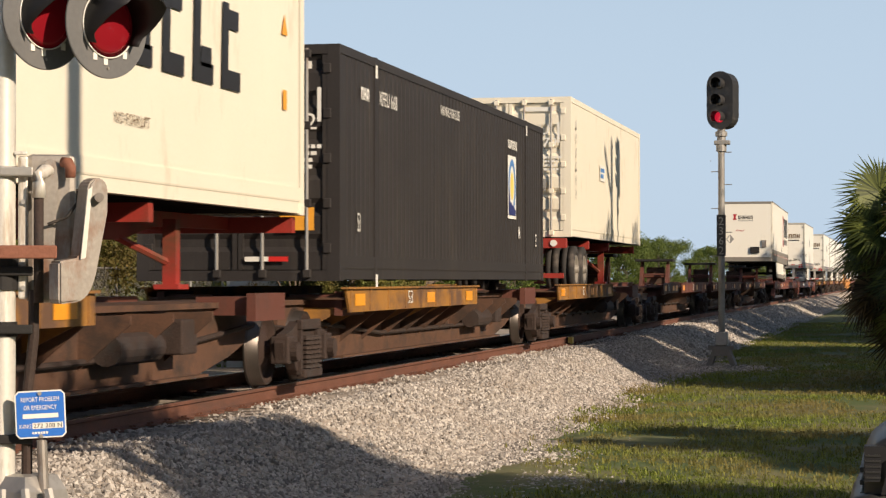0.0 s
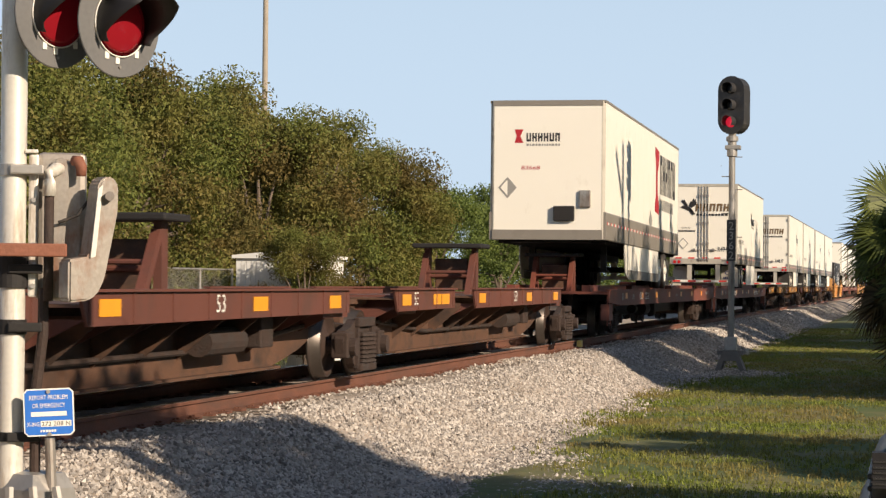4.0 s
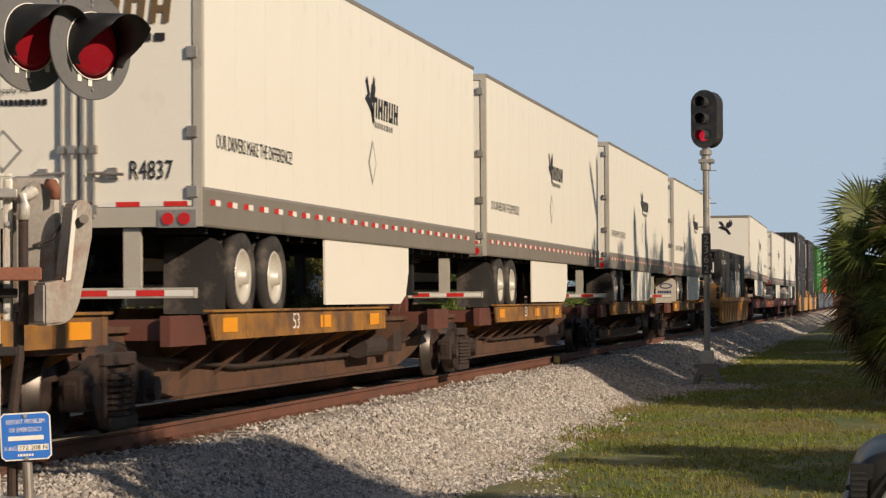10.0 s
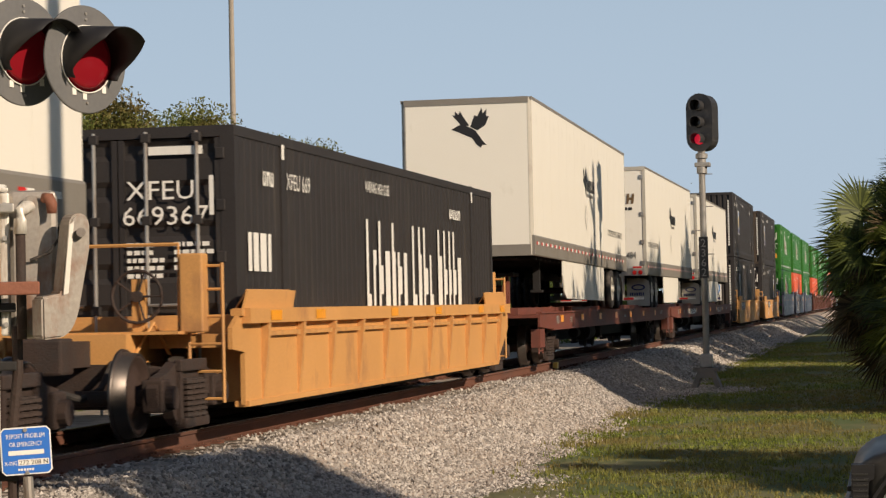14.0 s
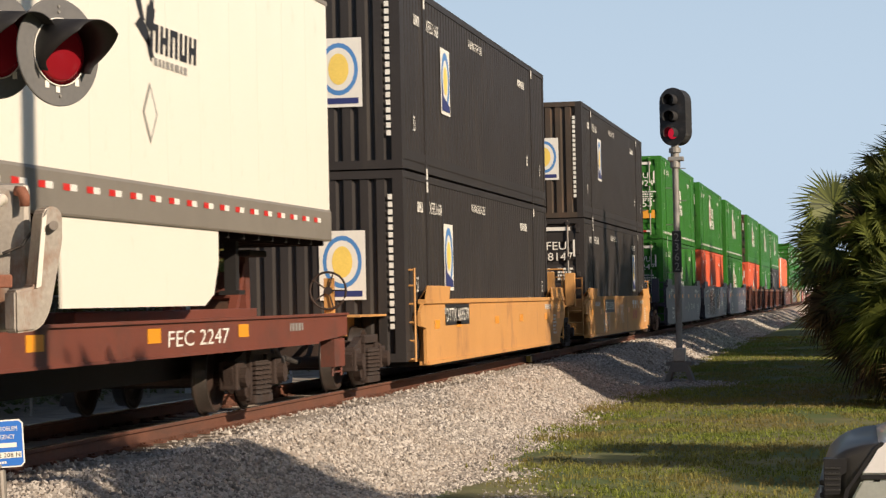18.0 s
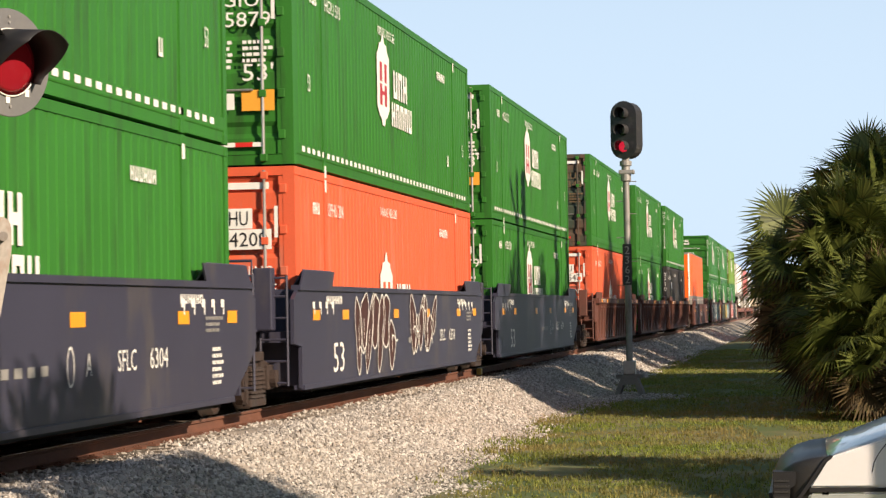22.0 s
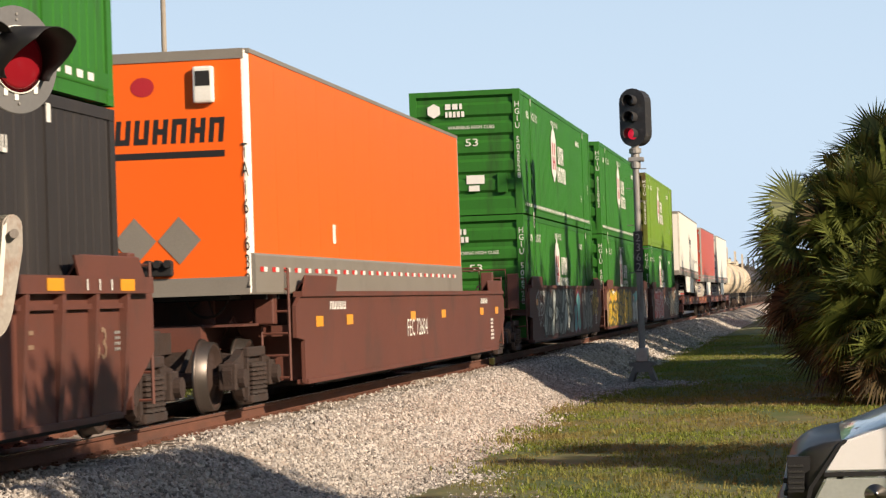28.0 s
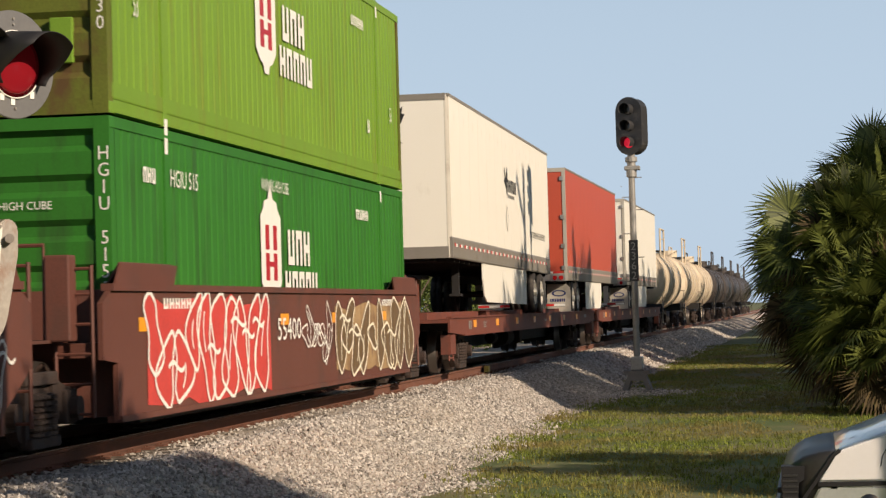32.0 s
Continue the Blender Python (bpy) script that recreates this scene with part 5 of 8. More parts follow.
def scrawl(parent, x, y0, y1, z0, z1, fill, line, seed, letter=0.85, weight=0.045, wild=0.16):
    """Painted scrawl on a car side: tall leaning ribbons with rounded ends, filled and outlined, crossing into letter-like shapes."""
    rnd = random.Random(seed)
    n = max(2, int((y1 - y0) / letter * 2))
    fills, lines = [], []

    def stroke(pts, w, closed=False):
        m = len(pts)
        for k in range(m if closed else m - 1):
            p, q = pts[k], pts[(k + 1) % m]
            dx, dy = q[0] - p[0], q[1] - p[1]
            d = math.hypot(dx, dy) or 1.0
            nx, ny = -dy / d * w / 2, dx / d * w / 2
            lines.append([(p[0] + nx, p[1] + ny), (p[0] - nx, p[1] - ny), (q[0] - nx, q[1] - ny), (q[0] + nx, q[1] + ny)])

    for i in range(n):
        c = y0 + (y1 - y0) * (i + 0.5) / n
        w = (y1 - y0) / n * rnd.uniform(0.40, 0.62)
        lo = z0 + (z1 - z0) * rnd.choice((0.0, 0.02, 0.05, 0.3))
        hi = z1 - (z1 - z0) * rnd.choice((0.0, 0.02, 0.06, 0.35))
        lean, ph, am = rnd.uniform(-0.25, 0.55), rnd.uniform(0, 6.3), rnd.uniform(0.3, 1.0) * wild
        m, left, right = 11, [], []
        for k in range(m + 1):
            u = k / m
            v = lo + (hi - lo) * u
            mid = c + lean * (v - (z0 + z1) / 2) + am * math.sin(ph + 5.0 * u)
            half = w * math.sqrt(max(0.02, min(1.0, 5 * u, 5 * (1 - u)))) * (1 + 0.25 * math.sin(ph * 2 + 7 * u))
            left.append((mid - half, v))
            right.append((mid + half, v))
        pts = right + left[::-1]
        fills.append([[right[k], right[k + 1], left[k + 1], left[k]] for k in range(m)])
        stroke(pts, weight, True)
        if rnd.random() < 0.7:
            k0 = rnd.randint(2, 5)
            stroke([((left[k][0] + right[k][0]) / 2, left[k][1]) for k in range(k0, k0 + 5)], weight * 0.8)
        if rnd.random() < 0.45:
            v = lo + (hi - lo) * rnd.uniform(0.3, 0.8)
            stroke([(c + 0.2 * k * w * 2, v + 0.05 * math.sin(k)) for k in range(7)], weight)
    if fill:
        for k, f in enumerate(fills):
            decal("scrawl", f, SIDE, x + 0.0006 * (k % 4), 0, 0, M[fill], parent)
    decal("scrawl_outline", lines, SIDE, x + 0.005, 0, 0, M[line], parent)


def tank_car(label, paint, L=16.5):
    t = thing("tank_car", label, "railcar", "tank cars")
    bm = N()
    r, n = 1.42, 28
    prof = [(1.0, 0.05), (1.05, 0.6), (1.25, 1.1), (1.6, r - 0.05), (1.9, r)]
    prof += [(L - s, q) for s, q in prof[::-1]]
    lathe(bm, prof, "y", n, (0, 0, 2.35))
    part("tank", bm, M[paint], t, smooth=True)
    for k in range(5):
        bm = N()
        y = 2.6 + k * (L - 5.2) / 4
        lathe(bm, [(y - 0.05, r), (y - 0.05, r + 0.02), (y + 0.05, r + 0.02), (y + 0.05, r)], "y", n, (0, 0, 2.35), caps=False)
        part("tank_band", bm, M[paint], t)
    bm = N()
    disc(bm, "z", 0, L / 2, 0.55, 3.7, 4.15, 18)
    part("dome", bm, M[paint], t)
    for side in (1, -1):
        bm = N()
        tube(bm, [(0.9 * side, L / 2 - 1.3, 3.4), (0.9 * side, L / 2 - 1.3, 4.75), (0.9 * side, L / 2 + 1.3, 4.75), (0.9 * side, L / 2 + 1.3, 3.4)], 0.05, 6)
        rl = part("dome_rail", bm, M[paint], t)
        bm = N()
        tube(bm, [(0.9 * side, L / 2 - 1.3, 4.3), (0.9 * side, L / 2 + 1.3, 4.3)], 0.02, 6)
        part("mid_rail", bm, M[paint], rl)
    bm = N()
    box(bm, -0.9, 0.9, L / 2 - 1.3, L / 2 + 1.3, 3.72, 3.76)
    part("walkway", bm, M["dark"], t)
    bm = N()
    box(bm, -0.4, 0.4, 0.2, L - 0.2, 0.75, 1.0)
    for y in (1.2, L - 2.0):
        box(bm, -1.3, 1.3, y, y + 0.8, 0.9, 1.25)
    box(bm, -1.4, 1.4, 0.1, 0.9, 1.0, 1.06)
    box(bm, -1.4, 1.4, L - 0.9, L - 0.1, 1.0, 1.06)
    part("underframe", bm, M["dark"], t)
    for y in (0.15, L - 0.15):
        bm = N()
        tube(bm, [(-1.38, y, 0.4), (-1.38, y, 1.9), (1.38, y, 1.9), (1.38, y, 0.4)], 0.022, 6)
        part("hand_rail", bm, M[paint], t)
    truck(t, 2.2)
    truck(t, L - 2.2)
    coupler(t, 0.1, -1)
    coupler(t, L - 0.1, 1)
    return t


def chassis(label, L=12.4, tall=1.96, near_axles=True):
    """A red skeletal container chassis on its wheels."""
    t = thing("container_chassis", label, "trailer chassis", "container chassis")
    bm = N()
    for x in (-0.45, 0.35):
        prism(bm, [(0.1, tall), (L - 0.1, tall), (L - 0.1, tall - 0.14), (L - 3.0, tall - 0.16), (L - 4.0, tall - 0.32), (0.1, tall - 0.3)], "x", x, x + 0.1)
    for y in (0.1, 3.5, 7.0, L - 0.3):
        box(bm, -1.2, 1.2, y, y + 0.14, tall - 0.18, tall)
    part("chassis_frame", bm, M["red"], t)
    bm = N()
    box(bm, -1.2, 1.2, 0.0, 0.1, tall - 0.2, tall + 0.0)
    for x in (-0.5, 0.42):
        box(bm, x, x + 0.08, 0.02, 0.1, 1.3, tall - 0.2)
    box(bm, -1.15, 1.15, 0.0, 0.1, 1.28, 1.38)
    part("rear_bumper", bm, M["red"], t)
    for x in (0.95, -0.95):
        bm = N()
        disc(bm, "y", x, tall - 0.1, 0.07, -0.03, 0.0, 14)
        part("tail_lamp", bm, M["whiteink"], t)
    for s in (1, -1):
        bm = N()
        box(bm, 0.75 * s - 0.07, 0.75 * s + 0.07, L - 3.4, L - 3.26, 1.2, tall - 0.1)
        tube(bm, [(0.75 * s, L - 3.3, 1.4), (0.3 * s, L - 4.3, tall - 0.2)], 0.04, 6)
        box(bm, 0.75 * s - 0.13, 0.75 * s + 0.13, L - 3.5, L - 3.16, 1.15, 1.2)
        part("landing_leg", bm, M["red"], t)
    for y in (1.15, 2.4):
        wheels(t, y, "silver")
    return t


# ---- the consist, from its head ----
# spine cars at the head
send(spine_car("grimy brown spine car with a yellow-edged pan", 17.4, [(2.5, 9.5)], "yspine", trucks=(), words="ALL PURPOSE SPINE CAR"), 9.2)
send(spine_car("grimy brown spine car with a worn yellow pan", 18.0, [(1.2, 10.0)], "yspine", trucks=(0.0, 18.0), hitches=()), 26.6)
send(spine_car("grimy brown spine car with a worn yellow pan", 17.0, [(0.8, 9.6)], "yspine", trucks=(16.6,), hitches=(15.6,)), 44.7)
for s, pans, hs, tr in ((65.0, [(0.8, 5.4), (6.4, 15.6)], (11.0,), (0.0, 17.0)), (82.2, [(0.8, 5.4), (6.4, 15.6)], (11.0,), (17.2,)), (99.6, [(0.8, 4.8), (6.4, 15.4)], (11.0,), (17.4,))):
    send(spine_car("empty oxide-brown spine car with a folded trailer hitch", 17.3, pans, "brown", hitches=hs, trucks=tr, group="empty spine cars"), s)
# pair of long flat cars
send(flat_car("oxide-red flat car with worn white lettering", 27.4, hitches=(1.2, -17.8), code="2228"), 121.4)
send(flat_car("oxide-red flat car with worn white lettering", 27.6, hitches=(-8.6, 25.6), number="2228"), 149.2)
# five yellow spine cars
for s, pans, hs, tr in ((179.4, [(0.9, 5.2), (7.5, 16.0)], (), (0.0, 16.8)), (196.2, [(2.4, 10.6)], (16.0,), (17.2,)), (213.4, [(2.4, 10.6)], (16.2,), (16.8,)),
                        (230.2, [(2.4, 10.6)], (16.2,), (17.0,)), (247.2, [(2.4, 10.6)], (16.2,), (17.0,))):
    send(spine_car("worn yellow spine car with a trailer pan", 17.1, pans, "yspine", hitches=hs, trucks=tr, group="yellow spine cars"), s)
# single well car, then a pair of long flat cars
send(well_car("rusty yellow well car with ribbed sides", 16.15, "yellow", 18.4, ribs=11, near_end=True, far_end=True, style="ribbed", seed=5), 268.9)
send(flat_car("oxide-red flat car with worn white lettering", 27.4, hitches=(2.2, -14.0)), 290.8)
send(flat_car("oxide-red flat car with worn white lettering", 28.0, hitches=(8.6, 26.4), number="2247"), 318.6)
# two joined yellow well cars
send(well_car("yellow-orange well car with a black number board", 16.15, "yellow", 22.2, near_end=True, number=("DTTX 469579", 1.64, 0.9, 0.22, 2.15, True), seed=6), 349.2)
D2 = send(well_car("yellow-orange well car with a black number board", 16.15, "yellow", 20.6, near_truck=False, far_end=True, number=("DTTX 471868", 3.85, 0.9, 0.22, 2.15, True), seed=7), 371.6)
# three joined blue well cars
B1 = send(well_car("dark blue well car with small white writing", 16.15, "blue", 19.7, tall=1.58, near_end=True, number=("53", 1.9, 0.42, 0.42, 0.75, False), seed=8), 395.9)
B2 = send(well_car("dark blue well car with white scrawl on its side", 16.15, "blue", 19.5, tall=1.58, near_truck=False, number=("53", 1.9, 0.42, 0.42, 0.75, False), seed=9), 415.6)
B3 = send(well_car("dark blue well car with small white writing", 16.15, "blue", 19.4, tall=1.58, near_truck=False, far_end=True, number=("53", 1.9, 0.42, 0.42, 0.75, False), seed=10), 435.1)
# three joined brown ribbed well cars
R1 = send(well_car("oxide-brown well car with ribbed sides", 16.15, "brown", 19.2, tall=1.53, ribs=17, near_end=True, style="ribbed", seed=11), 458.4)
R2 = send(well_car("oxide-brown well car with ribbed sides", 16.15, "brown", 19.3, tall=1.53, near_truck=False, ribs=17, style="ribbed", seed=12), 477.6)
R3 = send(well_car("oxide-brown well car with ribbed sides", 16.15, "brown", 19.2, tall=1.53, near_truck=False, far_end=True, ribs=17, style="ribbed", seed=13), 496.9)
# single brown well car under the orange trailer
M["fadedink"] = mat("faded tan lettering paint", (0.26, 0.17, 0.11), 0.6, vary=0.25, scale=7)
send(well_car("smooth brown well car", 18.2, "brown", 21.6, tall=1.40, near_end=True, far_end=True, number=("FEC 72604", 7.4, 0.72, 0.28, 1.9, False), seed=14), 520.6)
# three joined brown well cars with scrawl
P1 = send(well_car("brown well car covered in grey and teal scrawl", 16.15, "brown", 18.2, tall=1.53, near_end=True, seed=15), 545.2)
P2 = send(well_car("brown well car covered in yellow and white scrawl", 16.15, "brown", 19.6, tall=1.53, near_truck=False, seed=16), 563.6)
P3 = send(well_car("brown well car covered in red and tan scrawl", 16.15, "brown", 19.2, tall=1.53, near_truck=False, far_end=True, seed=17), 583.3)
# long flat cars and tank cars at the tail
send(flat_car("oxide-red flat car with trailers", 28.0, hitches=(2.2,)), 605.0)
send(flat_car("oxide-red flat car with trailers", 29.0, hitches=(8.6, 26.4)), 633.6)
for i, (s, pn) in enumerate(((664.6, "tank"), (682.4, "tank"), (700.2, "tank"), (718.0, "tankdark"), (735.8, "tankdark"), (753.6, "tankdark"), (771.4, "tankdark"), (789.2, "tankdark"))):
    send(tank_car("dusty cream tank car with walkway rail" if pn == "tank" else "grimy black tank car with walkway", pn), s)

# loads
def logo_block(t, z, length):
    """Seven tall slanted blocks of a brand's word, and two small orange marks by the far end."""
    out = []
    for i in range(7):
        y = i * 0.95
        bar = 0.82 if i in (1, 4, 6) else 0.36
        out += [[(y, 0), (y + 0.22, 0), (y + 0.27, 0.88), (y + 0.05, 0.88)], [(y + 0.22, 0.0), (y + 0.66, 0.0), (y + 0.67, 0.2), (y + 0.23, 0.2)],
                [(y + 0.25, bar - 0.2), (y + 0.6, bar - 0.2), (y + 0.61, bar), (y + 0.26, bar)]]
    decal("brand_mark", out, SIDE, W2 + 0.008, 3.2, z + 1.2, M["blackink"], t)
    decal("warning_mark", [[(0, 0), (0.24, 0), (0.12, 0.24)]], SIDE, W2 + 0.008, 11.2, z + 1.98, M["patch"], t)
    decal("warning_mark", [rect(0, 0, 0.16, 0.22)], SIDE, W2 + 0.008, 11.25, z + 1.15, M["patch"], t)
    letters("NO FORKLIFT", 0.10, SIDE, W2 + 0.008, 5.7, z + 0.64, M["goldink"], t, 0.95, "notice")

send(container("white shipping container with black brand lettering", "cream", 12.19, 2.896, 1.98, logo=logo_block, end="up", seed=30, smooth_side=True, marks=False), 13.5)
send(chassis("red steel container chassis with folded legs"), 13.4)
C1 = send(container("black steel shipping container with a logo panel", "black", 16.15, z=1.23, logo=logo_disc_far, end="doors", number="XFEU 668312", seed=31), 27.4)
decal("placard", [rect(0.55, 0.62, 0.98, 0.9)], END, 0, -0.035, 1.23, M["patch"], C1)
send(container("white refrigerated-type shipping container with grey doors", "cream", 12.7, 2.896, 1.98 + 0.15, end="doors", number="TRIU 869979", seed=32, logo=logo_upright, smooth_side=True, marks=False), 47.3)
send(chassis("red steel container chassis under a white container", tall=2.1), 47.2)
send(trailer("white box trailer with a red and black brand mark", rear_near=False, brand=brand_k, slogan=False, hub="white", skirt=(5.0, 12.3), axles=(3.2, 4.6), band=0.62, number=""), 121.4, 0.25, -0.49)
for s, num, fl, near in ((160.5, "R4943", "grey", True), (198.25, "R4837", "black", True), (214.87, "4392", "black", True), (232.46, "4779", "black", True), (249.83, "4125", "grey", True),
                   (291.0, "", "black", False), (312.43, "R4484", "grey", True), (330.6, "R4130", "grey", True)):
    send(trailer("white box trailer with a dark bird mark, doors shut" if near else "white box trailer, its nose with a dark bird mark", rear_near=near, number=num, brand=brand_bird, flap=fl, length=15.5 if near else 16.15,
                 skirt=(5.2, 10.2) if near else (4.8, 12.0)), s, 0.26 if not near else (0.08 if s in (160.5, 312.43, 330.6) else 0.03), 0.0 if near else -0.5)
send(container("black shipping container with white word shapes", "black", 16.15, z=0.33, logo=logo_words, number="XFEU 669367", seed=33, end_words=()), 270.0)
ZU = 3.252
send(container("black shipping container low in the well", "black", z=0.33, end="up", logo=logo_disc_end, seed=34), 351.0)
send(container("black shipping container on top of another", "black", z=ZU, end="up", logo=logo_disc_end, seed=35), 351.0)
send(container("black shipping container low in the well", "black", z=0.33, logo=logo_disc_far, number="XFEU 668147", seed=36), 374.2)
send(container("black shipping container with a rust-stained ribbed end", "black", z=ZU, end="up", end_paint="brownend", logo=logo_disc_end, seed=37), 374.2)
def hub(s, z, number, seed, paint="green", end="doors", code="", dashes=False, end_paint=None, low=False, label="green shipping container with a white tower logo"):
    ew = [("53'", 0.24, 0.42, 0.62, 1.12)] if end == "doors" and paint == "green" and not end_paint else []
    c = container(label, paint, z=z, end=end, number=number, code=code, dashes=dashes, end_paint=end_paint, logo=logo_tower if paint in ("green", "lime") else (logo_lines if paint == "salmon" else logo_disc),
                  seed=seed, end_words=ew)
    if end == "doors" and paint == "green" and not end_paint:
        decal("placard", [rect(0.6, 0.72, 1.05, 1.0)], END, 0, -0.035, z, M["patch"], c)
        decal("notice", [rect(0.05, 0.74, 0.5, 0.96)], END, 0, -0.036, z, M["whiteink"], c)
        decal("logo", [[(-0.88 + 0.14 * q, 0.14 * r) for q, r in ring(1, 6, turn=math.pi / 6)]], END, 0, -0.036, z + 2.16, M["whiteink"], c)
        decal("brand_mark", word_shapes(3, 0.12, 0.12, random.Random(2), 0.0), END, -0.68, -0.036, z + 2.18, M["whiteink"], c)
        decal("brand_mark", word_shapes(5, 0.10, 0.12, random.Random(3), 0.0), END, -0.68, -0.036, z + 2.02, M["whiteink"], c)
        letters("WARNING", 0.13, END, -0.92, -0.036, z + 1.68, M["whiteink"], c, 0.66, "warning_writing")
        letters("HIGH CUBE", 0.13, END, -0.98, -0.036, z + 1.48, M["whiteink"], c, 0.74, "warning_writing")
        decal("notice", [rect(-0.98, 0.98, -0.7, 1.2)], END, 0, -0.036, z, M["whiteink"], c)
        decal("notice", [rect(-0.62, 0.74, -0.46, 0.92)], END, 0, -0.036, z, M["whiteink"], c)
        decal("reflective_tape", [rect(-1.0 + 0.4 * i, 0.24, -0.86 + 0.4 * i, 0.30) for i in range(5)], END, 0, -0.034, z, M["redref"], c)
        decal("reflective_tape", [rect(-0.86 + 0.4 * i, 0.24, -0.70 + 0.4 * i, 0.30) for i in range(5)], END, 0, -0.034, z, M["whiteink"], c)
    if end == "level":
        decal("logo", [[(-0.72 + 0.17 * q, 0.17 * r) for q, r in ring(1, 6, turn=math.pi / 6)]], END, 0, -0.006, z + 2.45, M["whiteink"], c)
        decal("brand_mark", bars(3, -0.45, 0.02, 0.1, 0.13, 0.04, random.Random(2)) + bars(5, -0.45, -0.16, 0.07, 0.13, 0.03, random.Random(3)), END, 0, -0.006, z + 2.45, M["whiteink"], c)
        letters("WARNING HIGH CUBE", 0.08, END, -0.4, -0.006, z + 2.0, M["whiteink"], c, 1.1, "warning_writing")
        letters("53", 0.17, END, 0.0, -0.006, z + 1.6, M["whiteink"], c, 0.3, "size_mark")
        decal("notice", [rect(0.0, 0.72, 0.42, 0.92), rect(0.05, 0.55, 0.3, 0.68)], END, 0, -0.006, z, M["whiteink"], c)
        bm = N()
        box(bm, 0.72, 0.95, -0.02, 0.05, z + 0.5, z + 0.95, 0.01)
        part("vent_hatch", bm, M[paint], c)
    return send(c, s)
hub(397.6, 0.33, "HGWU 652247", 41)
hub(397.6, ZU, "HGIU 515924", 42, dashes=True)
hub(417.33, 0.33, "UPHU 204209", 43, "salmon", label="faded red shipping container with white word shapes")
hub(417.33, ZU, "HGIU 515879", 44, dashes=True)
hub(436.74, 0.33, "HGIU 504279", 45)
hub(436.74, ZU, "HGIU 515232", 46, dashes=True)
hub(459.96, 0.33, "UPHU 200547", 47, "salmon", label="faded red shipping container with white word shapes")
hub(459.96, ZU, "HGIU 641343", 48, end_paint="rustgreen", label="green shipping container with rust-stained doors")
hub(479.1, 0.33, "HGIU 504939", 49)
hub(479.1, ZU, "HGIU 515894", 50)
send(container("black shipping container low in the well", "black", z=0.33, end="level", logo=logo_disc, seed=51, code="XFEU 668"), 498.4)
hub(498.4, ZU, "", 52, end="level", code="HGIU 515098", dashes=True)
send(trailer("orange box trailer with black word shapes on its nose", "orange", rear_near=False, brand=brand_n, slogan=False, skirt=None, wheels_on=False, band=0.5, top=4.40, sill=1.42, length=16.3), 520.0)
hub(545.94, 0.33, "", 53, end="level", code="HGIU 502528")
hub(545.94, ZU, "", 54, end="level", code="HGIU 502528", dashes=True)
hub(565.35, 0.33, "", 55, end="level", code="HGIU 505162")
hub(565.35, ZU, "", 56, end="level", code="HGIU 512062", dashes=True)
hub(584.9, 0.33, "", 57, end="level", code="HGIU 515966")
hub(584.9, ZU, "", 58, "lime", end="level", code="HGIU 639330", end_paint="limeend", label="faded lime-green shipping container with a tower logo")
send(trailer("white box trailer, its nose plain", rear_near=False, brand=brand_bird, skirt=(4.8, 12.0)), 606.2, 0.26, -0.5)
send(trailer("faded red box trailer", "redtr", rear_near=True, brand=None, slogan=False), 626.6)
send(trailer("white box trailer with small grey mark", rear_near=True, brand=brand_plain, slogan=False), 646.4)

for car in (B1, B2, B3):
    letters("SFLC", 0.21, SIDE, 1.437, 12.9, 0.72, M["whiteink"], car, 0.62, "car_number")
    letters("6304", 0.21, SIDE, 1.437, 14.0, 0.72, M["whiteink"], car, 0.66, "car_number")
    letters("A", 0.21, SIDE, 1.437, 11.9, 0.70, M["whiteink"], car, 0.18, "car_number")
    decal("load_limit_mark", [rect(0.34 * k, 0, 0.34 * k + 0.2, 0.09) for k in range(4)], SIDE, 1.437, 9.6, 0.74, M["greyink"], car)
    decal("inspection_ring", [[(0.11 * math.cos(q), 0.19 * math.sin(q)), (0.11 * math.cos(q + 0.4), 0.19 * math.sin(q + 0.4)), (0.09 * math.cos(q + 0.4), 0.165 * math.sin(q + 0.4)), (0.09 * math.cos(q), 0.165 * math.sin(q))] for q in [0.4 * k for k in range(16)]], SIDE, 1.437, 11.45, 0.80, M["whiteink"], car)
    decal("gauge_mark", [rect(0.42 * k, 0, 0.42 * k + 0.05, 0.17) for k in range(5)] + [rect(0.42 * k - 0.1, 0.08, 0.42 * k, 0.17) for k in range(5)], SIDE, 1.437, 15.3, 1.26, M["whiteink"], car)
    decal("gauge_mark", [rect(0.42 * k, 0, 0.42 * k + 0.05, 0.17) for k in range(4)] + [rect(0.42 * k - 0.1, 0.08, 0.42 * k, 0.17) for k in range(4)], SIDE, 1.437, 2.2, 1.24, M["whiteink"], car)
    decal("data_writing", block_bars(3, 0, 1.2, 0.8, 0.045, random.Random(6)), SIDE, 1.437, 16.2, 0, M["greyink"], car)
for car in (R1, R2, R3):
    for k, (word, y) in enumerate((("S", 13.55), ("F", 14.5), ("63", 16.35))):
        letters(word, 0.30, SIDE, 1.437, y, 0.82, M["fadedink"], car, 0.22 if k < 2 else 0.4, "car_number")
    for y in (3.2, 10.4, 17.0):
        decal("data_writing", block_bars(4, 0, 1.05, 0.42, 0.035, random.Random(int(y))), SIDE, 1.437, y, 0, M["greyink"], car)
    decal("gauge_mark", [rect(0.36 * k, 0, 0.36 * k + 0.04, 0.1) for k in range(3)], SIDE, 1.54, 15.9, 1.46, M["whiteink"], car)
    decal("gauge_mark", [rect(0.36 * k, 0, 0.36 * k + 0.04, 0.1) for k in range(3)], SIDE, 1.54, 2.6, 1.46, M["whiteink"], car)
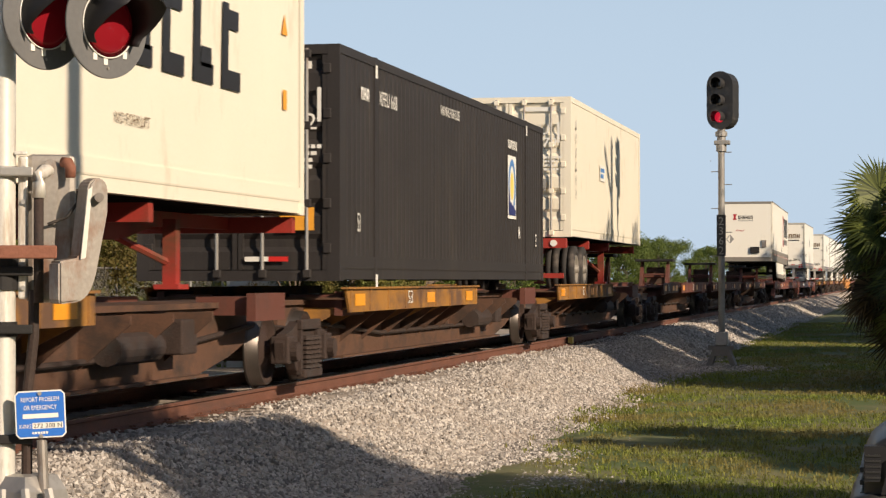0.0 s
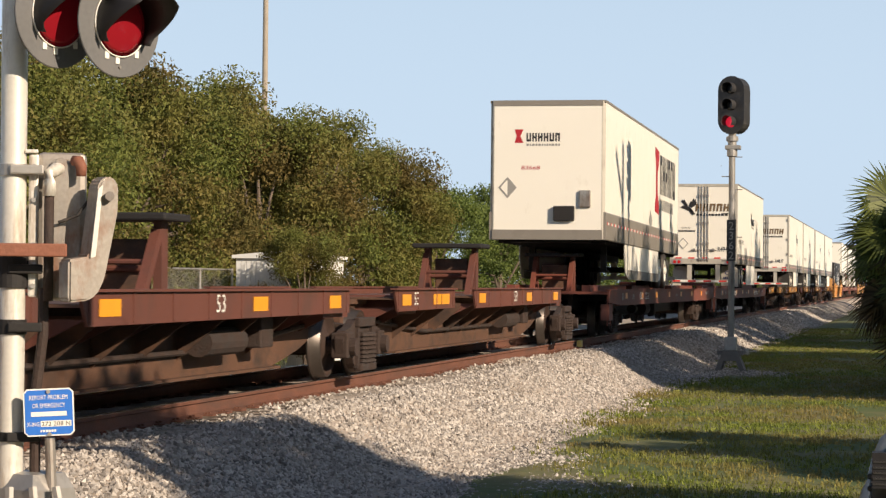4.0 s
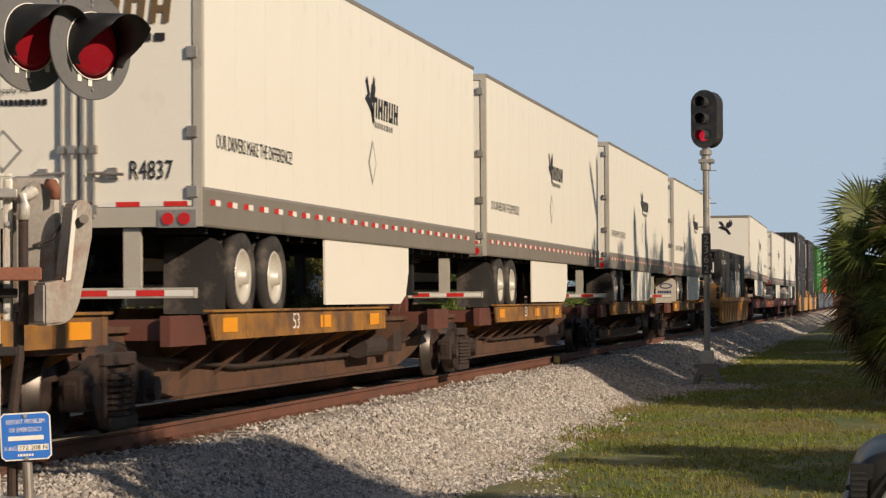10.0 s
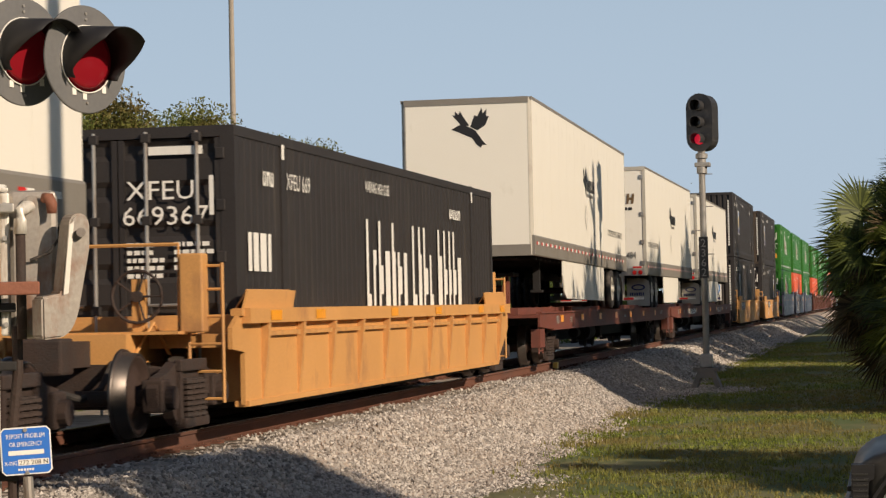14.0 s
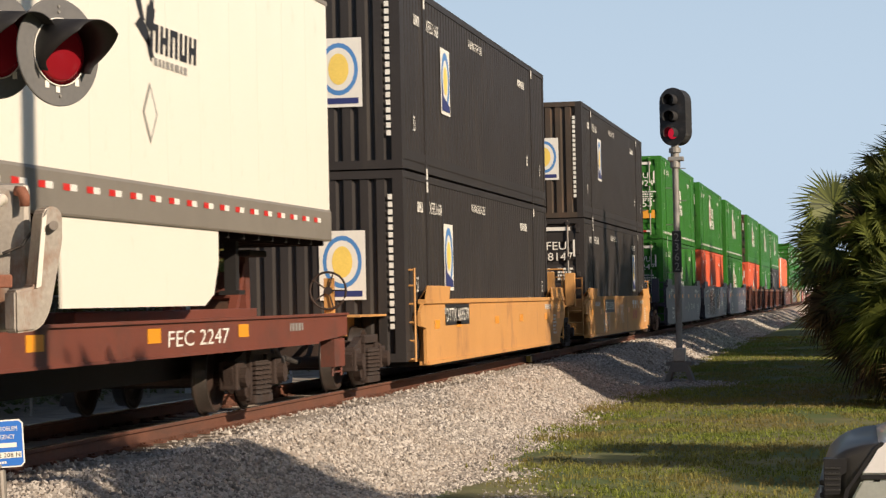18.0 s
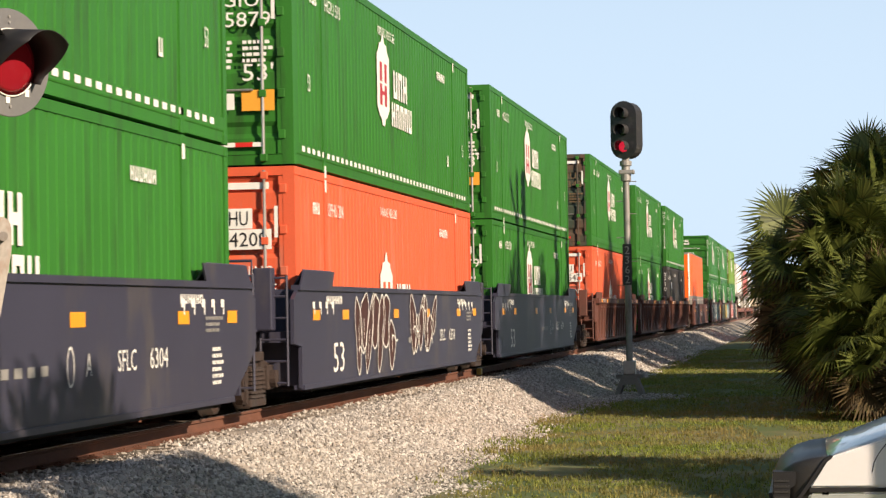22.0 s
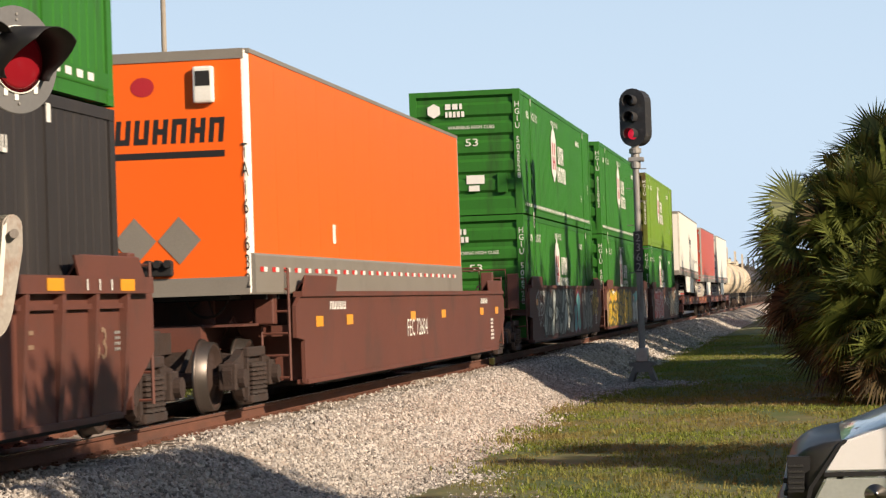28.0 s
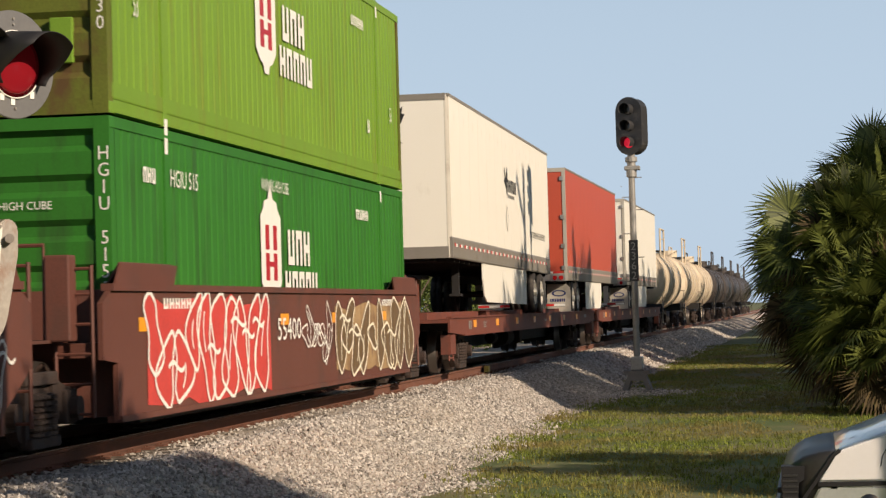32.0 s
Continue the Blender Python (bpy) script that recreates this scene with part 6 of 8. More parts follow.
# scrawl on the well cars
M["paintbrown"] = mat("thin brown spray paint", (0.06, 0.025, 0.022), 0.6, vary=0.2, scale=3)
M["paintteal"] = mat("teal spray paint", (0.14, 0.42, 0.36), 0.5, vary=0.2, scale=2, stain=(0.12, 0.2, 0.5), stain_amount=0.4, stain_scale=(1, 2, 2))
M["paintpink"] = mat("magenta spray paint", (0.30, 0.05, 0.14), 0.5, vary=0.2, scale=2)
M["paintolive"] = mat("dark olive spray paint", (0.10, 0.085, 0.02), 0.5, vary=0.3, scale=2)
M["paintred"] = mat("red spray paint", (0.55, 0.06, 0.05), 0.5, vary=0.2, scale=2)
M["paintyellow"] = mat("yellow spray paint", (0.62, 0.40, 0.03), 0.5, vary=0.2, scale=2, stain=(0.4, 0.24, 0.03), stain_amount=0.4, stain_scale=(1, 2, 2))
M["paintgrey"] = mat("silver spray paint", (0.27, 0.25, 0.22), 0.45, vary=0.3, scale=2, stain=(0.12, 0.1, 0.09), stain_amount=0.5, stain_scale=(1, 3, 3))
M["paintpale"] = mat("pale spray paint", (0.50, 0.52, 0.47), 0.5, vary=0.2, scale=2, stain=(0.22, 0.27, 0.25), stain_amount=0.4, stain_scale=(1, 2, 2))
def ground_coat(parent, x, y0, y1, z0, z1, paint, seed):
    """Uneven patch of spray paint that the letters stand on."""
    rnd = random.Random(seed)
    n = max(4, int((y1 - y0) / 0.45))
    low = [(y0 + (y1 - y0) * i / n + rnd.uniform(-0.08, 0.08), z0 + rnd.uniform(0.0, 0.10)) for i in range(n + 1)]
    high = [(y0 + (y1 - y0) * i / n + rnd.uniform(-0.08, 0.08), z1 - rnd.uniform(0.0, 0.16)) for i in range(n + 1)]
    decal("scrawl_ground", [[low[i], low[i + 1], high[i + 1], high[i]] for i in range(n)], SIDE, x - 0.0035, 0, 0, M[paint], parent)


xw = 1.439
M["painttan"] = mat("tan spray paint", (0.36, 0.24, 0.12), 0.55, vary=0.25, scale=2, stain=(0.14, 0.07, 0.04), stain_amount=0.4, stain_scale=(1, 2, 2))
ground_coat(P1, xw, 3.0, 9.6, 0.32, 1.50, "paintgrey", 61)
ground_coat(P1, xw, 12.1, 14.6, 0.34, 1.46, "paintgrey", 62)
ground_coat(P2, xw, 1.2, 2.2, 0.30, 1.50, "painttan", 63)
ground_coat(P2, xw, 2.2, 10.4, 0.30, 1.52, "paintyellow", 64)
ground_coat(P2, xw, 10.4, 11.0, 0.34, 1.50, "painttan", 65)
ground_coat(P2, xw, 11.2, 15.5, 0.34, 1.48, "paintteal", 66)
ground_coat(P3, xw, 2.3, 7.6, 0.30, 1.50, "paintred", 67)
ground_coat(P3, xw, 11.4, 16.6, 0.36, 1.42, "painttan", 68)
scrawl(D2, xw, 5.3, 6.9, 0.36, 0.86, None, "whiteink", 31, 0.5, 0.018, 0.06)
scrawl(D2, xw, 9.6, 10.6, 0.5, 1.05, None, "whiteink", 32, 0.5, 0.018, 0.06)
decal("brand_mark", [rect(13.2, 1.02, 13.75, 1.14), rect(13.4, 0.9, 13.55, 1.02), rect(13.9, 1.02, 14.45, 1.14), rect(14.1, 0.9, 14.25, 1.02), [(14.6, 1.14), (14.75, 1.14), (15.2, 0.9), (15.05, 0.9)]], SIDE, xw, 0, 0, M["whiteink"], D2)
decal("brand_stripe", [[(13.3 + k, 0.6), (13.5 + k, 0.6), (13.7 + k, 0.84), (13.5 + k, 0.84)] for k in (0, 0.45, 0.9)], SIDE, xw, 0, 0, M["redink"], D2)
scrawl(B2, xw, 5.0, 8.2, 0.34, 1.55, "paintbrown", "whiteink", 1, 0.9, 0.028, 0.08)
scrawl(B2, xw, 9.8, 12.4, 0.55, 1.55, "paintbrown", "whiteink", 2, 0.75, 0.028, 0.08)
scrawl(P1, xw, 1.6, 3.0, 0.6, 1.45, None, "whiteink", 21, 0.7, 0.03)
scrawl(P1, xw - 0.002, 3.0, 9.5, 0.34, 1.52, "paintgrey", "blackink", 13, 1.4, 0.06, 0.2)
scrawl(P1, xw + 0.003, 3.2, 9.4, 0.30, 1.53, "paintpale", "blackink", 3, 1.3, 0.09, 0.25)
scrawl(P1, xw, 9.8, 11.4, 0.32, 1.5, "paintteal", "paintpink", 4, 1.2, 0.05)
scrawl(P1, xw, 12.2, 14.4, 0.34, 1.5, "paintgrey", "blackink", 5, 1.1, 0.08, 0.25)
scrawl(P1, xw, 15.0, 16.6, 0.75, 1.48, None, "paintyellow", 25, 0.5, 0.05)
scrawl(P2, xw, 1.8, 10.4, 0.32, 1.53, "paintyellow", "paintolive", 6, 2.4, 0.09, 0.22)
scrawl(P2, xw + 0.004, 2.0, 10.4, 0.36, 1.50, None, "blackink", 36, 2.6, 0.035, 0.3)
scrawl(P2, xw, 11.0, 15.4, 0.34, 1.5, "paintpale", "paintgrey", 7, 1.9, 0.08, 0.2)
scrawl(P2, xw, 15.6, 17.8, 0.4, 1.46, None, "whiteink", 17, 0.5, 0.03)
scrawl(P3, xw, 2.2, 7.4, 0.3, 1.52, "paintred", "whiteink", 8, 1.0, 0.05, 0.2)
scrawl(P3, xw, 9.4, 11.0, 0.55, 1.4, None, "whiteink", 10, 0.5, 0.025)
scrawl(P3, xw, 11.4, 17.4, 0.34, 1.46, "goldink", "cream", 9, 1.1, 0.04)
letters("55400", 0.28, SIDE, xw + 0.006, 7.9, 0.92, M["whiteink"], P3, 1.3, "car_number")

# ---- the ground, the track and what stands beside it ----
GROUND = -1.98


def gravel_edge(y):
    """Where the gravel beside the track gives way to grass."""
    near = 0.6 * min(max((32 - y) / 10, 0), 1)
    if y < 22:
        return -3.7 + near
    return near + max(-3.7 - (y - 22) * 0.062, -5.3) + 2.2 * math.exp(-((y - 51.5) / 4.5) ** 2)


def height(x, y):
    d = abs(x - TRACK)
    top = RAIL - 0.20
    base = GROUND - 0.05
    if d < 1.75:
        return top
    if d < 3.25:
        k = (d - 1.75) / 1.5
        return top + (base - top) * (k * k * (3 - 2 * k) * 0.5 + k * 0.5)
    return base


bm = N()
xs = [-2500, -400, -120, -60, -30] + [TRACK + d for d in (-11, -9.9)] + [-5, -4, -3, -2, -1, 0, 1, 2, 3, 5, 8, 14, 30, 100, 500, 2500]
xs = sorted(set(xs))
ys = [-2500, -300, -60, -20, 0, 6] + [10 + i * 2 for i in range(46)] + [110, 130, 160, 200, 300, 500, 1000, 4000]
grid = [[bm.verts.new((x, y, GROUND + (0.05 * noise.noise(Vector((x * 0.4, y * 0.2, 0))) if abs(x) < 60 and 0 < y < 300 else 0) - (0.1 if abs(x - TRACK) < 3.5 or -10.0 < x - TRACK < 0 else 0))) for x in xs] for y in ys]
for j in range(len(ys) - 1):
    for i in range(len(xs) - 1):
        bm.faces.new((grid[j][i], grid[j][i + 1], grid[j + 1][i + 1], grid[j + 1][i]))


def ground_mat():
    m = mat("dry sandy grass ground", (0.18, 0.16, 0.07), 0.95, vary=0.3, scale=0.8, bump=0.4, grain=9, stain=(0.08, 0.115, 0.028), stain_amount=0.75, stain_scale=(0.5, 0.35, 1))
    return m


ground = part("ground", bm, ground_mat())
tagged(ground, "sandy ground with sparse grass beside the railway", "ground", kind="structure")

# ballast: shoulder, slope and the gravel apron in front of it
bm = N()
ys = [-60 + i * 4 for i in range(16)] + [6 + i * 1.0 for i in range(90)] + [100 + i * 10 for i in range(30)]
prof_left = [-10.0, -7.0, -5.0, -3.4, -3.0, -2.5, -2.0, -1.75]
prof_right = [1.75, 1.95, 2.2, 2.5, 2.8, 3.1]
rows = []
for y in ys:
    edge = gravel_edge(y)
    line = [TRACK + d for d in prof_left] + [TRACK - 0.8, TRACK, TRACK + 0.8] + [TRACK + d for d in prof_right]
    for k in range(1, 7):
        line.append(TRACK + 3.1 + (edge + 0.25 - TRACK - 3.1) * k / 6)
    rows.append([bm.verts.new((x, y, height(x, y) + 0.05 * noise.noise(Vector((x * 0.9, y * 0.5, 3))) + (0.03 if i < len(line) - 1 else -0.06))) for i, x in enumerate(line)])
for a, b in zip(rows, rows[1:]):
    for i in range(len(a) - 1):
        bm.faces.new((a[i], a[i + 1], b[i + 1], b[i]))
M["ballast"] = mat("grey limestone ballast bed", (0.40, 0.335, 0.275), 0.95, vary=0.35, scale=2, bump=0.8, grain=26, stain=(0.2, 0.17, 0.13), stain_amount=0.4, stain_scale=(1, 0.6, 1))
ballast = part("ballast_bed", bm, M["ballast"])
tagged(ballast, "grey limestone ballast bed under the track", "ballast", kind="structure")

# loose stones over the visible slope and apron
def stones(name, count, zone, size, seed, material, sink=0.3):
    r = np.random.default_rng(seed)
    base = np.array([(1, 0, 0), (-1, 0, 0), (0, 1, 0), (0, -1, 0), (0, 0, 1), (0, 0, -1)], float)
    tri = np.array([(0, 2, 4), (2, 1, 4), (1, 3, 4), (3, 0, 4), (2, 0, 5), (1, 2, 5), (3, 1, 5), (0, 3, 5)])
    pts = zone(r, count)
    n = len(pts)
    s = size[0] + (size[1] - size[0]) * r.random((n, 1, 1)) ** 2
    shape = base[None] * (0.65 + 0.7 * r.random((n, 6, 1))) * s
    q = r.normal(size=(n, 4))
    q /= np.linalg.norm(q, axis=1)[:, None]
    w, x, y, z = q.T
    rot = np.stack([1 - 2 * (y * y + z * z), 2 * (x * y - z * w), 2 * (x * z + y * w), 2 * (x * y + z * w), 1 - 2 * (x * x + z * z), 2 * (y * z - x * w),
                    2 * (x * z - y * w), 2 * (y * z + x * w), 1 - 2 * (x * x + y * y)], -1).reshape(n, 3, 3)
    v = np.einsum("nij,nkj->nki", rot, shape) + pts[:, None, :]
    v[:, :, 2] += (s[:, :, 0] * (1 - 2 * sink) * 0.5)
    f = (tri[None] + (np.arange(n) * 6)[:, None, None]).reshape(-1, 3)
    return from_arrays(name, v.reshape(-1, 3), f, material)


def zone_near(r, n):
    y = 13 + 50 * r.random(n) ** 1.5
    x = TRACK + 0.85 + (r.random(n)) * 6.2
    x = np.where((x < TRACK + 1.45) & (r.random(n) < 0.8), x + 1.6, x)
    e = np.array([gravel_edge(b) for b in y]) + r.normal(size=n) * 0.3
    keep = x < e
    x, y = x[keep], y[keep]
    z = np.array([height(a, b) + 0.05 * noise.noise(Vector((a * 0.9, b * 0.5, 3))) + 0.03 for a, b in zip(x, y)])
    return np.stack([x, y, z], -1)


def zone_far(r, n):
    y = 60 + 110 * r.random(n)
    x = TRACK + 0.85 + r.random(n) * 2.6
    z = np.array([height(a, b) + 0.03 for a, b in zip(x, y)])
    return np.stack([x, y, z], -1)


M["stone"] = island_mat("limestone ballast stone", (0.16, 0.145, 0.13), (0.61, 0.56, 0.505), 0.9, patch=0.4, patch_scale=0.8, patch_color=(0.36, 0.315, 0.27))
g = stones("gravel", 170000, zone_near, (0.012, 0.036), 5, M["stone"])
tagged(g, "loose grey-white limestone ballast stones", "gravel", kind="stuff")
g = stones("gravel", 16000, zone_far, (0.03, 0.06), 6, M["stone"])
tagged(g, "loose grey-white limestone ballast stones", "gravel", kind="stuff")

# grass
def grass(name, count, zone, tall, seed, material, blades=4, width=0.012):
    r = np.random.default_rng(seed)
    p = zone(r, count)
    n = len(p)
    a = r.random((n, blades)) * 2 * np.pi
    h = (tall[0] + (tall[1] - tall[0]) * r.random((n, 1)) ** 2) * (0.6 + 0.6 * r.random((n, blades)))
    lean = 0.5 + 0.9 * r.random((n, blades))
    d = np.stack([np.cos(a), np.sin(a)], -1)
    side = np.stack([-np.sin(a), np.cos(a)], -1)
    root = p[:, None, :2] + 0.03 * d
    tip = root + d * (h * lean)[..., None]
    mid = root + d * (h * lean * 0.35)[..., None]
    wv = side * width
    z0 = p[:, None, 2] + 0 * h
    v = np.empty((n, blades, 5, 3))
    v[:, :, 0, :2], v[:, :, 0, 2] = root - wv, z0 - 0.02
    v[:, :, 1, :2], v[:, :, 1, 2] = root + wv, z0 - 0.02
    v[:, :, 2, :2], v[:, :, 2, 2] = mid - wv * 0.7, z0 + h * 0.7
    v[:, :, 3, :2], v[:, :, 3, 2] = mid + wv * 0.7, z0 + h * 0.7
    v[:, :, 4, :2], v[:, :, 4, 2] = tip, z0 + h
    k = (np.arange(n * blades) * 5)[:, None]
    f4 = (np.array([0, 1, 3, 2])[None] + k).tolist()
    f3 = (np.array([2, 3, 4])[None] + k).tolist()
    return from_arrays(name, v.reshape(-1, 3), f4 + f3, material)


def zone_grass(r, n):
    y = 12 + 95 * r.random(n) ** 1.7
    x = -6.2 + 10.5 * r.random(n)
    e = np.array([gravel_edge(b) + 0.9 * noise.noise(Vector((b * 0.5, 2.0, 5.0))) for b in y]) + r.normal(size=n) * 0.3
    patch = np.array([noise.noise(Vector((a * 0.8, b * 0.35, 9))) for a, b in zip(x, y)])
    keep = (x > e) & (patch > -0.12 - 0.35 * r.random(n))
    x, y = x[keep], y[keep]
    z = np.array([GROUND + 0.05 * noise.noise(Vector((a * 0.4, b * 0.2, 0))) for a, b in zip(x, y)])
    return np.stack([x, y, z], -1)


M["grass"] = island_mat("sparse grass", (0.085, 0.12, 0.020), (0.29, 0.335, 0.064), 0.7, translucent=0.3, patch=0.7, patch_scale=0.45, patch_color=(0.30, 0.215, 0.095))
g = grass("grass", 105000, zone_grass, (0.015, 0.075), 7, M["grass"], width=0.007)
tagged(g, "sparse yellow-green grass on sandy ground", "grass", kind="stuff")

# rails and ties
def rail_outline(c):
    return [(c - 0.07, -0.172), (c + 0.07, -0.172), (c + 0.07, -0.160), (c + 0.012, -0.140), (c + 0.009, -0.045), (c + 0.035, -0.033), (c + 0.036, -0.006), (c + 0.028, 0.0),
            (c - 0.028, 0.0), (c - 0.036, -0.006), (c - 0.035, -0.033), (c - 0.009, -0.045), (c - 0.012, -0.140), (c - 0.07, -0.160)]


track = thing("railway_track", "rusty steel rails on timber ties in ballast", "track", m=pose(TRACK, 0, RAIL))
tagged(track, kind="structure")
for c in (0.755, -0.755):
    bm = N()
    prism(bm, rail_outline(c), "y", -60, 400)
    r = part("rail", bm, M["rail"], track, "rusty steel rail")
    bm = N()
    box(bm, c - 0.027, c + 0.027, -60, 400, -0.002, 0.003)
    part("rail_head", bm, M["railtop"], r, "polished running surface")
for i in range(110):
    y = 12 + i * 0.53
    shared("tie", "tie", lambda bm: box(bm, -1.3, 1.3, -0.11, 0.11, -0.30, -0.172, 0.01), M["tie"], track, pose(random.uniform(-0.03, 0.03), y, random.uniform(-0.006, 0.004), 0, 0, random.uniform(-1, 1)))
    for c in (0.755, -0.755):
        def plate(bm):
            box(bm, -0.17, 0.17, -0.09, 0.09, -0.176, -0.155)
            for a, b in ((-0.09, -0.05), (0.09, 0.05)):
                box(bm, a - 0.015, a + 0.015, b - 0.012, b + 0.012, -0.16, -0.135)
                box(bm, a - 0.015, a + 0.015, -b - 0.012, -b + 0.012, -0.16, -0.135)
        shared("tie_plate", "plate", plate, M["rail"], track, pose(c, y, 0))
bm = N()
for i in range(110, 560):
    y = 12 + i * 0.53
    box(bm, -1.3, 1.3, y - 0.11, y + 0.11, -0.30, -0.172)
tagged(part("far_ties", bm, M["tie"], track), kind="stuff")

# ---- trees behind the track ----
def leaf_cloud(r, blobs, per, size, droop=0.25):
    """Leaves on the skin of many overlapping clumps: arrays of verts and quads."""
    vs = []
    for (cx, cy, cz, rad) in blobs:
        n = int(per * rad * rad)
        d = r.normal(size=(n, 3))
        d /= np.linalg.norm(d, axis=1)[:, None]
        rr = rad * (0.40 + 0.85 * r.random((n, 1)) ** 1.3)
        p = d * rr * np.array([1, 1, 0.8]) + np.array([cx, cy, cz])
        s = size * (0.6 + 0.8 * r.random((n, 1)))
        a = r.normal(size=(n, 3)) + d * 0.3
        a[:, 2] -= droop
        a /= np.linalg.norm(a, axis=1)[:, None]
        b = np.cross(a, r.normal(size=(n, 3)))
        b /= np.linalg.norm(b, axis=1)[:, None]
        vs.append(np.stack([p - a * s, p - b * s * 0.45, p + a * s, p + b * s * 0.45], 1))
    v = np.concatenate(vs).reshape(-1, 3)
    f = np.arange(len(v)).reshape(-1, 4)
    return v, f


M["leaf"] = island_mat("oak leaf", (0.078, 0.10, 0.023), (0.195, 0.225, 0.05), 0.65, 0.25, 0.3, patch=0.8, patch_scale=0.55, patch_color=(0.20, 0.155, 0.045))
M["leafbrown"] = island_mat("browning oak leaf", (0.10, 0.078, 0.022), (0.20, 0.145, 0.045), 0.7, 0.25, 0.3, patch=0.6, patch_scale=0.9, patch_color=(0.09, 0.10, 0.03))
M["leafbush"] = island_mat("broad green leaf", (0.08, 0.115, 0.025), (0.21, 0.26, 0.058), 0.6, 0.3, 0.3, patch=0.6, patch_scale=0.8, patch_color=(0.05, 0.08, 0.018))


def tree(label, tall, wide, seed, leaf="leaf", mix=0.4, leaf_size=0.062, per=2300, low=0.10):
    r = np.random.default_rng(seed)
    rnd = random.Random(seed)
    t = thing("tree", label, "tree", "trees behind the track")
    bm = N()
    lean = rnd.uniform(-0.3, 0.3)
    trunk = [(0, 0, -0.1), (lean * 0.3, 0.05, tall * 0.2), (lean, 0.1, tall * 0.45), (lean * 1.2, 0, tall * 0.75)]
    tube(bm, trunk, [0.2, 0.16, 0.11, 0.03], 8)
    blobs, brown = [], []
    n = 34
    for i in range(n):
        a, h = rnd.uniform(0, 2 * math.pi), low + (1 - low) * (i + rnd.random()) / n
        reach = wide * 0.5 * math.sqrt(max(0.08, 1 - (2 * (h - low) / (1 - low) - 0.9) ** 2 * 0.75)) * rnd.uniform(0.55, 1.05)
        c = (math.cos(a) * reach + lean, math.sin(a) * reach, tall * h * 0.95)
        rad = rnd.uniform(0.45, 0.95) * wide / 5
        (brown if rnd.random() < mix * (0.4 + h * 0.9) else blobs).append((*c, rad))
        if i % 3 == 0:
            base = Vector(trunk[1]).lerp(Vector(trunk[2]), rnd.random())
            tube(bm, [base, base.lerp(Vector(c), 0.5) + Vector((0, 0, 0.2)), c], [0.07, 0.045, 0.015], 6)
    part("trunk", bm, M["bark"], t)
    crown = None
    if blobs:
        v, f = leaf_cloud(r, blobs, per, leaf_size)
        crown = from_arrays("crown", v, f, M[leaf], t)
    if brown:
        v, f = leaf_cloud(r, brown, per, leaf_size)
        from_arrays("crown", v, f, M["leafbrown"], t)
    return t


oaks = [tree("dense oak with green and browning leaves", 8.0, 6.5, 11, mix=0.32), tree("dense oak with green and browning leaves", 7.6, 6.0, 12, mix=0.22),
        tree("dark green leafy oak", 7.8, 6.4, 13, mix=0.12), tree("green broad-leaved bush tree", 6.2, 5.0, 14, "leafbush", 0.05, 0.068, 1700, low=0.06)]
spots = [(-17.5, 42, 0, 0.90), (-19.5, 47, 0, 1.0), (-18.5, 52, 0, 0.98), (-21.5, 56, 1, 1.02), (-19.5, 60, 0, 0.96), (-18.8, 65.5, 2, 0.98), (-21.5, 70, 2, 1.08), (-19.2, 73, 2, 0.95), (-22.5, 78, 1, 1.05),
         (-19.6, 81, 2, 0.92), (-21, 88, 1, 1.0), (-19, 93, 3, 0.95), (-21, 99, 3, 1.05), (-18.8, 105, 3, 1.0), (-21.5, 111, 3, 1.12), (-19.5, 118, 3, 1.0), (-21, 126, 3, 1.05), (-19, 135, 3, 1.0),
         (-21, 146, 3, 1.0), (-19.5, 158, 3, 0.95), (-20.5, 172, 3, 0.95), (-19.5, 188, 3, 0.9), (-20.5, 206, 3, 0.95), (-19.0, 226, 3, 0.9), (-20.5, 250, 3, 0.95), (-18.5, 276, 3, 1.0), (-17, 305, 3, 1.1), (-15, 335, 3, 1.2),
         (-26, 62, 1, 1.05), (-27, 84, 2, 1.0), (-17, 36, 1, 0.95), (-26, 48, 1, 1.0), (-13.1, 49.3, 2, 0.44)]
first = {}
for i, (x, y, k, s) in enumerate(spots):
    s *= 0.88 if y < 58 else 0.96
    m = pose(x, y, GROUND, 0, 0, (i * 67) % 360)
    if k not in first:
        ob = oaks[k]
        ob.matrix_basis = m
        first[k] = True
    else:
        ob = copy_thing(oaks[k], m)
    ob.scale = (s, s, s * (0.97 + 0.06 * ((i * 7) % 5) / 5))

# low undergrowth under the trees
r = np.random.default_rng(3)
bl = [(-16.2 - 3 * r.random(), 34 + 150 * r.random() ** 1.3, GROUND + 0.35 + 0.3 * r.random(), 0.6 + 0.5 * r.random()) for _ in range(120)]
v, f = leaf_cloud(r, bl, 150, 0.12)
tagged(from_arrays("undergrowth", v, f, M["leafbush"]), "low green undergrowth at the foot of the trees", "shrubs", kind="stuff")

# utility pole behind the trees
pole = thing("utility_pole", "tall grey weathered wooden utility pole", "utility pole", m=pose(-25.6, 89.5, GROUND))
bm = N()
tube(bm, [(0, 0, -0.3), (0, 0, 8), (0.02, 0, 21)], [0.13, 0.12, 0.09], 12)
part("pole_shaft", bm, M["wood"], pole)
bm = N()
box(bm, -1.2, 1.2, -0.06, 0.06, 20.0, 20.14)
part("cross_arm", bm, M["wood"], pole)

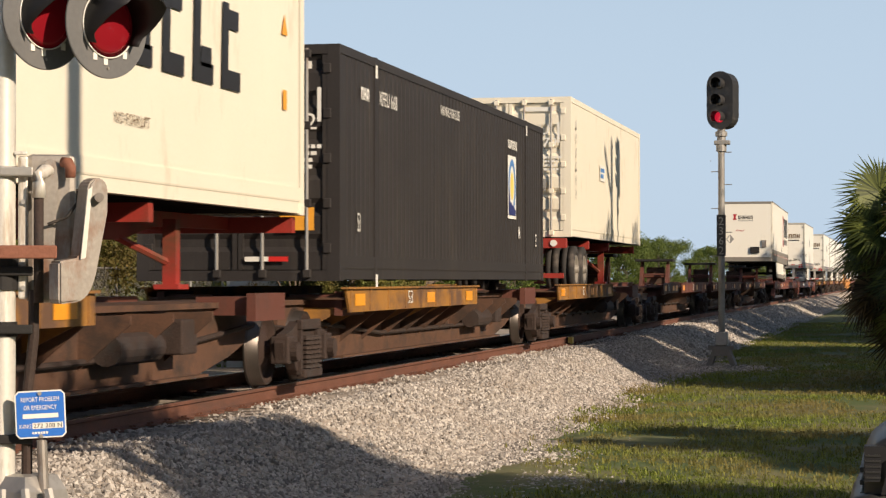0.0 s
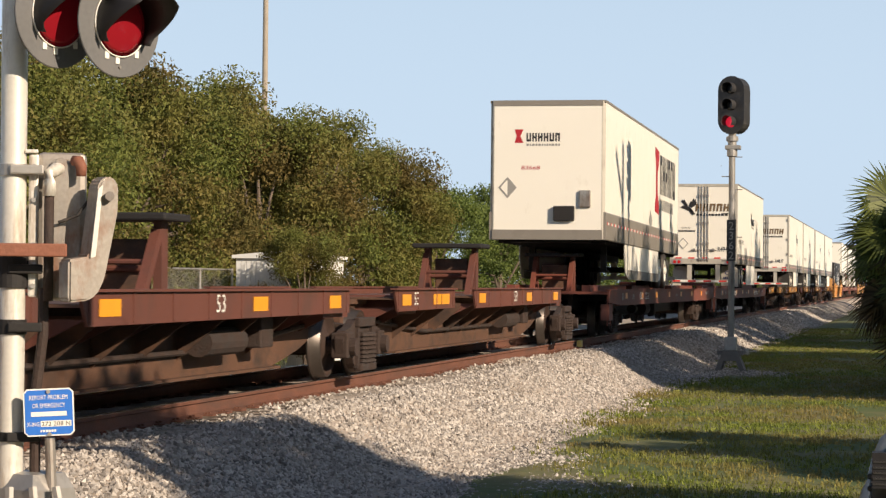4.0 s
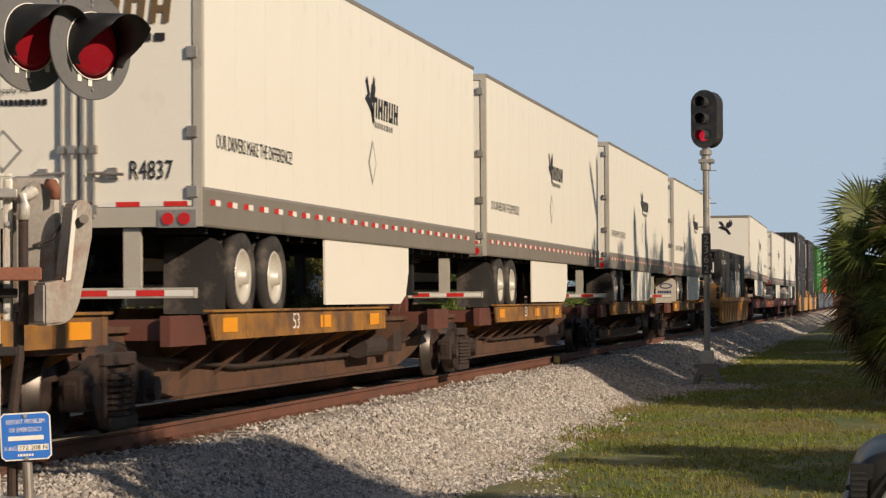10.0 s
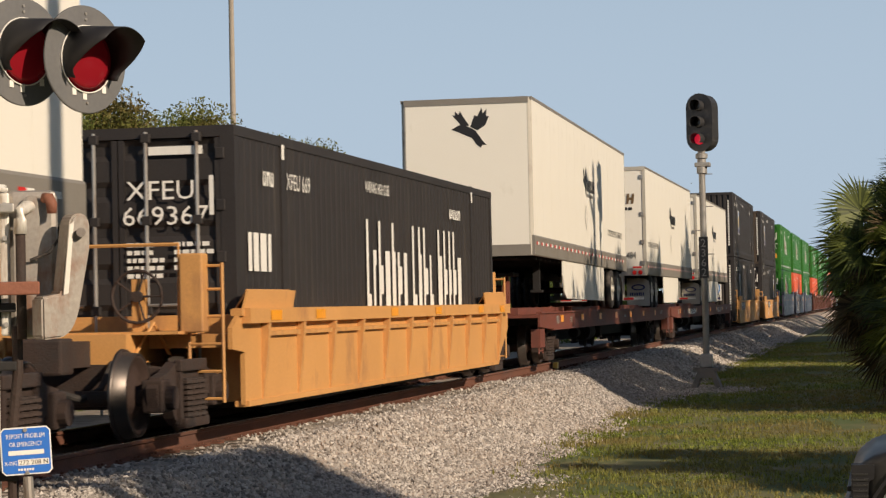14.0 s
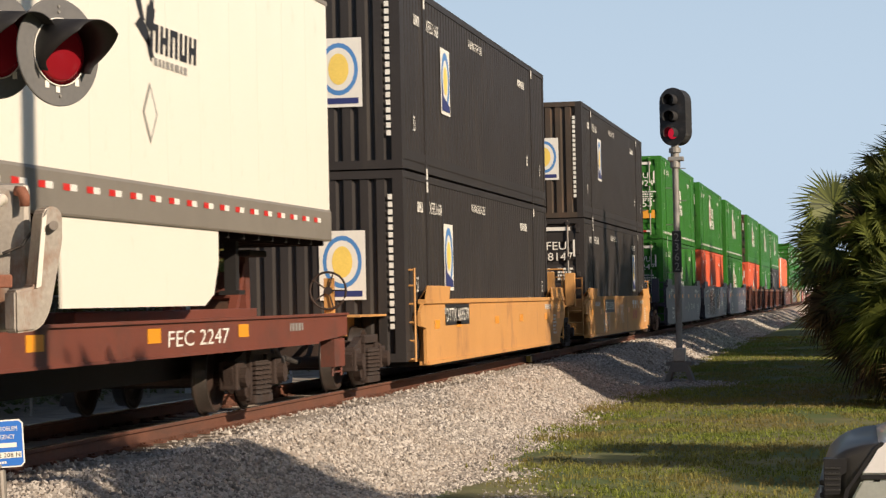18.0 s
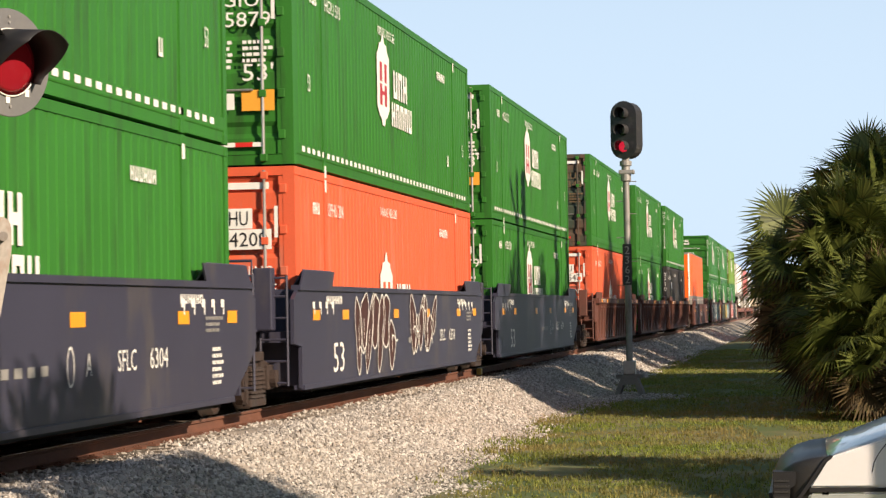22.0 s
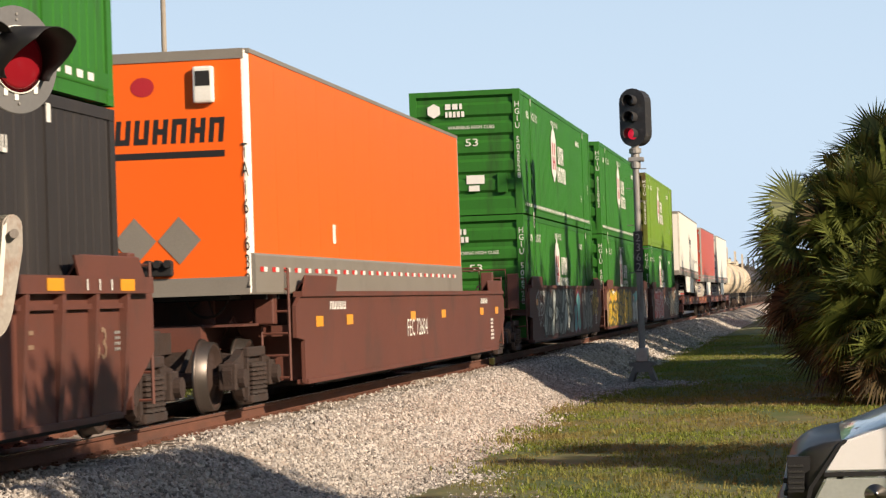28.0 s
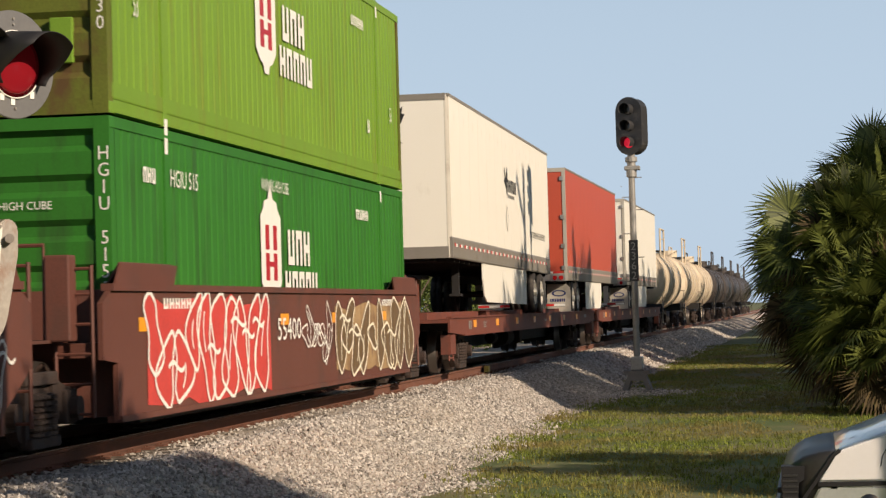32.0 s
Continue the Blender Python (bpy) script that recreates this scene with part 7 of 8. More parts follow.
# white shed and wire fence
shed = thing("shed", "small white sheet-metal shed", "shed", m=pose(-14.2, 50.8, GROUND))
shed.scale = (0.87, 0.87, 0.9)
bm = N()
box(bm, -1.1, 1.14, 0.0, 2.6, 0.0, 2.75)
part("wall", bm, M["shed"], shed)
for i in range(16):
    shared("wall_rib", "shed rib", lambda bm: box(bm, 0, 0.11, -0.02, 0.0, 0.0, 2.75), M["shed"], shed, pose(-1.1 + i * 0.14, -0.002, 0))
bm = N()
prism(bm, [(-1.2, 2.76), (1.24, 2.76), (1.24, 2.84), (0, 2.95), (-1.2, 2.84)], "y", -0.1, 2.7)
part("roof", bm, M["shed"], shed)
fence = thing("wire_fence", "grey chain-link fence with round posts", "fence", m=pose(-15.2, 38.6, GROUND))
for i in range(6):
    shared("post", "fpost", lambda bm: disc(bm, "z", 0, 0, 0.03, 0, 2.25, 8), M["galv"], fence, pose(0.0, i * 2.4, 0))
bm = N()
tube(bm, [(0, 0, 2.22), (0, 12, 2.22)], 0.02, 6)
part("top_rail", bm, M["galv"], fence)
bm = N()
for i in range(150):
    for s in (1, -1):
        y0 = i * 0.08
        y1 = y0 + s * 2.1
        if 0 <= y1 <= 12:
            tube(bm, [(0, y0, 0.05), (0, y1, 2.2)], 0.0022, 3)
part("wire_mesh", bm, M["galv"], fence)

# ---- block signal ----
SX, SY = -4.15, 53.7
sig = thing("block_signal", "three-lamp railway signal on a steel mast, red lit", "railway signal", m=pose(SX, SY, 0))
bm = N()
disc(bm, "z", 0, 0, 0.075, -1.5, 3.55, 16)
part("mast", bm, M["signalgrey"], sig, "silver-painted tubular mast", smooth=False)
bm = N()
lathe(bm, [(2.95, 0.08), (2.97, 0.12), (3.12, 0.12), (3.14, 0.10), (3.3, 0.10), (3.32, 0.14), (3.42, 0.14), (3.44, 0.09), (3.6, 0.09)], "z", 14)
box(bm, -0.16, 0.2, -0.12, 0.12, 3.12, 3.22, 0.02)
part("mast_bracket", bm, M["signalgrey"], sig)
turn = pose(-0.03, -0.1, 0, 0, 0, -19)


def pill(h0, h1, w, n=10):
    q = []
    for i in range(n + 1):
        a = math.pi * i / n
        q.append((w * math.cos(a), h1 - w + w * math.sin(a)))
    for i in range(n + 1):
        a = math.pi + math.pi * i / n
        q.append((w * math.cos(a), h0 + w + w * math.sin(a)))
    return q


bm = N()
prism(bm, pill(3.47, 4.82, 0.325), "y", 0.0, 0.03)
hd = part("backboard", bm, M["signalblack"], sig, "black rounded signal background")
hd.matrix_basis = turn
bm = N()
prism(bm, pill(3.49, 4.80, 0.30), "y", 0.03, 0.42)
for z in (3.7, 4.1, 4.55):
    box(bm, 0.2, 0.29, 0.1, 0.38, z, z + 0.03)
hb = part("housing", bm, M["signalblack"], sig, "weathered signal lamp housing")
hb.matrix_basis = turn
for i, z in enumerate((3.755, 4.14, 4.525)):
    bm = N()
    n = 18
    rows = []
    for y, rr in ((0.0, 0.135), (-0.26, 0.145)):
        rows.append([bm.verts.new((rr * math.cos(radians(-40 + 260 * k / n)), y if y == 0 else y, z + rr * math.sin(radians(-40 + 260 * k / n)))) for k in range(n + 1)])
    for k in range(n):
        bm.faces.new((rows[0][k], rows[0][k + 1], rows[1][k + 1], rows[1][k]))
    h = part("hood", bm, M["signalblack"], sig)
    h.matrix_basis = turn
    sm = h.modifiers.new("thick", "SOLIDIFY")
    sm.thickness = 0.008
    bm = N()
    lathe(bm, [(-0.012, 0.02), (-0.010, 0.09), (0.0, 0.125)], "y", 20, (0, 0, z))
    ln = part("lens", bm, M["signalred"] if i == 0 else M["lensdark"], sig, "lit red lens" if i == 0 else "dark lens", smooth=True)
    ln.matrix_basis = turn
for i, z in enumerate((2.75, 2.2, 1.65, 1.1, 0.55, 2.95, 2.5)):
    bm = N()
    s = 1 if i % 2 else -1
    tube(bm, [(-0.26 if i < 1 else 0, 0, z), (s * 0.24, 0, z)], 0.011, 6)
    part("step_bolt", bm, M["signalgrey"], sig)
bm = N()
box(bm, -0.105, 0.105, -0.10, -0.088, 0.55, 1.50, 0.004)
pl = part("number_plate", bm, M["signalblack"], sig, "black milepost plate with grey figures")
letters("2362", 0.86, END, -0.055, -0.104, 0.59, M["greyink"], pl, 0.11, "milepost", stack=True)
bm = N()
box(bm, -0.14, 0.14, -0.14, 0.14, -1.52, -1.2, 0.02)
part("mast_base", bm, M["galv"], sig)
bm = N()
prism(bm, [(-0.16, -1.52), (0.16, -1.52), (0.4, -2.12), (0.26, -2.12), (0.14, -1.75), (-0.14, -1.75), (-0.26, -2.12), (-0.4, -2.12)], "y", -0.3, 0.3)
box(bm, -0.3, 0.3, -0.28, 0.28, -1.6, -1.52)
part("foundation", bm, M["concrete"], sig, "splayed concrete foundation")

# ---- crossing flasher with its gate mechanism ----
CX, CY = -4.735, 11.69
FLASH = thing("crossing_flasher", "railway crossing mast with red flashers and gate machine", "crossing signal", m=pose(CX, CY, 0, 0, 0, 21.5))
bm = N()
disc(bm, "z", 0, 0, 0.07, -1.3, 2.6, 64)
part("mast", bm, M["mast"], FLASH, "aluminium-painted tubular mast")
# clamps; the dark lower ones also stand for shadow bands on the mast
for z, h, rr in ((0.55, 0.06, 0.085), (-0.05, 0.2, 0.088), (-0.30, 0.08, 0.08), (-0.87, 0.05, 0.078)):
    bm = N()
    disc(bm, "z", 0, 0, rr, z, z + h, 20)
    box(bm, -0.02, 0.16, -0.10, -0.06, z + h / 2 - 0.025, z + h / 2 + 0.025, 0.008)
    part("mast_clamp", bm, M["galv"] if z > 0.2 else M["dark"], FLASH)


def flasher(x, y, z, face, r=0.29):
    """A round background with a red lens under a long half-round visor, facing the road."""
    place = FLASH.matrix_basis.inverted() @ pose(x, y, z, 0, 0, face)
    bm = N()
    lathe(bm, [(0.0, 0.13), (0.0, r - 0.004), (0.004, r), (0.012, r), (0.012, 0.13)], "y", 48)
    b = part("background", bm, M["backgrey"], FLASH, "round faded grey flasher background")
    b.matrix_basis = place
    bm = N()
    lathe(bm, [(-0.03, 0.01), (-0.028, 0.08), (-0.018, 0.14), (-0.004, 0.176)], "y", 32)
    part("lens", bm, M["lensred"], b, "red flasher lens", smooth=True)
    bm = N()
    n = 30
    rows = []
    for d, rr in ((0.0, 0.180), (-0.15, 0.182), (-0.31, 0.185)):
        row = []
        for k in range(n + 1):
            q = -35 + 250 * k / n
            a = radians(q)
            reach = d * min(1.0, 0.25 + 0.75 * max(0.0, math.sin(a) + 0.35))
            row.append(bm.verts.new((rr * math.cos(a), reach, rr * math.sin(a) + 0.12 * reach)))
        rows.append(row)
    for u, w in zip(rows, rows[1:]):
        for k in range(n):
            bm.faces.new((u[k], u[k + 1], w[k + 1], w[k]))
    h = part("visor", bm, M["visor"], b, "black half-round visor", smooth=True)
    sm = h.modifiers.new("thick", "SOLIDIFY")
    sm.thickness = 0.005
    bm = N()
    lathe(bm, [(0.0, 0.183), (-0.010, 0.184), (-0.013, 0.180), (-0.008, 0.176)], "y", 40, caps=False)
    part("lens_ring", bm, M["whiteink"], b, smooth=True)
    bm = N()
    lathe(bm, [(0.012, 0.15), (0.10, 0.15), (0.16, 0.10), (0.17, 0.02)], "y", 24)
    part("lamp_housing", bm, M["signalblack"], b, smooth=True)
    for px, pz in ((0.0, 0.245), (0.0, 0.215), (0.0, -0.235), (0.235, -0.02)):
        bm = N()
        disc(bm, "y", px, pz, 0.008, -0.008, 0.0, 8)
        part("screw", bm, M["galv"], b)
    # small pale blocks that stand for spots of peeled paint
    for q in (-118, -95, -52):
        bm = N()
        ca, sa = math.cos(radians(q)), math.sin(radians(q))
        box(bm, 0.196 * ca - 0.014, 0.196 * ca + 0.014, -0.006, -0.001, 0.196 * sa - 0.022, 0.196 * sa + 0.016)
        part("clip", bm, M["whiteink"], b)


M["backgrey"] = mat("faded black background paint", (0.13, 0.13, 0.13), 0.6, vary=0.12, scale=7, stain=(0.15, 0.145, 0.14), stain_amount=0.4, stain_scale=(6, 6, 6))
M["visor"] = mat("matt black visor paint", (0.012, 0.011, 0.012), 0.6, vary=0.2, scale=8)
flasher(-4.485, 11.668, 1.411, 62)
flasher(-4.178, 11.781, 1.369, 62)
bm = N()
tube(bm, [(0, 0.05, 1.40), (0.3, 0.2, 1.40), (0.5, 0.28, 1.38)], 0.03, 10)
part("cross_arm", bm, M["galv"], FLASH)
# gate machine
M["rustbar"] = mat("brown rusted bar", (0.22, 0.085, 0.05), 0.75, vary=0.2, scale=6, bump=0.2)
bm = N()
box(bm, 0.12, 0.39, 0.02, 0.32, -0.12, 0.68, 0.035)
gm = part("gate_machine", bm, M["rustarm"], FLASH, "weathered grey gate machine housing")
bm = N()
prism(bm, [(0.195, -0.10), (0.195, 0.60), (0.22, 0.645), (0.27, 0.655), (0.30, 0.62), (0.275, 0.20), (0.262, -0.10)], "y", -0.03, 0.03)
bmesh.ops.bevel(bm, geom=list(bm.edges), offset=0.012, segments=2, affect="EDGES")
part("cover_plate", bm, M["rustarm"], gm, "raised cover of the housing")
bm = N()
box(bm, 0.082, 0.135, -0.04, 0.05, -0.10, 0.665, 0.012)
box(bm, 0.06, 0.13, -0.055, -0.02, 0.67, 0.69, 0.006)
part("mounting_flange", bm, M["mast"], gm, "pale mounting flange")
for z in (-0.04, 0.18, 0.42, 0.60):
    bm = N()
    disc(bm, "y", 0.108, z, 0.014, -0.055, -0.03, 8)
    part("bolt", bm, M["galv"], gm)
bm = N()
tube(bm, [(0.19, -0.09, 0.44), (0.19, -0.09, 0.52), (0.198, -0.085, 0.56), (0.22, -0.05, 0.585), (0.25, 0.0, 0.59)], [0.037, 0.035, 0.035, 0.034, 0.034], 14)
part("conduit_elbow", bm, M["mast"], FLASH, "pale cast conduit elbow", smooth=True)
bm = N()
tube(bm, [(0.19, -0.09, -0.12), (0.19, -0.09, 0.46)], 0.027, 14)
part("conduit", bm, M["truck"], FLASH, "dark conduit pipe", smooth=True)
bm = N()
tube(bm, [(0.315, -0.03, 0.635), (0.345, -0.05, 0.63), (0.358, -0.06, 0.60), (0.358, -0.06, 0.55)], [0.028, 0.032, 0.030, 0.026], 12)
part("conduit_elbow", bm, M["rustbar"], FLASH, "rusted conduit elbow", smooth=True)
bm = N()
tube(bm, [(0.24, -0.06, 0.30), (0.34, -0.1, 0.34), (0.42, -0.1, 0.45), (0.44, -0.06, 0.5)], 0.009, 6)
part("cable", bm, M["rubber"], FLASH)
bm = N()
q = [(0.485 + 0.062 * math.cos(radians(v)), 0.485 + 0.062 * math.sin(radians(v))) for v in range(170, -30, -20)]
q += [(0.545, 0.36), (0.475, 0.03), (0.455, -0.03), (0.42, -0.085), (0.37, -0.115), (0.26, -0.125), (0.25, -0.11), (0.25, 0.10), (0.375, 0.12)]
prism(bm, q, "y", -0.22, -0.10)
bmesh.ops.bevel(bm, geom=list(bm.edges), offset=0.012, segments=2, affect="EDGES")
bmesh.ops.rotate(bm, verts=bm.verts, cent=(0.40, -0.16, 0), matrix=Matrix.Rotation(radians(28), 3, "Z"))
arm = part("gate_arm_bracket", bm, M["rustarm"], FLASH, "rust-streaked grey gate arm bracket")
# thin pale strip laid along the left edge of the bracket
bm = N()
prism(bm, [(0.418, 0.48), (0.445, 0.50), (0.405, 0.12), (0.375, 0.11)], "y", -0.226, -0.216)
bmesh.ops.rotate(bm, verts=bm.verts, cent=(0.40, -0.16, 0), matrix=Matrix.Rotation(radians(28), 3, "Z"))
part("bracket_edge", bm, M["mast"], arm, "pale strip along the bracket's left edge")
bm = N()
disc(bm, "y", 0.505, 0.44, 0.025, -0.235, -0.19, 12)
part("bolt", bm, M["galv"], arm)
bm = N()
box(bm, 0.268, 0.36, -0.215, -0.19, -0.12, 0.105, 0.01)
part("arm_flange", bm, M["rustarm"], arm)
bm = N()
box(bm, -0.9, 0.285, -0.24, -0.18, 0.115, 0.185, 0.008)
part("gate_arm_bar", bm, M["rustbar"], FLASH, "rusty brown flat bar")
bm = N()
tube(bm, [(0.165, -0.05, -0.05), (0.165, -0.05, -0.3), (0.13, -0.05, -0.62), (0.13, -0.05, -1.05)], 0.03, 10)
part("conduit", bm, M["truck"], FLASH)
bm = N()
lathe(bm, [(-1.98, 0.42), (-1.5, 0.30), (-1.12, 0.22), (-1.04, 0.17), (-1.03, 0.1)], "z", 4, (0.12, 0, 0))
for s in (-0.12, 0.0, 0.12, 0.24):
    tube(bm, [(s, -0.2, -1.1), (s * 1.4, -0.3, -1.6)], 0.025, 6)
part("mast_base", bm, M["galv"], FLASH, "cast aluminium mast base")
# emergency notice
notice = thing("emergency_sign", "blue and white emergency notice sign on a post", "sign", m=pose(-4.492, 11.62, -0.708, 0, -2.5, 20.5))
notice.scale = (0.93, 0.93, 0.93)
bm = N()
prism(bm, [(-0.12, -0.135), (0.12, -0.135), (0.142, -0.113), (0.142, 0.113), (0.12, 0.135), (-0.12, 0.135), (-0.142, 0.113), (-0.142, -0.113)], "y", 0, 0.004)
part("panel", bm, M["whiteink"], notice, "white-edged sign panel")
bm = N()
prism(bm, [(-0.117, -0.127), (0.117, -0.127), (0.134, -0.11), (0.134, 0.11), (0.117, 0.127), (-0.117, 0.127), (-0.134, 0.11), (-0.134, -0.11)], "y", -0.002, 0.001)
part("field", bm, M["signblue"], notice, "blue sign field")
for s, h, w, z in (("REPORT PROBLEM", 0.026, 0.215, 0.072), ("OR EMERGENCY", 0.026, 0.185, 0.026)):
    letters(s, h, END, -w / 2, -0.004, z, M["whiteink"], notice, w, "lettering")
decal("number_bar", [rect(-0.10, -0.022, 0.10, 0.004)], END, 0, -0.004, 0, M["whiteink"], notice)
letters("X-ING", 0.024, END, -0.125, -0.004, -0.078, M["whiteink"], notice, 0.07, "lettering")
decal("number_panel", [rect(-0.048, -0.082, 0.125, -0.048)], END, 0, -0.003, 0, M["whiteink"], notice)
letters("272 208 N", 0.024, END, -0.042, -0.005, -0.077, M["blackink"], notice, 0.16, "lettering")
decal("small_writing", bars(6, -0.05, -0.112, 0.012, 0.013, 0.004, random.Random(1)), END, 0, -0.004, 0, M["whiteink"], notice)
for z in (0.118, -0.125):
    bm = N()
    disc(bm, "y", 0.0, z, 0.012, -0.012, 0.0, 10)
    part("bolt", bm, M["galv"], notice)
bm = N()
disc(bm, "z", 0.0, 0.05, 0.03, -1.27, -0.15, 12)
part("sign_post", bm, M["galv"], notice)

# ---- palm at the edge of the verge ----
def fan_leaf(v, f, base, axis, up, size, r, seg=38):
    """A fan leaf: narrow blades that spread from the end of a stalk and droop at their tips."""
    axis, up = Vector(axis).normalized(), Vector(up)
    side = axis.cross(up).normalized()
    up = side.cross(axis).normalized()
    for k in range(seg):
        a = radians(-125 + 250 * k / (seg - 1))
        d = (axis * math.cos(a) + side * math.sin(a)).normalized()
        L = size * (0.75 + 0.25 * math.cos(a * 0.7)) * r.uniform(0.85, 1.1)
        w = size * 0.029
        s = d.cross(up).normalized() * w
        mid = base + d * L * 0.55 + up * L * 0.08
        tip = base + d * L + Vector((0, 0, -1)) * L * r.uniform(0.04, 0.22)
        i = len(v)
        v += [base - s * 0.25, base + s * 0.25, mid + s + up * w * 0.3, tip, mid - s + up * w * 0.3]
        f += [(i, i + 1, i + 2, i + 4), (i + 4, i + 2, i + 3)]


M["palm"] = island_mat("palm blade", (0.034, 0.048, 0.011), (0.155, 0.18, 0.038), 0.5, 0.3, 0.25)
M["palmdry"] = island_mat("dry palm blade", (0.03, 0.021, 0.010), (0.12, 0.085, 0.038), 0.75, 0.2, 0.12)


def palm(name, at, trunk_h, leaves, spread, seed, low=-60, fan=0.8, label="bushy fan palm with drooping dry lower leaves"):
    r = random.Random(seed)
    t = thing("palm", label, "palm tree", "palms", m=pose(*at))
    bm = N()
    rows = []
    for i in range(14):
        z = trunk_h * i / 13
        rows.append((z, 0.2 + 0.05 * (i % 2)))
    lathe(bm, rows, "z", 12)
    part("trunk", bm, M["bark"], t)
    gv, gf, dv, df = [], [], [], []
    stalks = N()
    for i in range(leaves):
        e = low + (85 - low) * (i + r.random()) / leaves
        a = i * 2.399 + r.uniform(-0.2, 0.2)
        el = radians(e)
        d = Vector((math.cos(a) * math.cos(el), math.sin(a) * math.cos(el), math.sin(el)))
        c = Vector((0, 0, trunk_h))
        tip = c + d * spread * r.uniform(0.55, 1.0) + Vector((0, 0, 0.1))
        tube(stalks, [c, c.lerp(tip, 0.5) + Vector((0, 0, 0.12)), tip], [0.02, 0.014, 0.01], 4)
        dry = e < -20 or r.random() < 0.06
        fan_leaf(dv if dry else gv, df if dry else gf, tip, d + Vector((0, 0, -0.25)), Vector((r.uniform(-1.0, 1.0), r.uniform(-1.0, 1.0), 0.7)), fan * r.uniform(0.75, 1.1), r)
    tagged(part("leaf_stalk", stalks, M["palm"], t), kind="stuff")
    from_arrays("green_leaves", [tuple(q) for q in gv], gf, M["palm"], t)
    if dv:
        tagged(from_arrays("dry_leaves", [tuple(q) for q in dv], df, M["palmdry"], t), "dry hanging brown leaves")
    return t


palm("palm", (0.72, 44.0, GROUND), 2.3, 180, 1.75, 2, low=-75)
palm("palm", (1.5, 45.6, GROUND), 3.3, 120, 1.6, 12, low=-70)
palm("palm", (1.25, 41.0, GROUND), 1.1, 120, 1.45, 5, low=-40, label="low spreading fan palm with dry leaves at its foot")
palm("palm", (2.1, 47.5, GROUND), 3.6, 110, 1.35, 9, low=-70, label="taller fan palm behind a bushy one")

# ---- tall unseen trees added right of and behind view, to shade verge and track ----
shade_oak = tree("unseen oak added to block light", 7.4, 6.4, 21, mix=0.2, leaf_size=0.15, per=560, low=0.30)
shade_oak.matrix_basis = pose(11.5, 42.2, GROUND)
shade_oak.scale = (1.0, 1.0, 1.66)
row_of_oaks = [(11.5 + 0.8 * math.sin(y), y, 1.0 + 0.08 * math.sin(3 * y), 1.76 + 0.08 * math.cos(5 * y), (y * 53) % 360)
               for y in (47.0, 52.0, 57.0, 69.0, 74.5, 80.0, 86.0, 92.0, 99.0, 106.0, 113.0, 127.0, 134.0, 142.0, 150.0, 160.0, 170.0, 182.0, 195.0)]
# ring of unseen oaks, added only to cut down the sky light
sky_blockers = [(28, -10, 1.6, 1.6, 33), (31, 2, 1.7, 1.7, 90), (34, 14, 1.6, 1.6, 170), (37, 28, 1.7, 1.7, 220), (26, -22, 1.6, 1.6, 260), (14, -30, 1.7, 1.7, 15), (0, -34, 1.6, 1.6, 75),
          (-14, -34, 1.7, 1.7, 140), (40, 42, 1.7, 1.7, 310), (-26, -22, 1.6, 1.6, 200)]
for x, y, k, h, turn in row_of_oaks + sky_blockers:
    ob = copy_thing(shade_oak, pose(x, y, GROUND, 0, 0, turn))
    ob.scale = (k, k, h)
# unseen high crowns, placed so their shadow falls on the near gravel
high_oak = tree("unseen tall oak, its high crown placed for its shadow", 8.2, 5.6, 27, mix=0.2, leaf_size=0.15, per=620, low=0.66)
high_oak.matrix_basis = pose(6.9, 13.0, GROUND, 0, 0, 130)
high_oak.scale = (1.0, 1.0, 0.95)
for x, y, k, h, turn in ((9.0, 12.3, 1.0, 1.0, 80), (12.2, 10.8, 1.0, 1.02, 220)):
    ob = copy_thing(high_oak, pose(x, y, GROUND, 0, 0, turn))
    ob.scale = (k, k, h)
# unseen slender pines, placed so their pointed tops shade passing cars and verge
pine = tree("unseen slender dark pine placed for its shadow", 7.8, 2.6, 33, mix=0.1, leaf_size=0.09, per=1500, low=0.3)
pine.matrix_basis = pose(11.0, 51.0, GROUND)
pine.scale = (0.9, 0.9, 1.86)
for x, y, k, h, turn in ((11.0, 54.2, 0.6, 1.84, 90), (11.0, 59.0, 0.9, 1.80, 200), (11.0, 18.8, 1.2, 1.08, 30), (12.0, 21.2, 1.5, 1.10, 140), (11.5, 20.0, 1.7, 1.04, 250)):
    ob = copy_thing(pine, pose(x, y, GROUND, 0, 0, turn))
    ob.scale = (k, k, h)
# unseen pole, placed to cast a cross-shaped shadow on the train
far_pole = thing("utility_pole", "unseen utility pole with a cross arm, placed for its shadow", "utility pole", m=pose(11.0, 43.1, GROUND))
bm = N()
tube(bm, [(0, 0, -0.2), (0, 0, 8), (0, 0, 15.0)], [0.19, 0.17, 0.15], 12)
part("pole_shaft", bm, M["wood"], far_pole)
bm = N()
box(bm, -1.0, 1.0, -0.75, -0.6, 14.1, 14.3)
part("cross_arm", bm, M["wood"], far_pole)
# row of low unseen oaks, added to block light from the lower sky
for i in range(12):
    low_blocker = copy_thing(shade_oak, pose(16 + 1.5 * (i % 2), -16 + 4.6 * i, GROUND, 0, 0, i * 71))
    low_blocker.scale = (0.7, 0.7, 0.6)
# unseen pole, added to throw an upright band of shade on the train
road_pole = thing("utility_pole", "unseen pole added to cast an upright shadow band", "utility pole", m=pose(2.9, 12.2, GROUND))
bm = N()
tube(bm, [(0, 0, -0.2), (0, 0, 6), (0, 0, 11)], [0.17, 0.15, 0.13], 12)
part("pole_shaft", bm, M["wood"], road_pole)

# ---- parked car ----

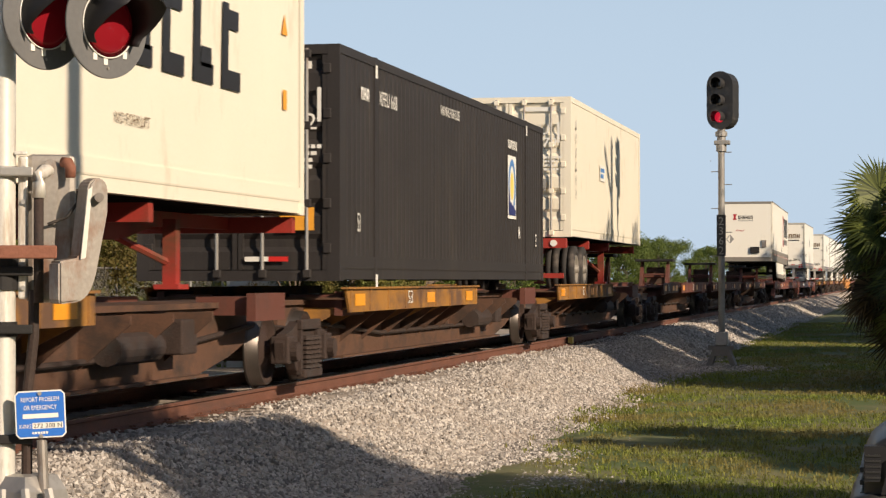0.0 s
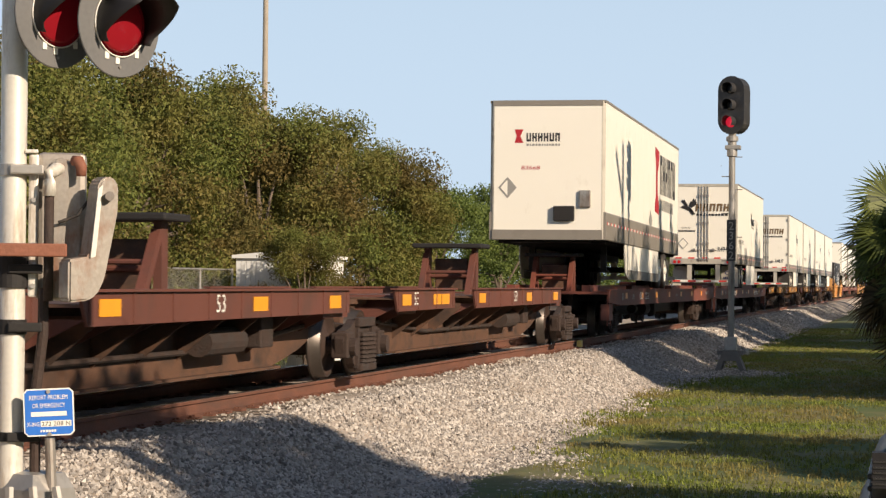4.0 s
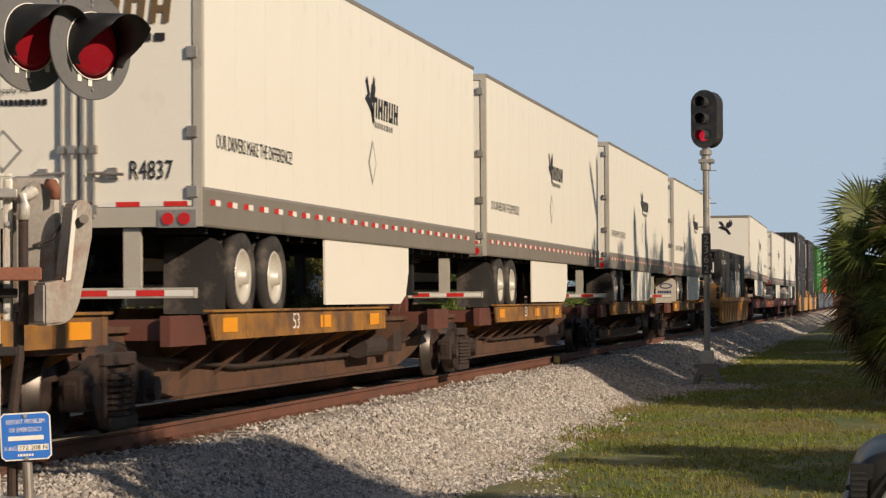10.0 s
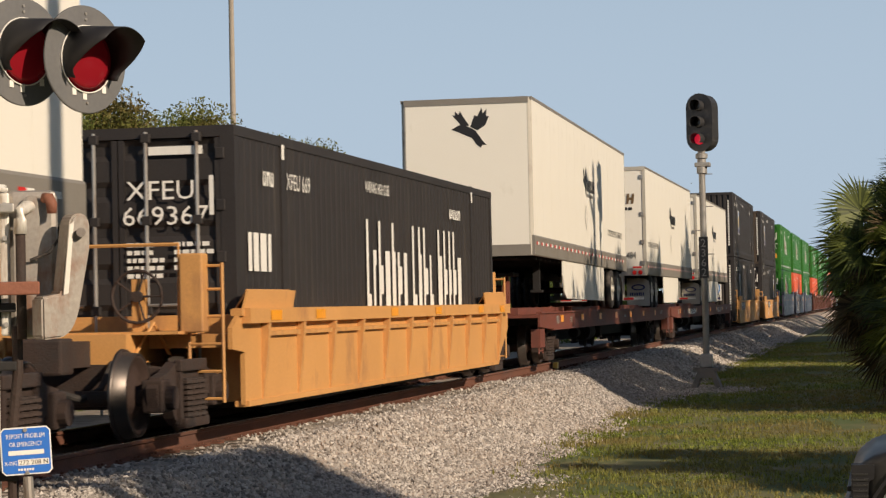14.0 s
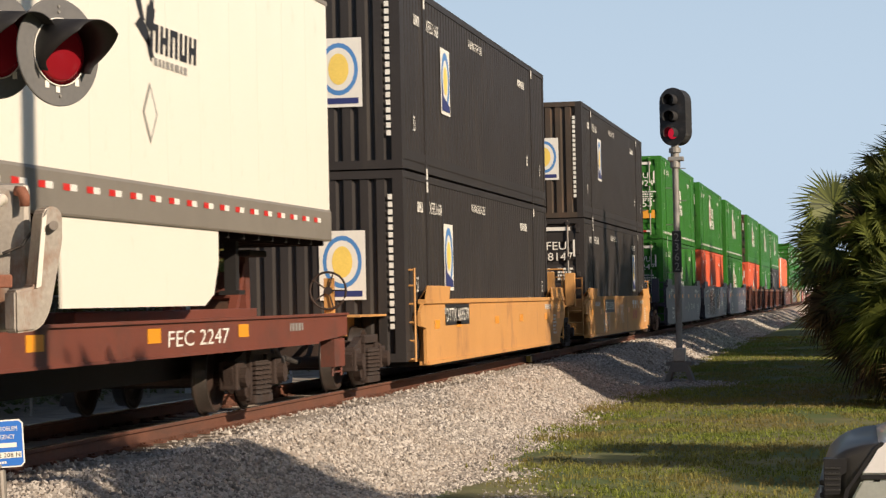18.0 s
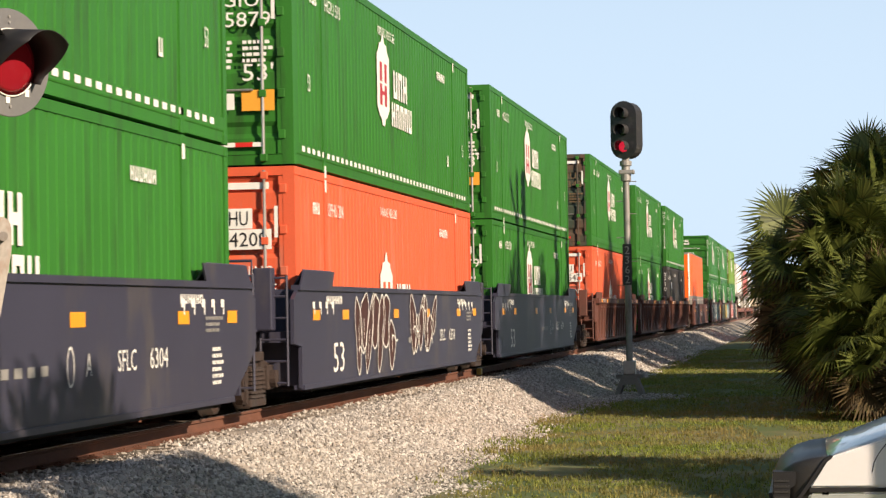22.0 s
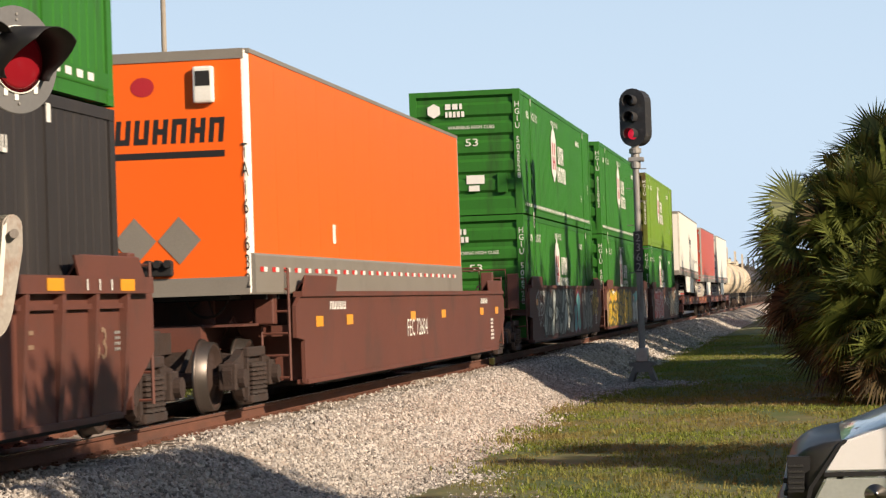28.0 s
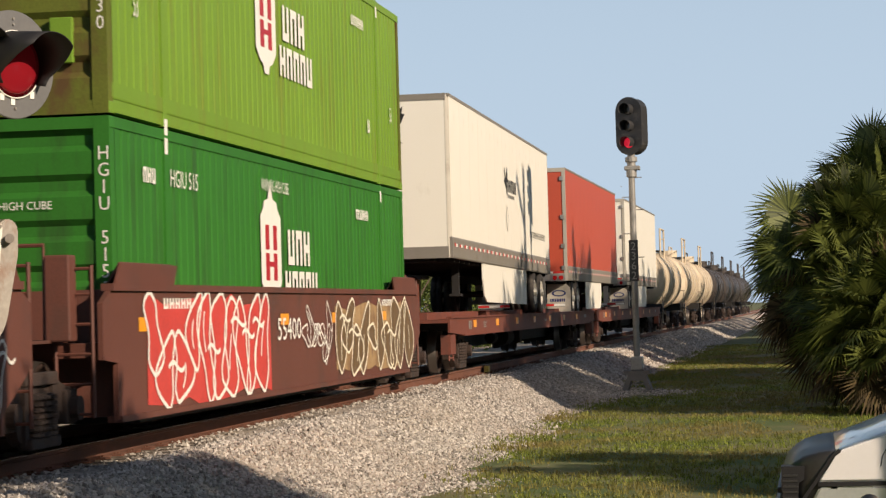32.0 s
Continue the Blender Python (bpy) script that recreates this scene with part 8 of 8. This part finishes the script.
def pickup():
    t = thing("parked_pickup", "white pickup truck with black grille, parked by the road", "pickup truck", m=pose(-0.235, 14.6, GROUND - 0.05, 0, 0, 0))
    t.scale = (1.0, 1.0, 0.915)
    W = 0.98

    def loft(name, sections, material, smooth=True, parent=t, label=""):
        """Closed skin through sections at x: each a list of (y, z)."""
        bm = N()
        rows = [[bm.verts.new((x, y, z)) for y, z in q] for x, q in sections]
        n = len(rows[0])
        fs = [bm.faces.new((a[i], a[(i + 1) % n], b[(i + 1) % n], b[i])) for a, b in zip(rows, rows[1:]) for i in range(n)]
        fs += [bm.faces.new(rows[0]), bm.faces.new(rows[-1])]
        bmesh.ops.recalc_face_normals(bm, faces=fs)
        return part(name, bm, material, parent, label, smooth=smooth)

    def sect(w, z0, z1, crown=0.05, r=0.12):
        side = [(-w, z0), (-w, z1 - r), (-w + r * 0.12, z1 - r * 0.55), (-w + r * 0.45, z1 - r * 0.15), (-w + r, z1), (-w * 0.4, z1 + crown)]
        return side + [(-y, z) for y, z in side[::-1]]
    loft("hood", [(0.29, sect(0.95, 1.0, 1.252, 0.02, 0.05)), (0.5, sect(0.965, 1.0, 1.33, 0.03, 0.06)), (0.7, sect(0.975, 1.0, 1.415, 0.03, 0.07)), (1.2, sect(0.98, 1.0, 1.51, 0.04, 0.08)),
                  (1.75, sect(0.98, 1.0, 1.55, 0.04, 0.08))], M["carwhite"], label="glossy white hood")
    loft("body", [(0.45, sect(0.93, 0.5, 0.97, 0, 0.02)), (0.8, sect(0.96, 0.45, 0.975, 0, 0.02)), (5.3, sect(0.98, 0.45, 1.05, 0, 0.02)), (5.4, sect(0.95, 0.5, 1.0, 0, 0.02))], M["carwhite"])
    loft("cab", [(1.72, sect(0.93, 0.96, 1.46)), (2.4, sect(0.80, 0.96, 1.92)), (3.5, sect(0.80, 0.96, 1.94)), (3.85, sect(0.88, 0.96, 1.45))], M["carwhite"])
    loft("windscreen", [(1.80, sect(0.78, 1.42, 1.49, 0.0, 0.02)), (2.36, sect(0.70, 1.42, 1.9, 0.0, 0.05))], M["glass"])
    loft("grille_shell", [(-0.005, sect(0.80, 0.62, 1.08, 0.01, 0.05)), (0.02, sect(0.86, 0.6, 1.135, 0.02, 0.06)), (0.07, sect(0.91, 0.6, 1.185, 0.02, 0.06)), (0.13, sect(0.945, 0.6, 1.222, 0.02, 0.06)),
                          (0.22, sect(0.962, 0.62, 1.25, 0.02, 0.05)), (0.28, sect(0.966, 0.64, 1.258, 0.02, 0.04)), (0.32, sect(0.966, 0.64, 1.262, 0.02, 0.04))], M["carblack"], label="black grille surround")
    for z in (0.74, 0.82, 0.90, 0.98):
        bm = N()
        box(bm, -0.03, 0.0, -0.76, 0.76, z, z + 0.035, 0.008)
        part("grille_slat", bm, M["carblack"], t)
    bm = N()
    prism(bm, [(0.0, 0.94), (0.0, 1.165), (0.135, 1.165), (0.13, 1.08), (0.10, 1.06), (0.09, 0.94)], "y", -0.962, -0.80)
    rc = part("vent_recess", bm, M["visor"], t, "dark recess in the grille corner")
    for z in (0.96, 0.995, 1.03, 1.065, 1.10):
        bm = N()
        box(bm, 0.005, 0.095, -0.968, -0.94, z, z + 0.012)
        part("vent_slat", bm, M["carblack"], rc)
    loft("bumper", [(-0.10, sect(0.78, 0.50, 0.76, 0, 0.06)), (-0.06, sect(0.93, 0.46, 0.84, 0, 0.06)), (0.03, sect(0.985, 0.45, 0.86, 0, 0.05)), (0.14, sect(0.99, 0.46, 0.855, 0, 0.05))], M["carblack"], label="black front bumper")
    for side in (-1, 1):
        # fender behind the slanting seam
        bm = N()
        y0, y1 = sorted((0.90 * side, 0.985 * side))
        prism(bm, [(0.205, 1.065), (0.305, 1.235), (0.34, 1.262), (0.52, 1.325), (0.72, 1.40), (1.3, 1.485), (1.3, 1.065)], "y", y0, y1)
        bmesh.ops.bevel(bm, geom=list(bm.edges), offset=0.012, segments=2, affect="EDGES")
        fd = part("fender", bm, M["carwhite"], t, "white front fender")
        bm = N()
        y0, y1 = sorted((0.90 * side, 0.977 * side))
        prism(bm, [(0.095, 0.86), (0.12, 0.97), (0.22, 1.12), (0.295, 1.24), (0.33, 1.268), (0.35, 1.262), (0.24, 1.11), (0.145, 0.97), (0.12, 0.86)], "y", y0, y1)
        part("fender_seam", bm, M["visor"], fd)
        bm = N()
        tube(bm, [(0.57, 0.987 * side, 1.16), (0.58, 0.987 * side, 1.22), (0.61, 0.987 * side, 1.28), (0.66, 0.987 * side, 1.35)], 0.003, 4)
        part("panel_gap", bm, M["visor"], fd)
        bm = N()
        y0, y1 = sorted((0.90 * side, 0.978 * side))
        prism(bm, [(0.13, 0.84), (0.15, 0.90), (0.215, 1.03), (0.78, 1.035), (0.82, 0.92), (0.74, 0.82)], "y", y0, y1)
        bmesh.ops.bevel(bm, geom=list(bm.edges), offset=0.012, segments=2, affect="EDGES")
        hl = part("headlamp", bm, M["glass"], t, "clear headlamp cover")
        bm = N()
        box(bm, 0.21, 0.86, *sorted((0.90 * side, 0.981 * side)), 1.037, 1.062)
        part("lamp_seam", bm, M["visor"], hl)
        bm = N()
        lathe(bm, [(0.0, 0.01), (0.01, 0.05), (0.0, 0.065)], "y", 20, (0.5, 0.979 * side, 0.92))
        part("lamp_reflector", bm, M["chrome"], hl, smooth=True)
        for x in (1.15, 4.4):
            bm = N()
            lathe(bm, [(-0.13, 0.2), (-0.13, 0.34), (-0.1, 0.39), (0.1, 0.39), (0.13, 0.34), (0.13, 0.2)], "y", 24, (x, 0.86 * side, 0.39))
            part("wheel", bm, M["rubber"], t, smooth=True)
    return t


pickup()

# rusty length of rail lying on the gravel
scrap = thing("scrap_rail", "short rusty rail lying on the gravel", "rail", m=pose(-6.1, 17.3, GROUND + 0.06, 0, 0, -66))
bm = N()
prism(bm, [(-0.06, 0), (0.06, 0), (0.06, 0.012), (0.012, 0.03), (0.012, 0.1), (0.035, 0.11), (0.035, 0.14), (-0.035, 0.14), (-0.035, 0.11), (-0.012, 0.1), (-0.012, 0.03), (-0.06, 0.012)], "y", 0.0, 2.6)
part("rail_bar", bm, M["rail"], scrap)
# yellow marker clipped to the near rail, pale rock on the gravel
marker = thing("rail_marker", "small yellow marker clipped to the rail", "marker", m=pose(TRACK + 0.86, 50.3, RAIL - 0.15))
bm = N()
box(bm, -0.05, 0.05, -0.12, 0.12, 0.0, 0.14, 0.01)
part("marker_block", bm, M["yellowink"], marker)
rock = thing("rock", "pale broken limestone rock on the gravel", "rock", m=pose(-4.9, 17.4, GROUND + 0.02))
bm = N()
bmesh.ops.create_icosphere(bm, subdivisions=3, radius=0.12)
for v in bm.verts:
    v.co *= 1 + 0.5 * noise.noise(v.co * 9 + Vector((3, 1, 2)))
    v.co.z *= 0.8
part("stone", bm, M["concrete"], rock)


def motions():
    """The train runs by at a steady pace."""
    for ob, s, lift, tilt in MOVING:
        walk(ob, [(t, pose(TRACK, s - SPEED * t, RAIL + lift, tilt)) for t in (0.0, 16.0, 32.0)])


motions()
